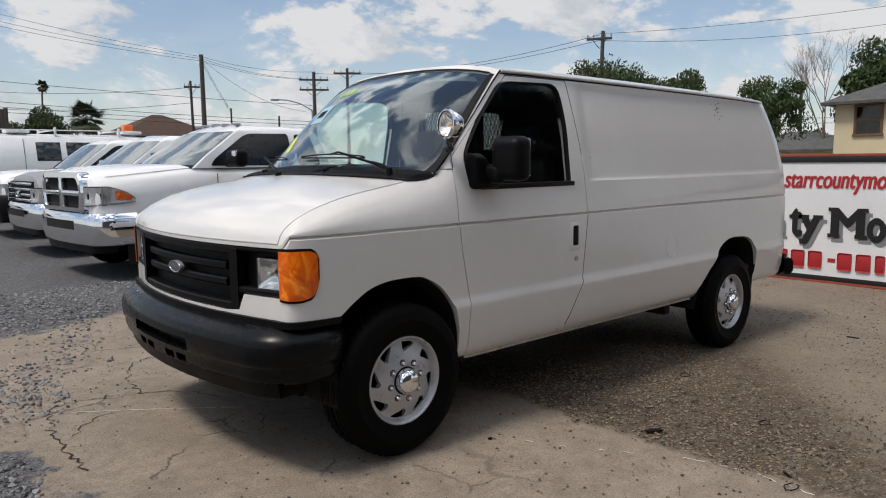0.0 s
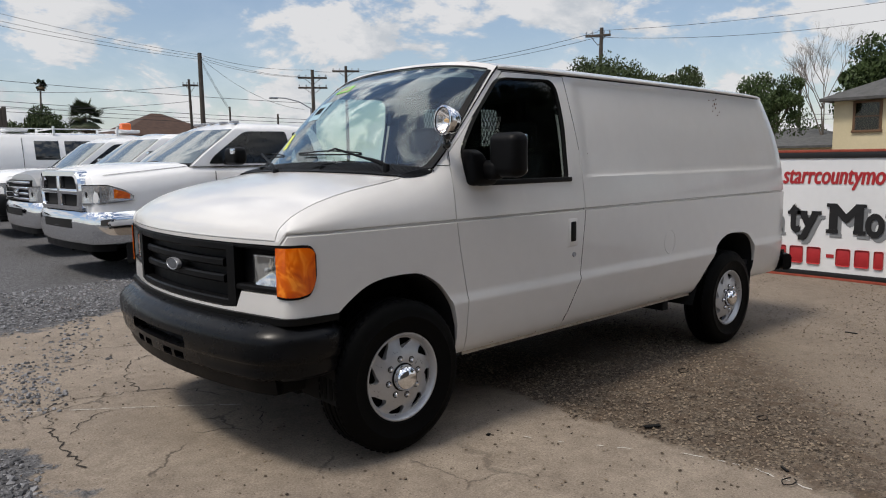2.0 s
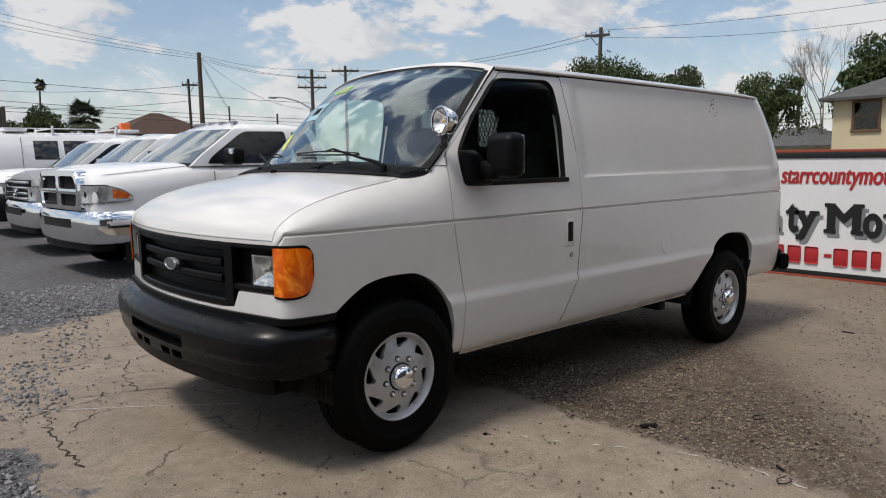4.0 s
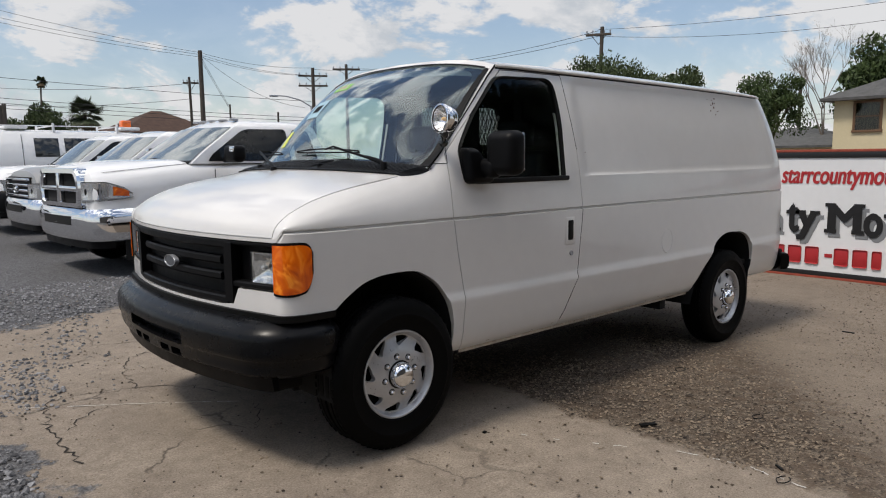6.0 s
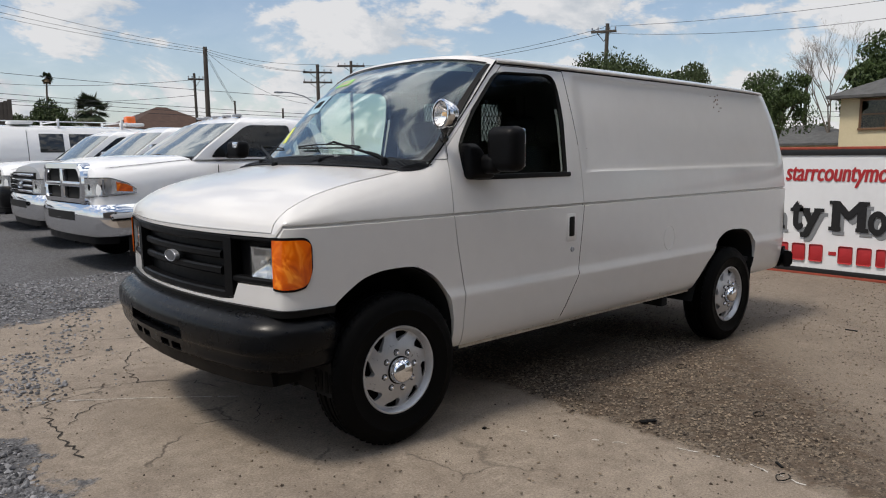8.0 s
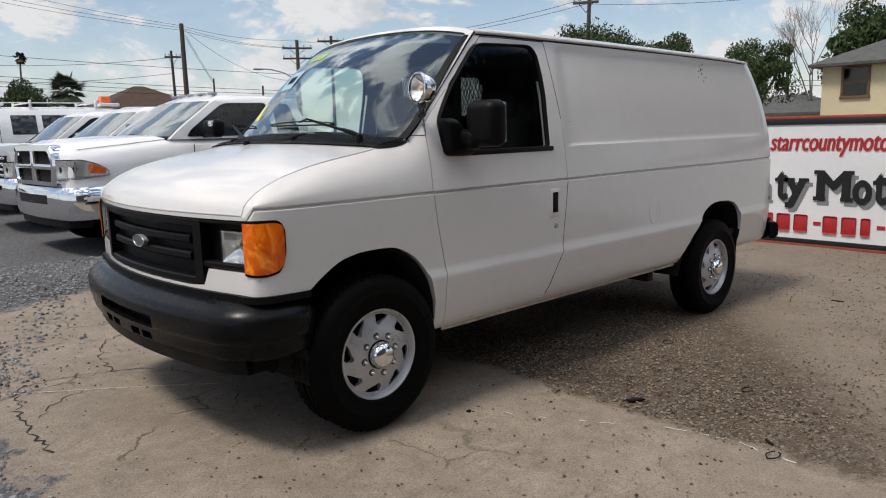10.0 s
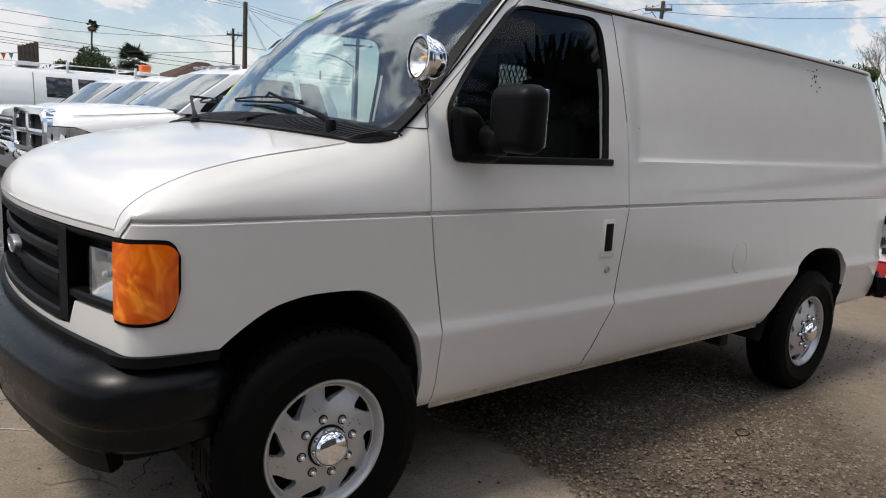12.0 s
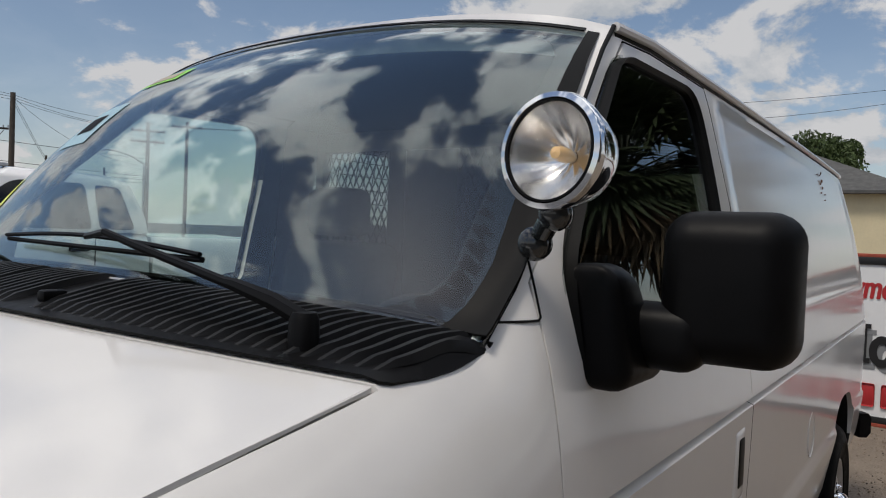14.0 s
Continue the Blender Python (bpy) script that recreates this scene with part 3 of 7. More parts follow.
DOOR, DOOR_GAP = door_outline(0.0), door_outline(0.005)
doors = []
for side, (lo, hi) in (("left", (-0.4137, 0.2971)), ("right", (1.7213, 2.4137))):
    doors.append(boolean(shell.copy(), to_mesh(prism(DOOR, "y", lo, hi)), "INTERSECT"))
    shell = boolean(shell, to_mesh(prism(DOOR_GAP, "y", lo, hi)))
# bonnet
cutb = [(-1.2, 1.220), (-0.652, 1.220), (-0.645, 1.256), (-0.62, 1.285), (-0.57, 1.320), (-0.50, 1.353), (-0.43, 1.379), (-0.257, 1.423), (0.0, 1.468), (0.075, 1.480), (0.075, 1.75), (-1.2, 1.75)]


def bonnet_cutter(g):
    bm = prism([(x + (g if x > 0.05 else 0), z - g) for x, z in cutb], "y", 0.116 - g, 2 * YC - 0.116 + g)
    bmesh.ops.bisect_plane(bm, geom=bm.verts[:] + bm.edges[:] + bm.faces[:], plane_co=(0, YC, 0), plane_no=(0, 1, 0))
    for i in range(1, 10):
        for s in (-1, 1):
            bmesh.ops.bisect_plane(bm, geom=bm.verts[:] + bm.edges[:] + bm.faces[:], plane_co=(0, YC + s * i * 0.09, 0), plane_no=(0, 1, 0))
    for v in bm.verts:
        v.co.x -= bow(v.co.y)
    return to_mesh(bm)


hood = boolean(shell.copy(), bonnet_cutter(0.0), "INTERSECT")
shell = boolean(shell, bonnet_cutter(0.005))
body = link_mesh("body", shell, M_PAINT, van, "white painted steel body with dents and rust spots", 28)
hood_ob = link_mesh("bonnet", hood, M_PAINT, van, "", 28)
door_obs = [link_mesh("door", d, M_PAINT, van, "", 28) for d in doors]
for o in (body, hood_ob, *door_obs):
    for mm in list(o.data.materials)[1:]:
        o.data.materials.pop()
    # trim on the inner faces of the cabin shell, its colour darkened for cabin shade
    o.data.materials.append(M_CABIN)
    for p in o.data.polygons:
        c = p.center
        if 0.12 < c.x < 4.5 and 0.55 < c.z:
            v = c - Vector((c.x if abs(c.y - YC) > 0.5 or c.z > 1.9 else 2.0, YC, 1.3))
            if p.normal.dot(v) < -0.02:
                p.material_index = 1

# windscreen
part("windscreen", sheet(24, 36, lambda u, v: ws_pt(-0.02 + 1.04 * u, ws_y(-0.02 + 1.04 * u, -0.012 + 1.024 * v), -0.006), thick=0.005), M_GLASS, van, "windscreen glass reflecting the sky").visible_shadow = False
# black border on the inside of the glass
def round_loop(k0, k1, v0, v1, rk, rv, m=24, q=6):
    """A rounded oblong in the glass's own measures, corner by corner."""
    out = []
    cs = [(k0 + rk, v0 + rv, 180), (k1 - rk, v0 + rv, 270), (k1 - rk, v1 - rv, 0), (k0 + rk, v1 - rv, 90)]
    arcs = [[(ck + rk * math.cos(radians(a0 + 90 * i / q)), cv + rv * math.sin(radians(a0 + 90 * i / q))) for i in range(q + 1)] for ck, cv, a0 in cs]
    for n, arc in enumerate(arcs):
        nxt = arcs[(n + 1) % 4][0]
        out += arc + [(arc[-1][0] + (nxt[0] - arc[-1][0]) * i / m, arc[-1][1] + (nxt[1] - arc[-1][1]) * i / m) for i in range(1, m)]
    return out


bm = bmesh.new()
loops = []
lo_, li_ = round_loop(-0.02, 1.02, -0.012, 1.012, 0.02, 0.01), round_loop(0.035, 0.962, 0.026, 0.974, 0.11, 0.05)
# the border is broadest at the lower corners
li_ = [(k, v + 0.022 * max(0.0, 1 - k / 0.75) * max(-1.0, min(1.0, (0.5 - v) / 0.42))) for k, v in li_]
for f in (0.0, 0.5, 1.0):
    loops.append([bm.verts.new(ws_pt(a0 + (a1 - a0) * f, ws_y(a0 + (a1 - a0) * f, b0 + (b1 - b0) * f), -0.014)) for (a0, b0), (a1, b1) in zip(lo_, li_)])
for p, q in zip(loops, loops[1:]):
    for i in range(len(p)):
        bm.faces.new((p[i], p[(i + 1) % len(p)], q[(i + 1) % len(p)], q[i]))
part("glass_border", bm, M_FRIT, van, "black border of the windscreen")
# rubber strip between glass and pillar, tapering upwards
for s in (0, 1):
    def strip(u, v):
        k = -0.015 + 1.01 * u
        w = 0.001 + 0.014 * (1 - u) + 0.012 * max(0.0, 1 - u / 0.10) ** 2
        a = -0.014 + (w + 0.014) * v
        return ws_pt(k, ws_y(k, a if s == 0 else 1 - a), 0.0035)
    part("pillar_strip", sheet(36, 4, strip, thick=0.004), M_TRIM, van)
part("header_strip", sheet(3, 40, lambda u, v: ws_pt(0.992 + 0.016 * u, ws_y(1.0, 0.005 + 0.99 * v), 0.004), thick=0.003), M_TRIM, van)
# cowl panel with slats
bm = bmesh.new()


COWL_END = [(0.07, 0.125), (0.10, 0.106), (0.153, 0.094), (0.20, 0.088), (0.262, 0.086), (0.312, 0.088), (0.350, 0.096)]


def skin_z(xi, y):
    """Height of the outer skin, shoulders included, left half."""
    ye = lerp_table(EDGE_Y, xi)
    if y >= ye:
        return van_top(xi, y)
    up = van_ring(xi)[len(LOW):len(LOW) + len(UP)]
    return float(np.interp(y, [p for p, _ in up], [q for _, q in up]))


def cowl_pt(u, v):
    y0 = lerp_table(COWL_END, 0.09 + 0.18 * u)
    y = y0 + (2 * YC - 2 * y0) * v
    xi = 0.082 + (0.300 - 0.082 - 0.012 * min(1.0, abs(y - YC) / 0.9) ** 3) * u
    xs = min(xi, 0.262)
    return Vector((xi - bow(y), y, skin_z(xs, min(y, 2 * YC - y)) + 0.16 * (xi - xs) + 0.009 - 0.003 * math.sin(math.pi * u)))


sheet(12, 90, cowl_pt, bm, 0.004)
cowl = part("cowl_panel", bm, M_BLACK, van, "black slatted cowl below the windscreen")
bm = bmesh.new()
for i in range(72):
    v = 0.012 + i * 0.97 / 71
    if 0.36 < v < 0.40:
        continue
    q0 = None
    for j in range(9):
        u = 0.10 + 0.86 * j / 8
        dv = 0.020 * (u - 0.1) ** 2 * (1 if v > 0.5 else -1) + 0.0025 * math.sin(9 * u + 2.0)
        h = 0.013 * math.sin(math.pi * min(1, max(0, (u - 0.1) / 0.86))) ** 0.35
        q = [bm.verts.new(cowl_pt(u, min(0.9995, max(0.0005, v + dv + e))) + Vector((0, 0, hh))) for e, hh in ((0.0, 0.0), (0.0016, h), (0.0048, h * 1.05), (0.0085, 0.0))]
        if q0:
            for k in range(3):
                bm.faces.new((q0[k], q[k], q[k + 1], q0[k + 1]))
        q0 = q
tagged(part("cowl_slats", bm, M_COWL, cowl), kind="stuff")

# side glass
for s in (0, 1):
    def side_pt(u, v):
        z = 1.43 + 0.65 * v
        y = lerp_table(SIDE, z) + 0.020
        return Vector((0.43 + 1.05 * u, y if s == 0 else 2 * YC - y, z))
    g = sheet(4, 14, side_pt)
    m0 = to_mesh(g)
    bm = bmesh.new()
    bm.from_mesh(m0)
    bmesh.ops.solidify(bm, geom=bm.faces[:], thickness=0.004)
    me = boolean(to_mesh(bm), to_mesh(prism([(a, b) for a, b in rounded([(0.467, 1.433), (0.465, 1.62), (0.596, 1.805), (0.85, 2.058), (1.37, 2.072), (1.397, 1.85), (1.37, 1.433)], [0.07, 0.06, 0.2, 0.07, 0.09, 0.2, 0.035], 6)], "y", -0.3, 2.4)), "INTERSECT")
    ob = link_mesh("window", me, M_SIDEGLASS if s == 0 else M_FARGLASS, door_obs[s], "dark side window glass" if s == 0 else "clear side window glass")
    ob.visible_shadow = False
    # rubber frame
    bm = bmesh.new()
    n = len(WIN)
    cx, cz = sum(p[0] for p in WIN) / n, sum(p[1] for p in WIN) / n
    outer = [(x, z) for x, z in WIN]
    inn = [(cx + (x - cx) * 0.974, cz + (z - cz) * 0.964) for x, z in WIN]
    def yy(z, d):
        y = lerp_table(SIDE, z) + d
        return y if s == 0 else 2 * YC - y
    r = [[bm.verts.new((x, yy(z, d), z)) for x, z in loop] for loop, d in ((outer, 0.001), (inn, 0.012), (inn, 0.03), (outer, 0.03))]
    for a, b in zip(r, r[1:] + r[:1]):
        for i in range(n):
            bm.faces.new((a[i], a[(i + 1) % n], b[(i + 1) % n], b[i]))
    part("window_frame", bm, M_TRIM, door_obs[s], "black rubber window frame")
    bm = boxed((0.56, -0.006 if s == 0 else 2 * YC - 0.03, 1.428), (1.395, 0.03 if s == 0 else 2 * YC + 0.006, 1.458), 0.008)
    for v in bm.verts:
        v.co.y += 0.022 * (1 if s == 0 else -1)
    part("belt_moulding", bm, M_TRIM, door_obs[s])
def far_pane(u, v):
    z = 1.665 + 0.375 * v
    return Vector((1.63 + 1.07 * u, 2 * YC - lerp_table(SIDE, z) - 0.035, z))


part("cargo_window", sheet(4, 6, far_pane, thick=0.004), M_SIDEGLASS, van, "cargo door window with a wire grille").visible_shadow = False
bm = bmesh.new()
for i in range(1, 18):
    tube(bm, far_pane(i / 18, 0.03) + Vector((0, -0.02, 0)), far_pane(i / 18, 0.97) + Vector((0, -0.02, 0)), 0.003, seg=4, caps=False)
for j in range(1, 6):
    tube(bm, far_pane(0.02, j / 6) + Vector((0, -0.02, 0)), far_pane(0.98, j / 6) + Vector((0, -0.02, 0)), 0.003, seg=4, caps=False)
part("window_grille", bm, M_TRIM, van, "black wire window grille")
for y0, y1 in ((0.29, 0.94), (1.08, 1.73)):
    part("rear_window", boxed((4.45, y0, 1.44), (4.455, y1, 1.96)), M_TINT, van).visible_shadow = False

# roof drip rails
def rail_pts(s, d=0.0):
    out = []
    for i in range(34):
        xi = 0.36 + 0.54 * i / 8 if i < 8 else 0.90 + 3.68 * (i - 8) / 25
        y = lerp_table(EDGE_Y, xi) + (lerp_table(TAIL, xi) if xi > 4 else 0)
        z = edge_z(xi) - 0.004
        x = xi - bow(y) * bow_fade(xi)
        if xi > 3.4:
            x -= 0.24 * ((z - 1.25) / 0.86) ** 2.2 * min(1.0, (xi - 3.4) / 1.1) ** 2
        out.append((x, y - d if s == 0 else 2 * YC - y + d, z))
    return out


for s in (0, 1):
    wire("drip_rail", rail_pts(s, 0.006)[8:], 0.011, M_PAINT, van, 8)
    wire("rail_seam", [(x, y + (0.002 if s == 0 else -0.002), z - 0.016) for x, y, z in rail_pts(s, 0.004)[8:]], 0.006, M_TRIM, van, 6)
    wire("pillar_seam", [(x + 0.0, y + (-0.002 if s == 0 else 0.002), z + 0.002) for x, y, z in rail_pts(s, 0.0)[:9]], [0.0018 + 0.0005 * i for i in range(9)], M_TRIM, van, 6)

# grille panel
def face_path(y0, y1, n=40, d=0.0):
    return [(-0.655 - bow(y0 + (y1 - y0) * i / n) - d, y0 + (y1 - y0) * i / n) for i in range(n + 1)]


def bar(bm, y0, y1, z0, z1, d0, d1, n=30):
    """A bar across the front between depths d0 (proud: minus) and d1, with softened front edges."""
    e = min(0.008, (z1 - z0) / 3)
    return sweep(face_path(y0, y1, n), [(d1, z0), (d1, z1), (d0 + e, z1), (d0, z1 - e), (d0, z0 + e), (d0 + e, z0)], bm)


grille = part("grille", bar(bmesh.new(), 0.10, 1.92, 0.878, 1.194, 0.053, 0.0548), M_BLACK, van, "black plastic grille with ribs")
bm = bmesh.new()
bar(bm, 0.40, 1.62, 1.152, 1.196, -0.006, 0.045)
bar(bm, 0.44, 1.58, 0.877, 0.917, -0.006, 0.045)
bar(bm, 0.395, 0.455, 0.885, 1.19, -0.008, 0.045, 4)
bar(bm, 1.565, 1.625, 0.885, 1.19, -0.008, 0.045, 4)
part("grille_frame", bm, M_BLACK, grille)
for z, hw in ((1.088, 0.50), (1.008, 0.50)):
    part("grille_bar", bar(bmesh.new(), YC - hw, YC + hw, z - 0.020, z + 0.020, 0.010, 0.055), M_BLACK, grille)
for s in (0, 1):
    a, b = (0.10, 0.40) if s == 0 else (1.62, 1.92)
    for z0, z1 in ((1.172, 1.196), (0.968, 1.0)):
        part("lamp_bezel", bar(bmesh.new(), a, b, z0, z1, -0.004, 0.045, 8), M_BLACK, grille)
    a, b = (0.118, 0.268) if s == 0 else (1.752, 1.902)
    lamp = part("headlamp", bar(bmesh.new(), a, b, 1.0, 1.15, 0.042, 0.048, 8), M_BLACK, van, "clear rectangular headlamp")
    def refl(u, v):
        y = a + 0.004 + (b - a - 0.008) * u
        d = 0.040 - 0.034 * max(abs(2 * u - 1), abs(2 * v - 1)) ** 2
        return Vector((-0.655 - bow(y) + d, y, 1.003 + 0.144 * v))
    part("reflector", sheet(16, 16, refl), M_REFL, lamp, "bright headlamp reflector")
    part("bulb", lathe(bmesh.new(), [(0.0, 0.02), (0.010, 0.016), (0.012, 0.0), (0.010, -0.01)], Matrix.Translation((-0.655 - bow((a + b) / 2) + 0.018, (a + b) / 2, 1.076)) @ Matrix.Rotation(radians(-90), 4, "Y"), 12), M_LENS, lamp)
    part("lens", bar(bmesh.new(), a, b, 1.001, 1.149, 0.0, 0.003, 8), M_CLEAR, lamp).visible_shadow = False
    # amber side marker that wraps the corner
    prof = [(-0.515, 0.005), (-0.53, 0.008), (-0.55, 0.014), (-0.60, 0.028), (-0.63, 0.042), (-0.648, 0.058), (-0.656, 0.072), (-0.664, 0.092), (-0.668, 0.104)]
    def corner(u, v, out, grow):
        a = u * (len(prof) - 1)
        i = min(len(prof) - 2, int(a))
        f = a - i
        x, y = [prof[i][k] * (1 - f) + prof[i + 1][k] * f for k in (0, 1)]
        k = max(0.0, 1 - u / 0.42)
        hi = 1.188 + grow - 0.05 * k**3.2
        lo = 0.968 - grow + 0.10 * k**2.2 - 0.03 * u * (1 - u)
        y -= out * 0.8
        x -= out * 0.6 * u
        z = lo + (hi - lo) * v
        return Vector((x, y if s == 0 else 2 * YC - y, z))
    part("marker_seal", sheet(24, 12, lambda u, v: corner(max(0.0, u * 1.0 - 0.0), v, 0.004, 0.012), thick=0.006), M_TRIM, van)
    part("marker_lamp", sheet(24, 12, lambda u, v: corner(0.07 + 0.92 * u, v, 0.011 + 0.006 * math.sin(math.pi * u) * math.sin(math.pi * v), 0.0), thick=0.008), M_AMBER, van, "orange corner marker lens")
def emblem_at(prof, dx):
    bm = lathe(bmesh.new(), prof, Matrix(), 36)
    for v in bm.verts:
        v.co = Vector((-0.655 - 0.125 - dx - v.co.z, YC + v.co.x * 0.076, 1.042 + v.co.y * 0.032))
    return bm


emblem = part("emblem", emblem_at([(0.84, 0.0), (0.88, 0.004), (0.96, 0.005), (1.0, 0.002), (1.0, -0.02)], 0.006), M_GREY, grille, "oval emblem with a bright rim")
part("emblem_field", emblem_at([(0.0, 0.003), (0.5, 0.002), (0.86, 0.001), (0.86, -0.01)], 0.006), M_BADGE, emblem, "grey oval field without letters")

# front bumper
def gap_path():
    """Along the body's own lower edge."""
    pts = [(-0.40, 0.012), (-0.50, 0.012), (-0.57, 0.016), (-0.62, 0.03), (-0.655, 0.06), (-0.675, 0.105)]
    left = pts + [(-0.668 - bow(y), y) for y in np.linspace(0.16, YC, 16)]
    return left + [(x, 2 * YC - y) for x, y in left[-2::-1]]


def bumper_path():
    pts = [(-0.425, 0.16), (-0.43, 0.125), (-0.455, 0.105), (-0.50, 0.098), (-0.56, 0.098), (-0.605, 0.106), (-0.645, 0.128), (-0.672, 0.165)]
    left = pts + [(-0.668 - bow(y), y) for y in np.linspace(0.22, YC, 16)]
    return left + [(x, 2 * YC - y) for x, y in left[-2::-1]]


bump_me = to_mesh(sweep(bumper_path(), [(0.05, 0.832), (-0.01, 0.838), (-0.045, 0.828), (-0.080, 0.806), (-0.102, 0.786), (-0.113, 0.768), (-0.117, 0.748), (-0.116, 0.700), (-0.114, 0.665), (-0.108, 0.657), (-0.103, 0.650), (-0.102, 0.615), (-0.095, 0.588), (-0.075, 0.572), (-0.04, 0.565), (0.05, 0.575)]))
bump_me = boolean(bump_me, to_mesh(boxed((-1.2, 0.66, 0.655), (-0.82, 1.36, 0.722), 0.015)))
for y0, y1 in ((0.70, 0.80), (0.83, 0.93), (1.09, 1.19), (1.22, 1.32)):
    bump_me = boolean(bump_me, to_mesh(boxed((-1.2, y0, 0.588), (-0.82, y1, 0.628), 0.008)))
bump = link_mesh("front_bumper", bump_me, M_BUMPER, van, "satin black steel bumper, scuffed")
part("bumper_gap_filler", sweep(gap_path(), [(0.05, 0.83), (-0.010, 0.83), (-0.012, 0.862), (0.05, 0.862)]), M_TRIM, bump)
part("bumper_opening", boxed((-0.825, 0.64, 0.578), (-0.818, 1.38, 0.73)), M_DARK, bump)
part("air_dam", sweep(bumper_path()[6:-6], [(0.0, 0.578), (-0.078, 0.578), (-0.056, 0.503), (-0.040, 0.498), (0.0, 0.505)]), M_BLACK, bump)
# rear bumper
bm = sweep([(3.98 + 0.0, -0.0), (4.40, -0.004), (4.60, 0.02), (4.68, 0.09), (4.70, 0.20), (4.70, 1.82), (4.68, 1.93), (4.60, 2.0), (4.40, 2.024)][2:-2], [(0.0, 0.50), (0.05, 0.50), (0.075, 0.53), (0.075, 0.62), (0.055, 0.65), (0.0, 0.65)])
part("rear_bumper", bm, M_BLACK, van)

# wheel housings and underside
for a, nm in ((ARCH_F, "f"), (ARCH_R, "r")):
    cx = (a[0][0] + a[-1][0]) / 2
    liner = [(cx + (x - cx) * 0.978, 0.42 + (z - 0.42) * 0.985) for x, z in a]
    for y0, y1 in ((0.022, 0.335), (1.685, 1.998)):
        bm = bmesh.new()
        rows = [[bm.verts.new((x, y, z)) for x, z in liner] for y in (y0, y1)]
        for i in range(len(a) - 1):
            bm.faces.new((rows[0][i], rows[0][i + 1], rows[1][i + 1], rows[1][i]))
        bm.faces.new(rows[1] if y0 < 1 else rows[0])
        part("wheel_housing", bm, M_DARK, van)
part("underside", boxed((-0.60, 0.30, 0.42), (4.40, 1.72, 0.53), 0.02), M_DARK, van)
for x, z in ((-0.03, 0.472), (3.525, 0.387)):
    part("axle", tube(bmesh.new(), (x, 0.2, z), (x, 1.82, z), 0.05, seg=12), M_DARK, van)
# tank, gearbox and exhaust boxes: added low down to block light crossing beneath
part("tank_light_block", boxed((1.55, 0.72, 0.21), (2.85, 1.22, 0.45), 0.06), M_DARK, van)
part("gearbox_light_block", boxed((-0.3, 0.72, 0.25), (1.45, 1.25, 0.45), 0.08), M_DARK, van)
part("cross_member", boxed((-0.25, 0.36, 0.33), (0.12, 1.66, 0.44), 0.05), M_DARK, van)
part("exhaust_light_block", boxed((0.6, 1.35, 0.20), (2.9, 1.70, 0.44), 0.06), M_DARK, van)
part("differential", boxed((3.30, 0.80, 0.24), (3.72, 1.22, 0.52), 0.1), M_DARK, van)
part("spare_wheel", lathe(bmesh.new(), [(0.10, 0.0), (0.34, -0.02), (0.37, 0.08), (0.34, 0.18), (0.10, 0.16)], Matrix.Translation((4.15, YC, 0.28)), 28, closed=True), M_TYRE, van)
part("frame_rail", boxed((-0.4, 0.42, 0.36), (4.4, 0.50, 0.46), 0.01), M_DARK, van)
part("frame_rail", boxed((-0.4, 1.52, 0.36), (4.4, 1.60, 0.46), 0.01), M_DARK, van)
part("step_bracket", boxed((2.60, 0.08, 0.40), (2.68, 0.3, 0.50), 0.008), M_DARK, van)


# wheels
RW = 1.024  # wheel size factor


def rim_mesh():
    """Pressed wheel cover: lip, dish with eight swept wedge slots, raised nave."""
    front = [(0.224, 0.086), (0.2275, 0.098), (0.2235, 0.1035), (0.217, 0.1035), (0.211, 0.097), (0.205, 0.082), (0.200, 0.0735), (0.192, 0.072), (0.180, 0.0755), (0.165, 0.082), (0.150, 0.088), (0.130, 0.0955), (0.112, 0.0995), (0.092, 0.1015), (0.074, 0.1015), (0.066, 0.099), (0.058, 0.098), (0.0, 0.098)]
    back = [(0.0, 0.040), (0.058, 0.040), (0.16, 0.060), (0.20, 0.060), (0.222, 0.075)]
    bm = bmesh.new()
    rings = []
    seg = 96
    for r_, h in front + back:
        if r_ == 0.0:
            rings.append([bm.verts.new((0, 0, h))])
        else:
            rings.append([bm.verts.new((r_ * math.cos(2 * math.pi * k / seg), r_ * math.sin(2 * math.pi * k / seg), h)) for k in range(seg)])
    for p, q in zip(rings, rings[1:] + rings[:1]):
        for k in range(seg):
            if len(p) == 1 and len(q) == 1:
                continue
            if len(q) == 1:
                bm.faces.new((p[k], p[(k + 1) % seg], q[0]))
            elif len(p) == 1:
                bm.faces.new((p[0], q[(k + 1) % seg], q[k]))
            else:
                bm.faces.new((p[k], p[(k + 1) % seg], q[(k + 1) % seg], q[k]))
    me = to_mesh(bm)
    for k in range(8):
        def pol(r_, a):
            a = radians(a + 45 * k)
            return (r_ * math.cos(a), r_ * math.sin(a))
        slot = rounded([pol(0.1955, -14), pol(0.197, -2), pol(0.1955, 11), pol(0.160, 14), pol(0.144, 9), pol(0.160, 0), pol(0.178, -10)], 0.007, 3)
        me = boolean(me, to_mesh(prism(slot, "z", 0.02, 0.2)))
    # ramps: the dish dips beside each slot
    for v in me.vertices:
        r_, a = math.hypot(v.co.x, v.co.y), math.degrees(math.atan2(v.co.y, v.co.x)) % 45
        if 0.135 < r_ < 0.198 and v.co.z > 0.062:
            d = min(abs(a - 12), abs(a - 12 - 45), abs(a - 12 + 45))
            v.co.z += 0.006 * math.exp(-(d / 3.5) ** 2) * math.sin(math.pi * (r_ - 0.135) / 0.063)
    return me


RIM_ME = rim_mesh()


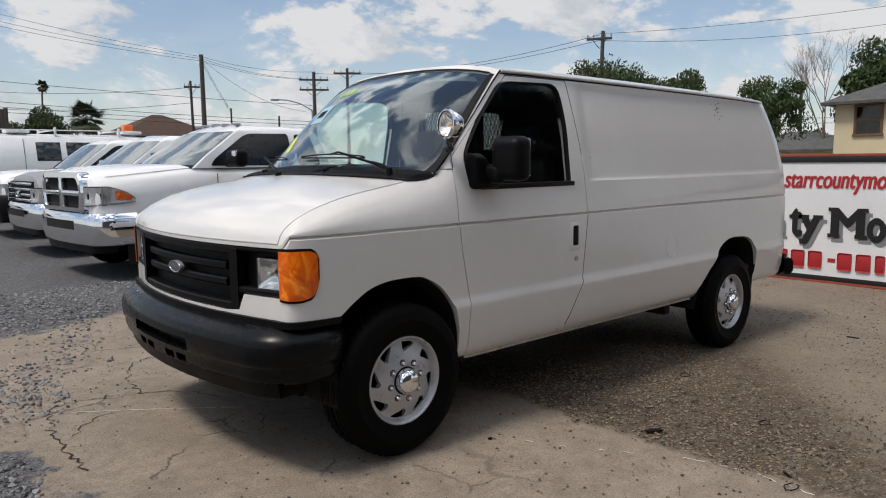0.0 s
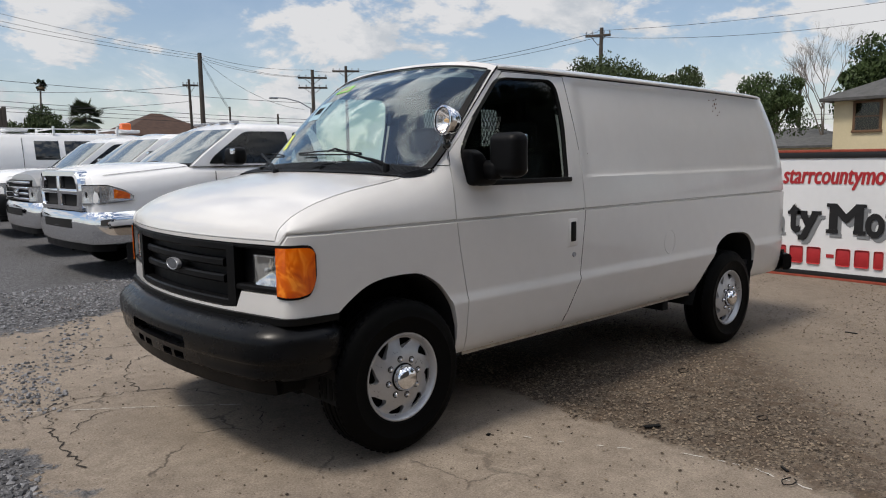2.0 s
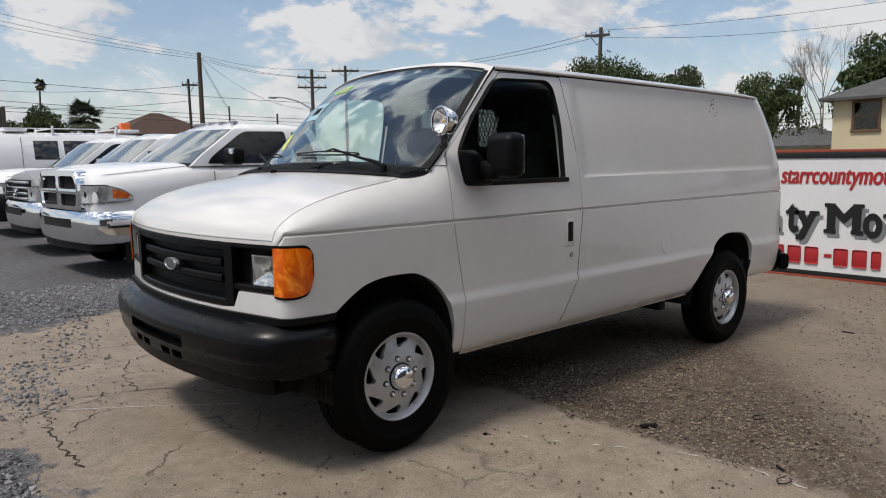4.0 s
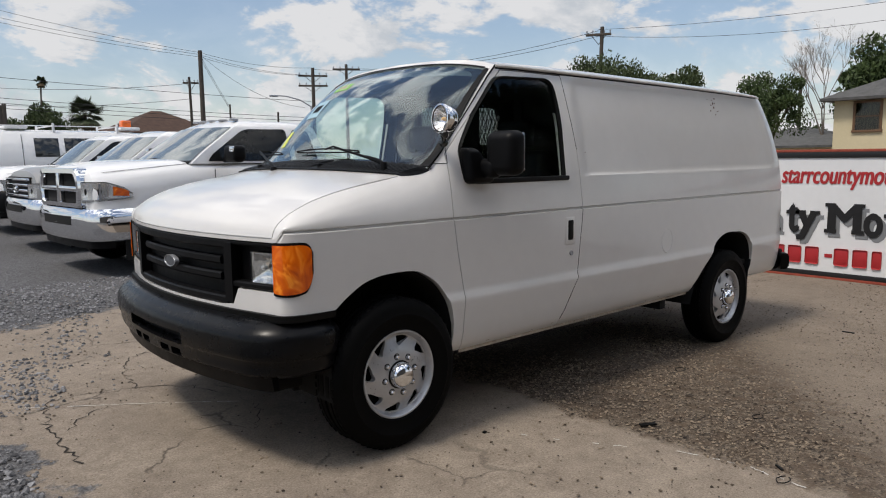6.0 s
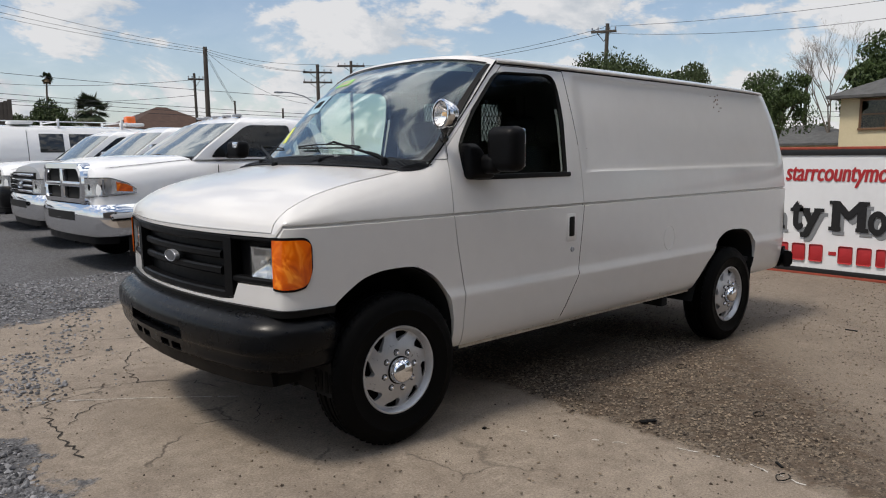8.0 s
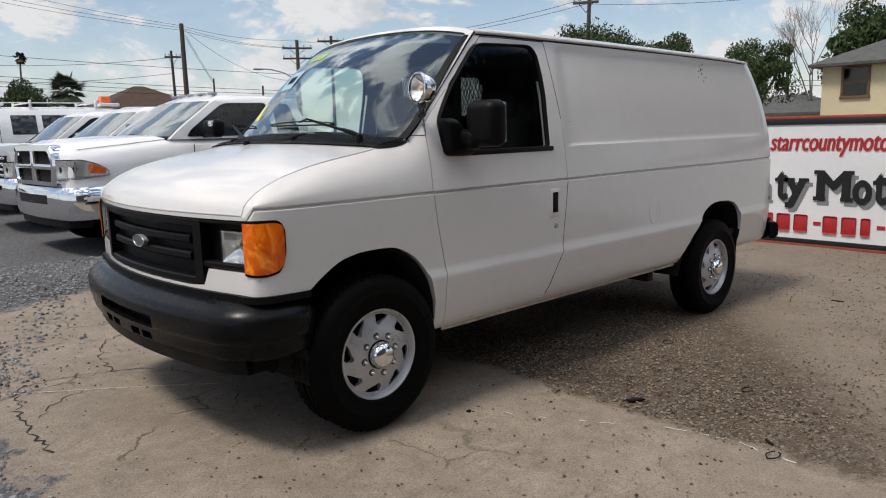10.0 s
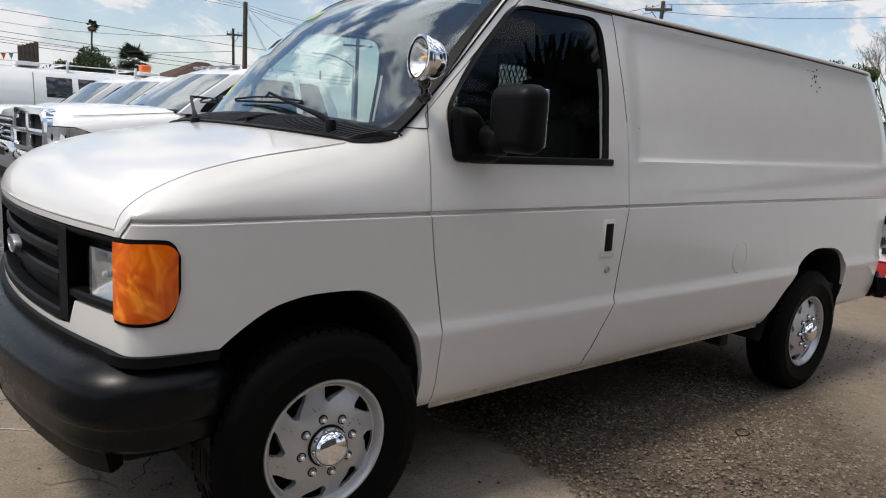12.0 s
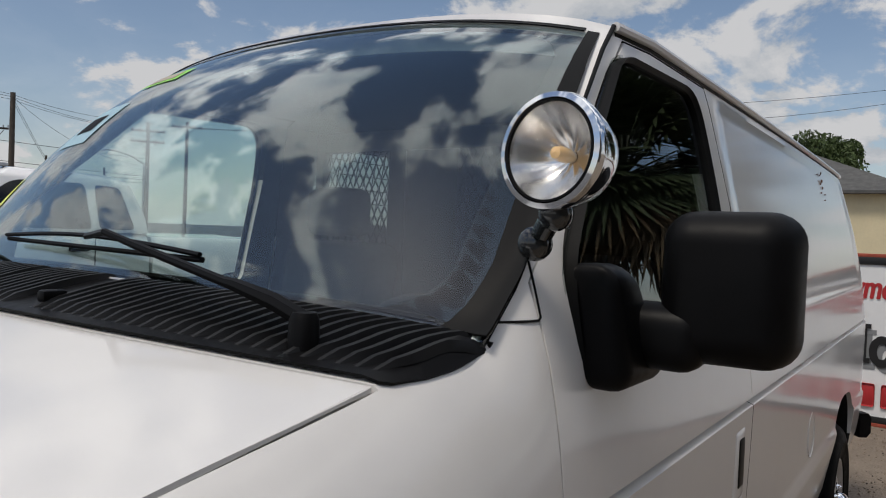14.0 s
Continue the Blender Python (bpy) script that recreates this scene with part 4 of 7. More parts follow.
def wheel(m, parent):
    """A wheel about the y axis, its outer face towards -y; grooved tyre, steel cover and lug nuts."""
    turn = m @ Matrix.Rotation(radians(90), 4, "X") @ Matrix.Diagonal((RW, RW, 1.0, 1.0))  # local z becomes -y
    R = 0.385
    prof = [(0.216, 0.085), (0.230, 0.106), (0.236, 0.109), (0.242, 0.1085), (0.27, 0.117), (0.300, 0.1205), (0.303, 0.1225), (0.309, 0.1225), (0.312, 0.1205), (0.335, 0.117), (0.352, 0.111), (0.366, 0.102), (0.377, 0.090), (R - 0.002, 0.078), (R, 0.068), (R, 0.050), (R - 0.010, 0.049), (R - 0.010, 0.040), (R + 0.001, 0.039), (R + 0.001, 0.011), (R - 0.010, 0.010), (R - 0.010, 0.001)]
    prof = prof + [(r_, -h) for r_, h in prof[::-1]]
    bm = lathe(bmesh.new(), prof, turn, 72, closed=True)
    tyre = part("tyre", bm, M_TYRE, parent, "black rubber tyre with grooved tread", 30)
    # shoulder blocks of the tread
    bm = bmesh.new()
    for k in range(60):
        a = 2 * math.pi * k / 60
        for sgn in (1, -1):
            mm = turn @ Matrix.Rotation(a, 4, "Z") @ Matrix.Translation((0.3732, 0, sgn * 0.0815)) @ Matrix.Rotation(sgn * radians(-48), 4, "Y") @ Matrix.Rotation(radians(14), 4, "X")
            bmesh.ops.create_cube(bm, size=1.0, matrix=mm @ Matrix.Diagonal((0.010, 0.026, 0.034, 1)))
    tagged(part("tread_pattern", bm, M_TYRE, tyre), kind="stuff")
    me = RIM_ME.copy()
    me.transform(turn)
    rim = link_mesh("rim", me, M_RIM, parent, "silver steel wheel cover with eight slots", 32)
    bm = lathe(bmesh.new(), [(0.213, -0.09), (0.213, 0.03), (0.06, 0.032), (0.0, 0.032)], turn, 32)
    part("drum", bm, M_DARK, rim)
    for k in range(8):
        a = math.radians(45 * k + 22)
        mm = turn @ Matrix.Translation((0.096 * math.cos(a), 0.096 * math.sin(a), 0.1000))
        bm = lathe(bmesh.new(), [(0.0, 0.018), (0.006, 0.0175), (0.0095, 0.013), (0.0105, 0.0)], mm, 12)
        nut = part("lug_nut", bm, M_CHROME, rim)
        bm = lathe(bmesh.new(), [(0.0165, -0.003), (0.0165, 0.0022), (0.0125, 0.0022), (0.0120, -0.001), (0.0, -0.001)], mm, 18)
        part("lug_ring", bm, M_TRIM, nut)
    bm = lathe(bmesh.new(), [(0.0, 0.160), (0.022, 0.159), (0.043, 0.154), (0.057, 0.143), (0.0645, 0.126), (0.066, 0.110), (0.068, 0.095)], turn, 36)
    part("hub_cap", bm, M_CHROME, rim, "dented chrome hub cap")
    bm = lathe(bmesh.new(), [(0.0665, 0.098), (0.0665, 0.1045), (0.0715, 0.1045), (0.0720, 0.098)], turn, 36)
    part("hub_ring", bm, M_TRIM, rim)


for x, y, z, rz in ((-0.03, 0.088, 0.472, 0.0), (3.525, 0.113, 0.387, 0.0), (-0.03, 1.932, 0.472, 180.0), (3.525, 1.907, 0.387, 180.0)):
    wm = Matrix.Translation((x, y, z)) @ Matrix.Rotation(radians(rz), 4, "Z") @ Matrix.Rotation(radians(12 + 40 * x), 4, "Y")
    hub = new("wheel")
    hub.parent = van
    hub.matrix_local = Matrix()
    wheel(wm, hub)

# door handle and locks
for s in (0, 1):
    f = (lambda y: y) if s == 0 else (lambda y: 2 * YC - y)
    def yb(lo, hi):
        return (min(f(lo), f(hi)), max(f(lo), f(hi)))
    a, b = yb(-0.004, 0.02)
    h = part("handle_cup", boxed((1.325, a, 1.01), (1.435, b, 1.205), 0.02, 3), M_PAINT, door_obs[s])
    a, b = yb(-0.007, 0.02)
    part("handle", boxed((1.352, a, 1.045), (1.415, b, 1.18), 0.012, 3), M_BLACK, door_obs[s], "black recessed door handle")
    bm = lathe(bmesh.new(), [(0.0, 0.004), (0.006, 0.005), (0.014, 0.006), (0.017, 0.0), (0.017, -0.01)], Matrix.Translation((1.395, f(0.0), 0.965)) @ Matrix.Rotation(radians(90 if s == 0 else -90), 4, "X"), 16)
    part("lock_cylinder", bm, M_GREY, door_obs[s])
# fuel flap outline
bm = bmesh.new()
pts = [(2.545 + 0.075 * math.cos(a), 0.945 + 0.09 * math.sin(a)) for a in np.linspace(0, 2 * math.pi, 36, endpoint=False)]
r = [[bm.verts.new((2.545 + (x - 2.545) * k, 0.0045 + d, 0.945 + (z - 0.945) * k)) for x, z in pts] for k, d in ((0.0, -0.006), (0.93, 0.001), (0.965, -0.005), (1.0, 0.001))]
for a, b in zip(r[1:], r[2:]):
    for i in range(36):
        bm.faces.new((a[i], a[(i + 1) % 36], b[(i + 1) % 36], b[i]))
bmesh.ops.delete(bm, geom=r[0], context="VERTS")
part("fuel_flap", bm, M_PAINT, van)


# door mirrors
def door_mirror(s):
    f = (lambda v: v) if s == 0 else (lambda v: Vector((v.x, 2 * YC - v.y, v.z)))
    bm = boxed((0.550, -0.250, 1.472), (0.675, -0.036, 1.724), 0.052, 6)
    for v in bm.verts:
        k = (v.co.x - 0.555) / 0.12
        v.co.y = -0.14 + (v.co.y + 0.14) * (0.90 + 0.10 * k) - 0.0
        v.co.z = 1.60 + (v.co.z - 1.60) * (0.93 + 0.07 * k)
        v.co.x += 0.10 * (-0.035 - v.co.y)
        v.co = f(v.co)
    h = part("door_mirror", bm, M_BLACK, van, "large black plastic door mirror", 40)
    bm = boxed((0.660, -0.222, 1.502), (0.677, -0.058, 1.707), 0.004)
    for v in bm.verts:
        v.co.x += 0.10 * (-0.035 - v.co.y)
        v.co = f(v.co)
    part("mirror_glass", bm, M_CHROME, h)
    bm = boxed((0.548, -0.12, 1.462), (0.650, 0.045, 1.570), 0.040, 5)
    for v in bm.verts:
        v.co = f(v.co)
    part("mirror_arm", bm, M_BLACK, h)
    bm = boxed((0.474, -0.036, 1.432), (0.668, 0.055, 1.630), 0.034, 5)
    for v in bm.verts:  # the foot narrows upwards along the window's front edge
        k = max(0.0, (v.co.z - 1.50) / 0.13)
        v.co.x = 0.474 + (v.co.x - 0.474) * (1 - 0.62 * k)
        v.co.y += 0.026 * k
    for v in bm.verts:
        v.co = f(v.co)
    part("mirror_base", bm, M_BLACK, h)


door_mirror(0)

# spotlight on the pillar
def spotlight(s):
    f = (lambda v: v) if s == 0 else (lambda v: Vector((v.x, 2 * YC - v.y, v.z)))
    aim = Vector((-1.0, 0.13, 0.06)).normalized()
    m = Matrix.Translation((0.300, 0.010, 1.781)) @ Matrix.Scale(0.90, 4) @ aim.to_track_quat("Z", "Y").to_matrix().to_4x4()
    def fix(bm):
        for v in bm.verts:
            v.co = f(v.co)
        return bm
    root = part("spotlight", fix(lathe(bmesh.new(), [(0.0, -0.10), (0.03, -0.098), (0.055, -0.085), (0.072, -0.06), (0.080, -0.03), (0.0815, 0.0), (0.080, 0.01)], m, 40)), M_CHROME, van, "round chrome pillar spotlight")
    part("spotlight_rim", fix(lathe(bmesh.new(), [(0.0815, -0.006), (0.087, -0.004), (0.089, 0.006), (0.086, 0.016), (0.078, 0.018), (0.074, 0.012)], m, 40)), M_CHROME, root)
    # reflector dish with radial flutes
    def dish(u, v):
        q = 1 - u
        a = 2 * math.pi * v
        f = 1 + 0.05 * q * abs(math.sin(5 * a))
        return m @ Vector((0.076 * q * math.cos(a), 0.076 * q * math.sin(a), 0.010 - 0.060 * (1 - q * q) * f))
    bm = sheet(8, 80, dish)
    bmesh.ops.remove_doubles(bm, verts=bm.verts[:], dist=0.0002)
    part("spotlight_reflector", fix(bm), M_MIRROR, root, "bright fluted reflector")
    part("spotlight_bulb", fix(lathe(bmesh.new(), [(0.0, 0.0), (0.009, -0.003), (0.012, -0.014), (0.012, -0.032), (0.009, -0.048)], m, 14)), M_BULB, root, "amber tinted bulb")
    part("lens_ring", fix(lathe(bmesh.new(), [(0.0755, 0.014), (0.0755, 0.0175), (0.0725, 0.0175), (0.0725, 0.012)], m, 40)), M_TRIM, root)
    lens = part("spotlight_lens", fix(lathe(bmesh.new(), [(0.0, 0.026), (0.03, 0.0245), (0.055, 0.019), (0.077, 0.011)], m, 32)), M_CLEAR, root)
    lens.visible_shadow = False
    bm = tube(bmesh.new(), (0.318, 0.012, 1.71), (0.345, 0.045, 1.675), 0.016, seg=14)
    bmesh.ops.create_uvsphere(bm, u_segments=14, v_segments=10, radius=0.024, matrix=Matrix.Translation((0.320, 0.014, 1.70)))
    bmesh.ops.create_uvsphere(bm, u_segments=14, v_segments=10, radius=0.026, matrix=Matrix.Translation((0.362, 0.066, 1.658)))
    part("spotlight_bracket", fix(bm), M_DARKGLASS, root)


spotlight(0)

# wipers
def wiper(piv, elbow, b0, b1):
    """Pivot, the arm's hook over the blade, and the blade's two ends, all just over the glass."""
    piv, elbow, b0, b1 = Vector(piv), Vector(elbow), Vector(b0), Vector(b1)
    root = part("wiper", lathe(bmesh.new(), [(0.0, 0.012), (0.016, 0.010), (0.02, 0.0), (0.022, -0.05)], Matrix.Translation(piv), 16), M_BLACK, van, "black windscreen wiper")
    wire("wiper_arm", [piv, piv.lerp(elbow, 0.12) + Vector((0, 0, 0.006)), piv.lerp(elbow, 0.3) + Vector((0, 0, 0.006)), piv.lerp(elbow, 0.34) + Vector((0, 0, 0.004)), piv.lerp(elbow, 0.8), elbow], [0.013, 0.013, 0.010, 0.008, 0.007, 0.006], M_BLACK, root, 8)
    pts = [b0.lerp(b1, i / 12) for i in range(13)]
    wire("wiper_blade", pts, 0.005, M_TRIM, root, 6)
    wire("blade_spine", [p + Vector((-0.005, 0, 0.008 + 0.014 * math.sin(math.pi * i / 12))) for i, p in enumerate(pts)], 0.0045, M_BLACK, root, 6)
    wire("arm_hook", [elbow, b0.lerp(b1, 0.5) + Vector((-0.006, 0, 0.02))], 0.006, M_BLACK, root, 6)


wiper((0.100, 0.258, 1.548), (0.075, 0.70, 1.648), (0.170, 1.25, 1.618), (0.125, 0.51, 1.612))
wiper((-0.045, 1.18, 1.522), (0.07, 1.56, 1.630), (0.225, 1.84, 1.608), (0.125, 1.36, 1.608))
for v in (0.36, 0.78):
    part("washer_jet", boxed(cowl_pt(0.25, v) + Vector((-0.02, -0.012, 0)), cowl_pt(0.25, v) + Vector((0.02, 0.012, 0.02)), 0.005), M_BLACK, van)

# stickers on the glass
def sticker(k0, k1, y0, y1, skew, material, label):
    part("sticker", sheet(4, 4, lambda u, v: ws_pt(k0 + (k1 - k0) * u + skew * v, y0 + (y1 - y0) * v, -0.0035)), material, van, label)


sticker(0.74, 0.83, 1.24, 1.44, 0.0, M_STICKG, "lime green window sticker")
sticker(0.42, 0.62, 1.32, 1.50, 0.0, M_STICKB, "pale blue window sticker")
sticker(0.16, 0.32, 1.60, 1.69, 0.0, M_STICKY, "yellow painted year figures")
part("sticker_print", sheet(3, 3, lambda u, v: ws_pt(0.48 + 0.08 * u, 1.36 + 0.10 * v, -0.002)), M_FRIT, van, "dark square printed on the sticker")
part("sticker_print", sheet(3, 3, lambda u, v: ws_pt(0.757 + 0.055 * u, 1.27 + 0.14 * v, -0.002)), M_SILL, van, "dull panel printed on the sticker")

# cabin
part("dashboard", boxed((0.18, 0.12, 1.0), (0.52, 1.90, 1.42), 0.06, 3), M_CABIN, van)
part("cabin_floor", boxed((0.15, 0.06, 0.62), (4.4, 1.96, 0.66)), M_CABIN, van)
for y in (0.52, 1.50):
    seat = part("seat", boxed((0.85, y - 0.27, 0.80), (1.38, y + 0.27, 1.02), 0.06, 3), M_SEAT, van, "vinyl seat, darkened for the dim cabin")
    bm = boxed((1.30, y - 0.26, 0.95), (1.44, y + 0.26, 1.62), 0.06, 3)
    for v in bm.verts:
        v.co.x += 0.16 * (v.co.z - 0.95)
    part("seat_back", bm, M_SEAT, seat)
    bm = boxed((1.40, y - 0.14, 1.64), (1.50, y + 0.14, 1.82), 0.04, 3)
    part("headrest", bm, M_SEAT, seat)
# partition with expanded-metal panels
bm = bmesh.new()
for y0, y1 in ((0.22, 0.26), (0.62, 0.70), (1.32, 1.40), (1.76, 1.80)):
    box(bm, (1.62, y0, 0.66), (1.66, y1, 2.04))
box(bm, (1.62, 0.10, 0.66), (1.66, 1.92, 1.40))
box(bm, (1.62, 0.22, 1.98), (1.66, 1.80, 2.06))
box(bm, (1.63, 0.26, 1.40), (1.65, 0.62, 1.98))
box(bm, (1.63, 0.66, 1.38), (1.65, 1.80, 1.56))
box(bm, (1.63, 1.08, 1.40), (1.65, 1.36, 1.98))
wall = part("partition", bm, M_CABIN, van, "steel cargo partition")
bm = bmesh.new()
for y0, y1 in ((0.70, 1.08), (1.40, 1.76)):
    for sl in (1, -1):
        for i in range(-14, 36):
            c = y0 + i * 0.034
            a, b = Vector((1.64, c, 1.56)), Vector((1.64, c + sl * 0.21, 1.98))
            ts = [((y0 if q else y1) - a.y) / (b.y - a.y) for q in (0, 1)]
            lo, hi = max(0, min(ts)), min(1, max(ts))
            if hi > lo:
                tube(bm, a.lerp(b, lo), a.lerp(b, hi), 0.0035, seg=4, caps=False)
tagged(part("partition_mesh", bm, M_CABIN, wall, "diamond wire mesh"), kind="stuff")
bm = bmesh.new()
ring = [Vector((0.62 + 0.10 * math.sin(a) * 0.9, 0.52 + 0.19 * math.cos(a), 1.36 + 0.16 * math.sin(a))) for a in np.linspace(0, 2 * math.pi, 25)]
wire("steering_wheel", ring, 0.014, M_TRIM, van, 8)
# marks on the paintwork
for x, z, w, h in ((3.42, 1.955, 0.006, 0.014), (3.40, 2.02, 0.014, 0.005), (3.36, 1.93, 0.005, 0.008), (3.45, 2.03, 0.005, 0.012), (3.47, 1.93, 0.016, 0.005), (3.10, 2.075, 0.03, 0.006), (1.60, 1.60, 0.005, 0.005), (3.41, 1.985, 0.005, 0.018), (3.44, 1.99, 0.004, 0.012), (3.38, 1.975, 0.006, 0.008), (3.43, 1.90, 0.010, 0.006), (3.33, 2.02, 0.006, 0.004)):
    y = van_side(x, z) + (0.012 if z > 2.06 else 0)
    part("rust_spot", boxed((x, y - 0.0015, z), (x + w, y + 0.004, z + h), 0.0008), M_RUST, van)
# seams and sill details
for s in (0, 1):
    f = (lambda y: y) if s == 0 else (lambda y: 2 * YC - y)
    part("sill_flange", boxed((0.46, min(f(0.062), f(0.068)), 0.478), (2.95, max(f(0.062), f(0.068)), 0.512)), M_SILL, van)
    wire("cowl_edge", [cowl_pt(1.0, (k / 20) if s == 0 else 1 - k / 20) + Vector((0, 0, 0.004)) for k in range(0, 11)], 0.006, M_TRIM, cowl, 6)
# seam below the pillar's foot panel
for s in (0, 1):
    pts = []
    for i in range(21):
        xi, z = (0.300 + 0.080 * i / 8, 1.546) if i < 9 else (0.386 + 0.016 * (i - 9) / 11, 1.550 + 0.10 * (i - 9) / 11)
        up = van_ring(xi)[len(LOW):len(LOW) + len(UP)]
        y = float(np.interp(z, [q for _, q in up], [p for p, _ in up])) - 0.0008
        pts.append((xi - bow(y), y if s == 0 else 2 * YC - y, z))
    wire("pillar_foot_seam", pts, 0.0020, M_TRIM, van, 6)
# scratches and grime along the lower flank
rng = random.Random(4)
for k in range(7):
    x, z = rng.uniform(0.5, 2.9), rng.uniform(0.505, 0.53)
    part("rust_spot", boxed((x, van_side(x, z) - 0.0015, z), (x + rng.uniform(0.008, 0.03), van_side(x, z) + 0.004, z + rng.uniform(0.003, 0.006)), 0.001), M_RUST, van)
# black pad on the rear corner
bm = prism(rounded([(4.56, 0.50), (4.62, 0.50), (4.72, 0.67), (4.68, 0.69)], 0.02, 3), "y", 0.06, 0.20)
part("bumper_pad", bm, M_BLACK, van)


# ---- ground ----
def rise(x, y):
    """The lot climbs a little towards the parked row."""
    k = min(1.0, max(0.0, (y - 3.0) / 3.5))
    q = min(1.0, max(0.0, (y - 10.0) / 6.0))
    k = k * k * (3 - 2 * k)
    a = min(1.0, max(0.0, (3.6 - x) / 6.4))
    fall = 0.150 * a * (1 - 0.25 * a)  # the slab under the van climbs towards its front
    if x < -3:
        fall *= math.exp(-(((x + 3) / 12) ** 2))
    return fall * (1 - k) + 0.15 * k + 0.12 * q * q * (3 - 2 * q)


def ground_mat():
    m = mat("ground_surface", (0.2, 0.18, 0.15), 0.9)
    nt = m.node_tree
    N, L = nt.nodes, nt.links
    b = N["Principled BSDF"]
    geo = N.new("ShaderNodeNewGeometry")
    sep = N.new("ShaderNodeSeparateXYZ")
    L.new(geo.outputs["Position"], sep.inputs[0])

    def mth(op, *v):
        n = N.new("ShaderNodeMath")
        n.operation = op
        for i, a in enumerate(v):
            if isinstance(a, (int, float)):
                n.inputs[i].default_value = a
            else:
                L.new(a, n.inputs[i])
        return n.outputs[0]

    def noise_(scale, detail=5.0, rough=0.55):
        n = N.new("ShaderNodeTexNoise")
        n.inputs["Scale"].default_value, n.inputs["Detail"].default_value, n.inputs["Roughness"].default_value = scale, detail, rough
        L.new(geo.outputs["Position"], n.inputs["Vector"])
        return n.outputs["Fac"]

    def ramp(fac, lo, hi, c0, c1):
        n = N.new("ShaderNodeValToRGB")
        n.color_ramp.elements[0].position, n.color_ramp.elements[0].color = lo, (*c0, 1)
        n.color_ramp.elements[1].position, n.color_ramp.elements[1].color = hi, (*c1, 1)
        L.new(fac, n.inputs[0])
        return n.outputs[0]

    def mix(fac, a, c):
        n = N.new("ShaderNodeMix")
        n.data_type = "RGBA"
        L.new(fac, n.inputs["Factor"])
        L.new(a, n.inputs["A"])
        L.new(c, n.inputs["B"])
        return n.outputs["Result"]

    X, Y = sep.outputs[0], sep.outputs[1]
    big, mid, fine, grit = noise_(0.5), noise_(2.3, 6), noise_(11, 6), noise_(95, 3, 0.7)
    # concrete, sandy and stained
    conc = mix(mth("MULTIPLY", big, 1.0), ramp(mid, 0.35, 0.66, (0.195, 0.156, 0.122), (0.32, 0.267, 0.212)), ramp(fine, 0.3, 0.7, (0.215, 0.175, 0.137), (0.36, 0.305, 0.245)))
    # sand and crushed stone
    vor = N.new("ShaderNodeTexVoronoi")
    vor.inputs["Scale"].default_value = 75
    L.new(geo.outputs["Position"], vor.inputs["Vector"])
    vor2 = N.new("ShaderNodeTexVoronoi")
    vor2.inputs["Scale"].default_value = 55
    L.new(geo.outputs["Position"], vor2.inputs["Vector"])
    stone = N.new("ShaderNodeSeparateColor")
    L.new(vor.outputs["Color"], stone.inputs[0])
    sandy = mix(ramp(fine, 0.42, 0.62, (0, 0, 0), (1, 1, 1)), ramp(stone.outputs[0], 0.0, 1.0, (0.028, 0.020, 0.014), (0.22, 0.175, 0.13)), ramp(mid, 0.3, 0.7, (0.075, 0.051, 0.034), (0.13, 0.094, 0.064)))
    stone2 = N.new("ShaderNodeSeparateColor")
    L.new(vor2.outputs["Color"], stone2.inputs[0])
    gravel = ramp(stone2.outputs[0], 0.0, 1.0, (0.045, 0.045, 0.05), (0.19, 0.19, 0.20))
    gravel = mix(mth("MULTIPLY", ramp(mid, 0.35, 0.7, (0, 0, 0), (1, 1, 1)), 0.5), gravel, ramp(fine, 0.3, 0.7, (0.06, 0.06, 0.063), (0.15, 0.148, 0.148)))
    wob = mth("MULTIPLY", mth("SUBTRACT", mid, 0.5), 0.9)
    wob2 = mth("MULTIPLY", mth("SUBTRACT", fine, 0.5), 0.45)
    # grey gravel beyond a slanting edge on the far left of the slab
    e1 = mth("ADD", mth("SUBTRACT", mth("ADD", mth("MULTIPLY", X, -0.38), Y), 4.72), mth("ADD", wob, wob2))
    e2 = mth("ADD", mth("SUBTRACT", mth("MULTIPLY", X, -1.0), mth("ADD", 1.50, mth("MULTIPLY", Y, -0.02))), mth("ADD", wob, wob2))
    e2 = mth("MINIMUM", e2, mth("ADD", mth("SUBTRACT", 1.38, Y), mth("ADD", mth("MULTIPLY", wob, 1.4), wob2)))
    ge = mth("MAXIMUM", e1, e2)
    gmask = ramp(mth("ADD", mth("MULTIPLY", ge, 2.5), 0.5), 0.40, 0.60, (0, 0, 0), (1, 1, 1))
    # sandy ground beyond the slab towards the board
    s1 = mth("ADD", mth("SUBTRACT", X, 1.12), mth("ADD", mth("MULTIPLY", wob, 0.5), mth("MULTIPLY", wob2, 0.7)))
    smask = ramp(mth("ADD", mth("MULTIPLY", s1, 2.0), 0.5), 0.40, 0.62, (0, 0, 0), (1, 1, 1))
    # crushed stone lies in a patch, the ground beyond it is bare and sandy
    d2 = mth("MULTIPLY", mth("SUBTRACT", mth("ADD", Y, 0.25), mth("MULTIPLY", mth("SUBTRACT", X, 3.5), 0.84)), 0.766)
    inner = mth("ADD", mth("MINIMUM", d2, mth("SUBTRACT", 3.65, X)), mth("ADD", mth("MULTIPLY", wob, 0.8), wob2))
    pmask = ramp(mth("ADD", mth("MULTIPLY", inner, 1.1), 0.5), 0.22, 0.72, (0.30, 0.30, 0.30), (1, 1, 1))
    smask = mth("MULTIPLY", smask, pmask)
    # cracks in the slab
    wp_ = N.new("ShaderNodeVectorMath")
    wp_.operation = "MULTIPLY_ADD"
    nz = N.new("ShaderNodeTexNoise")
    nz.inputs["Scale"].default_value, nz.inputs["Detail"].default_value = 3.0, 6
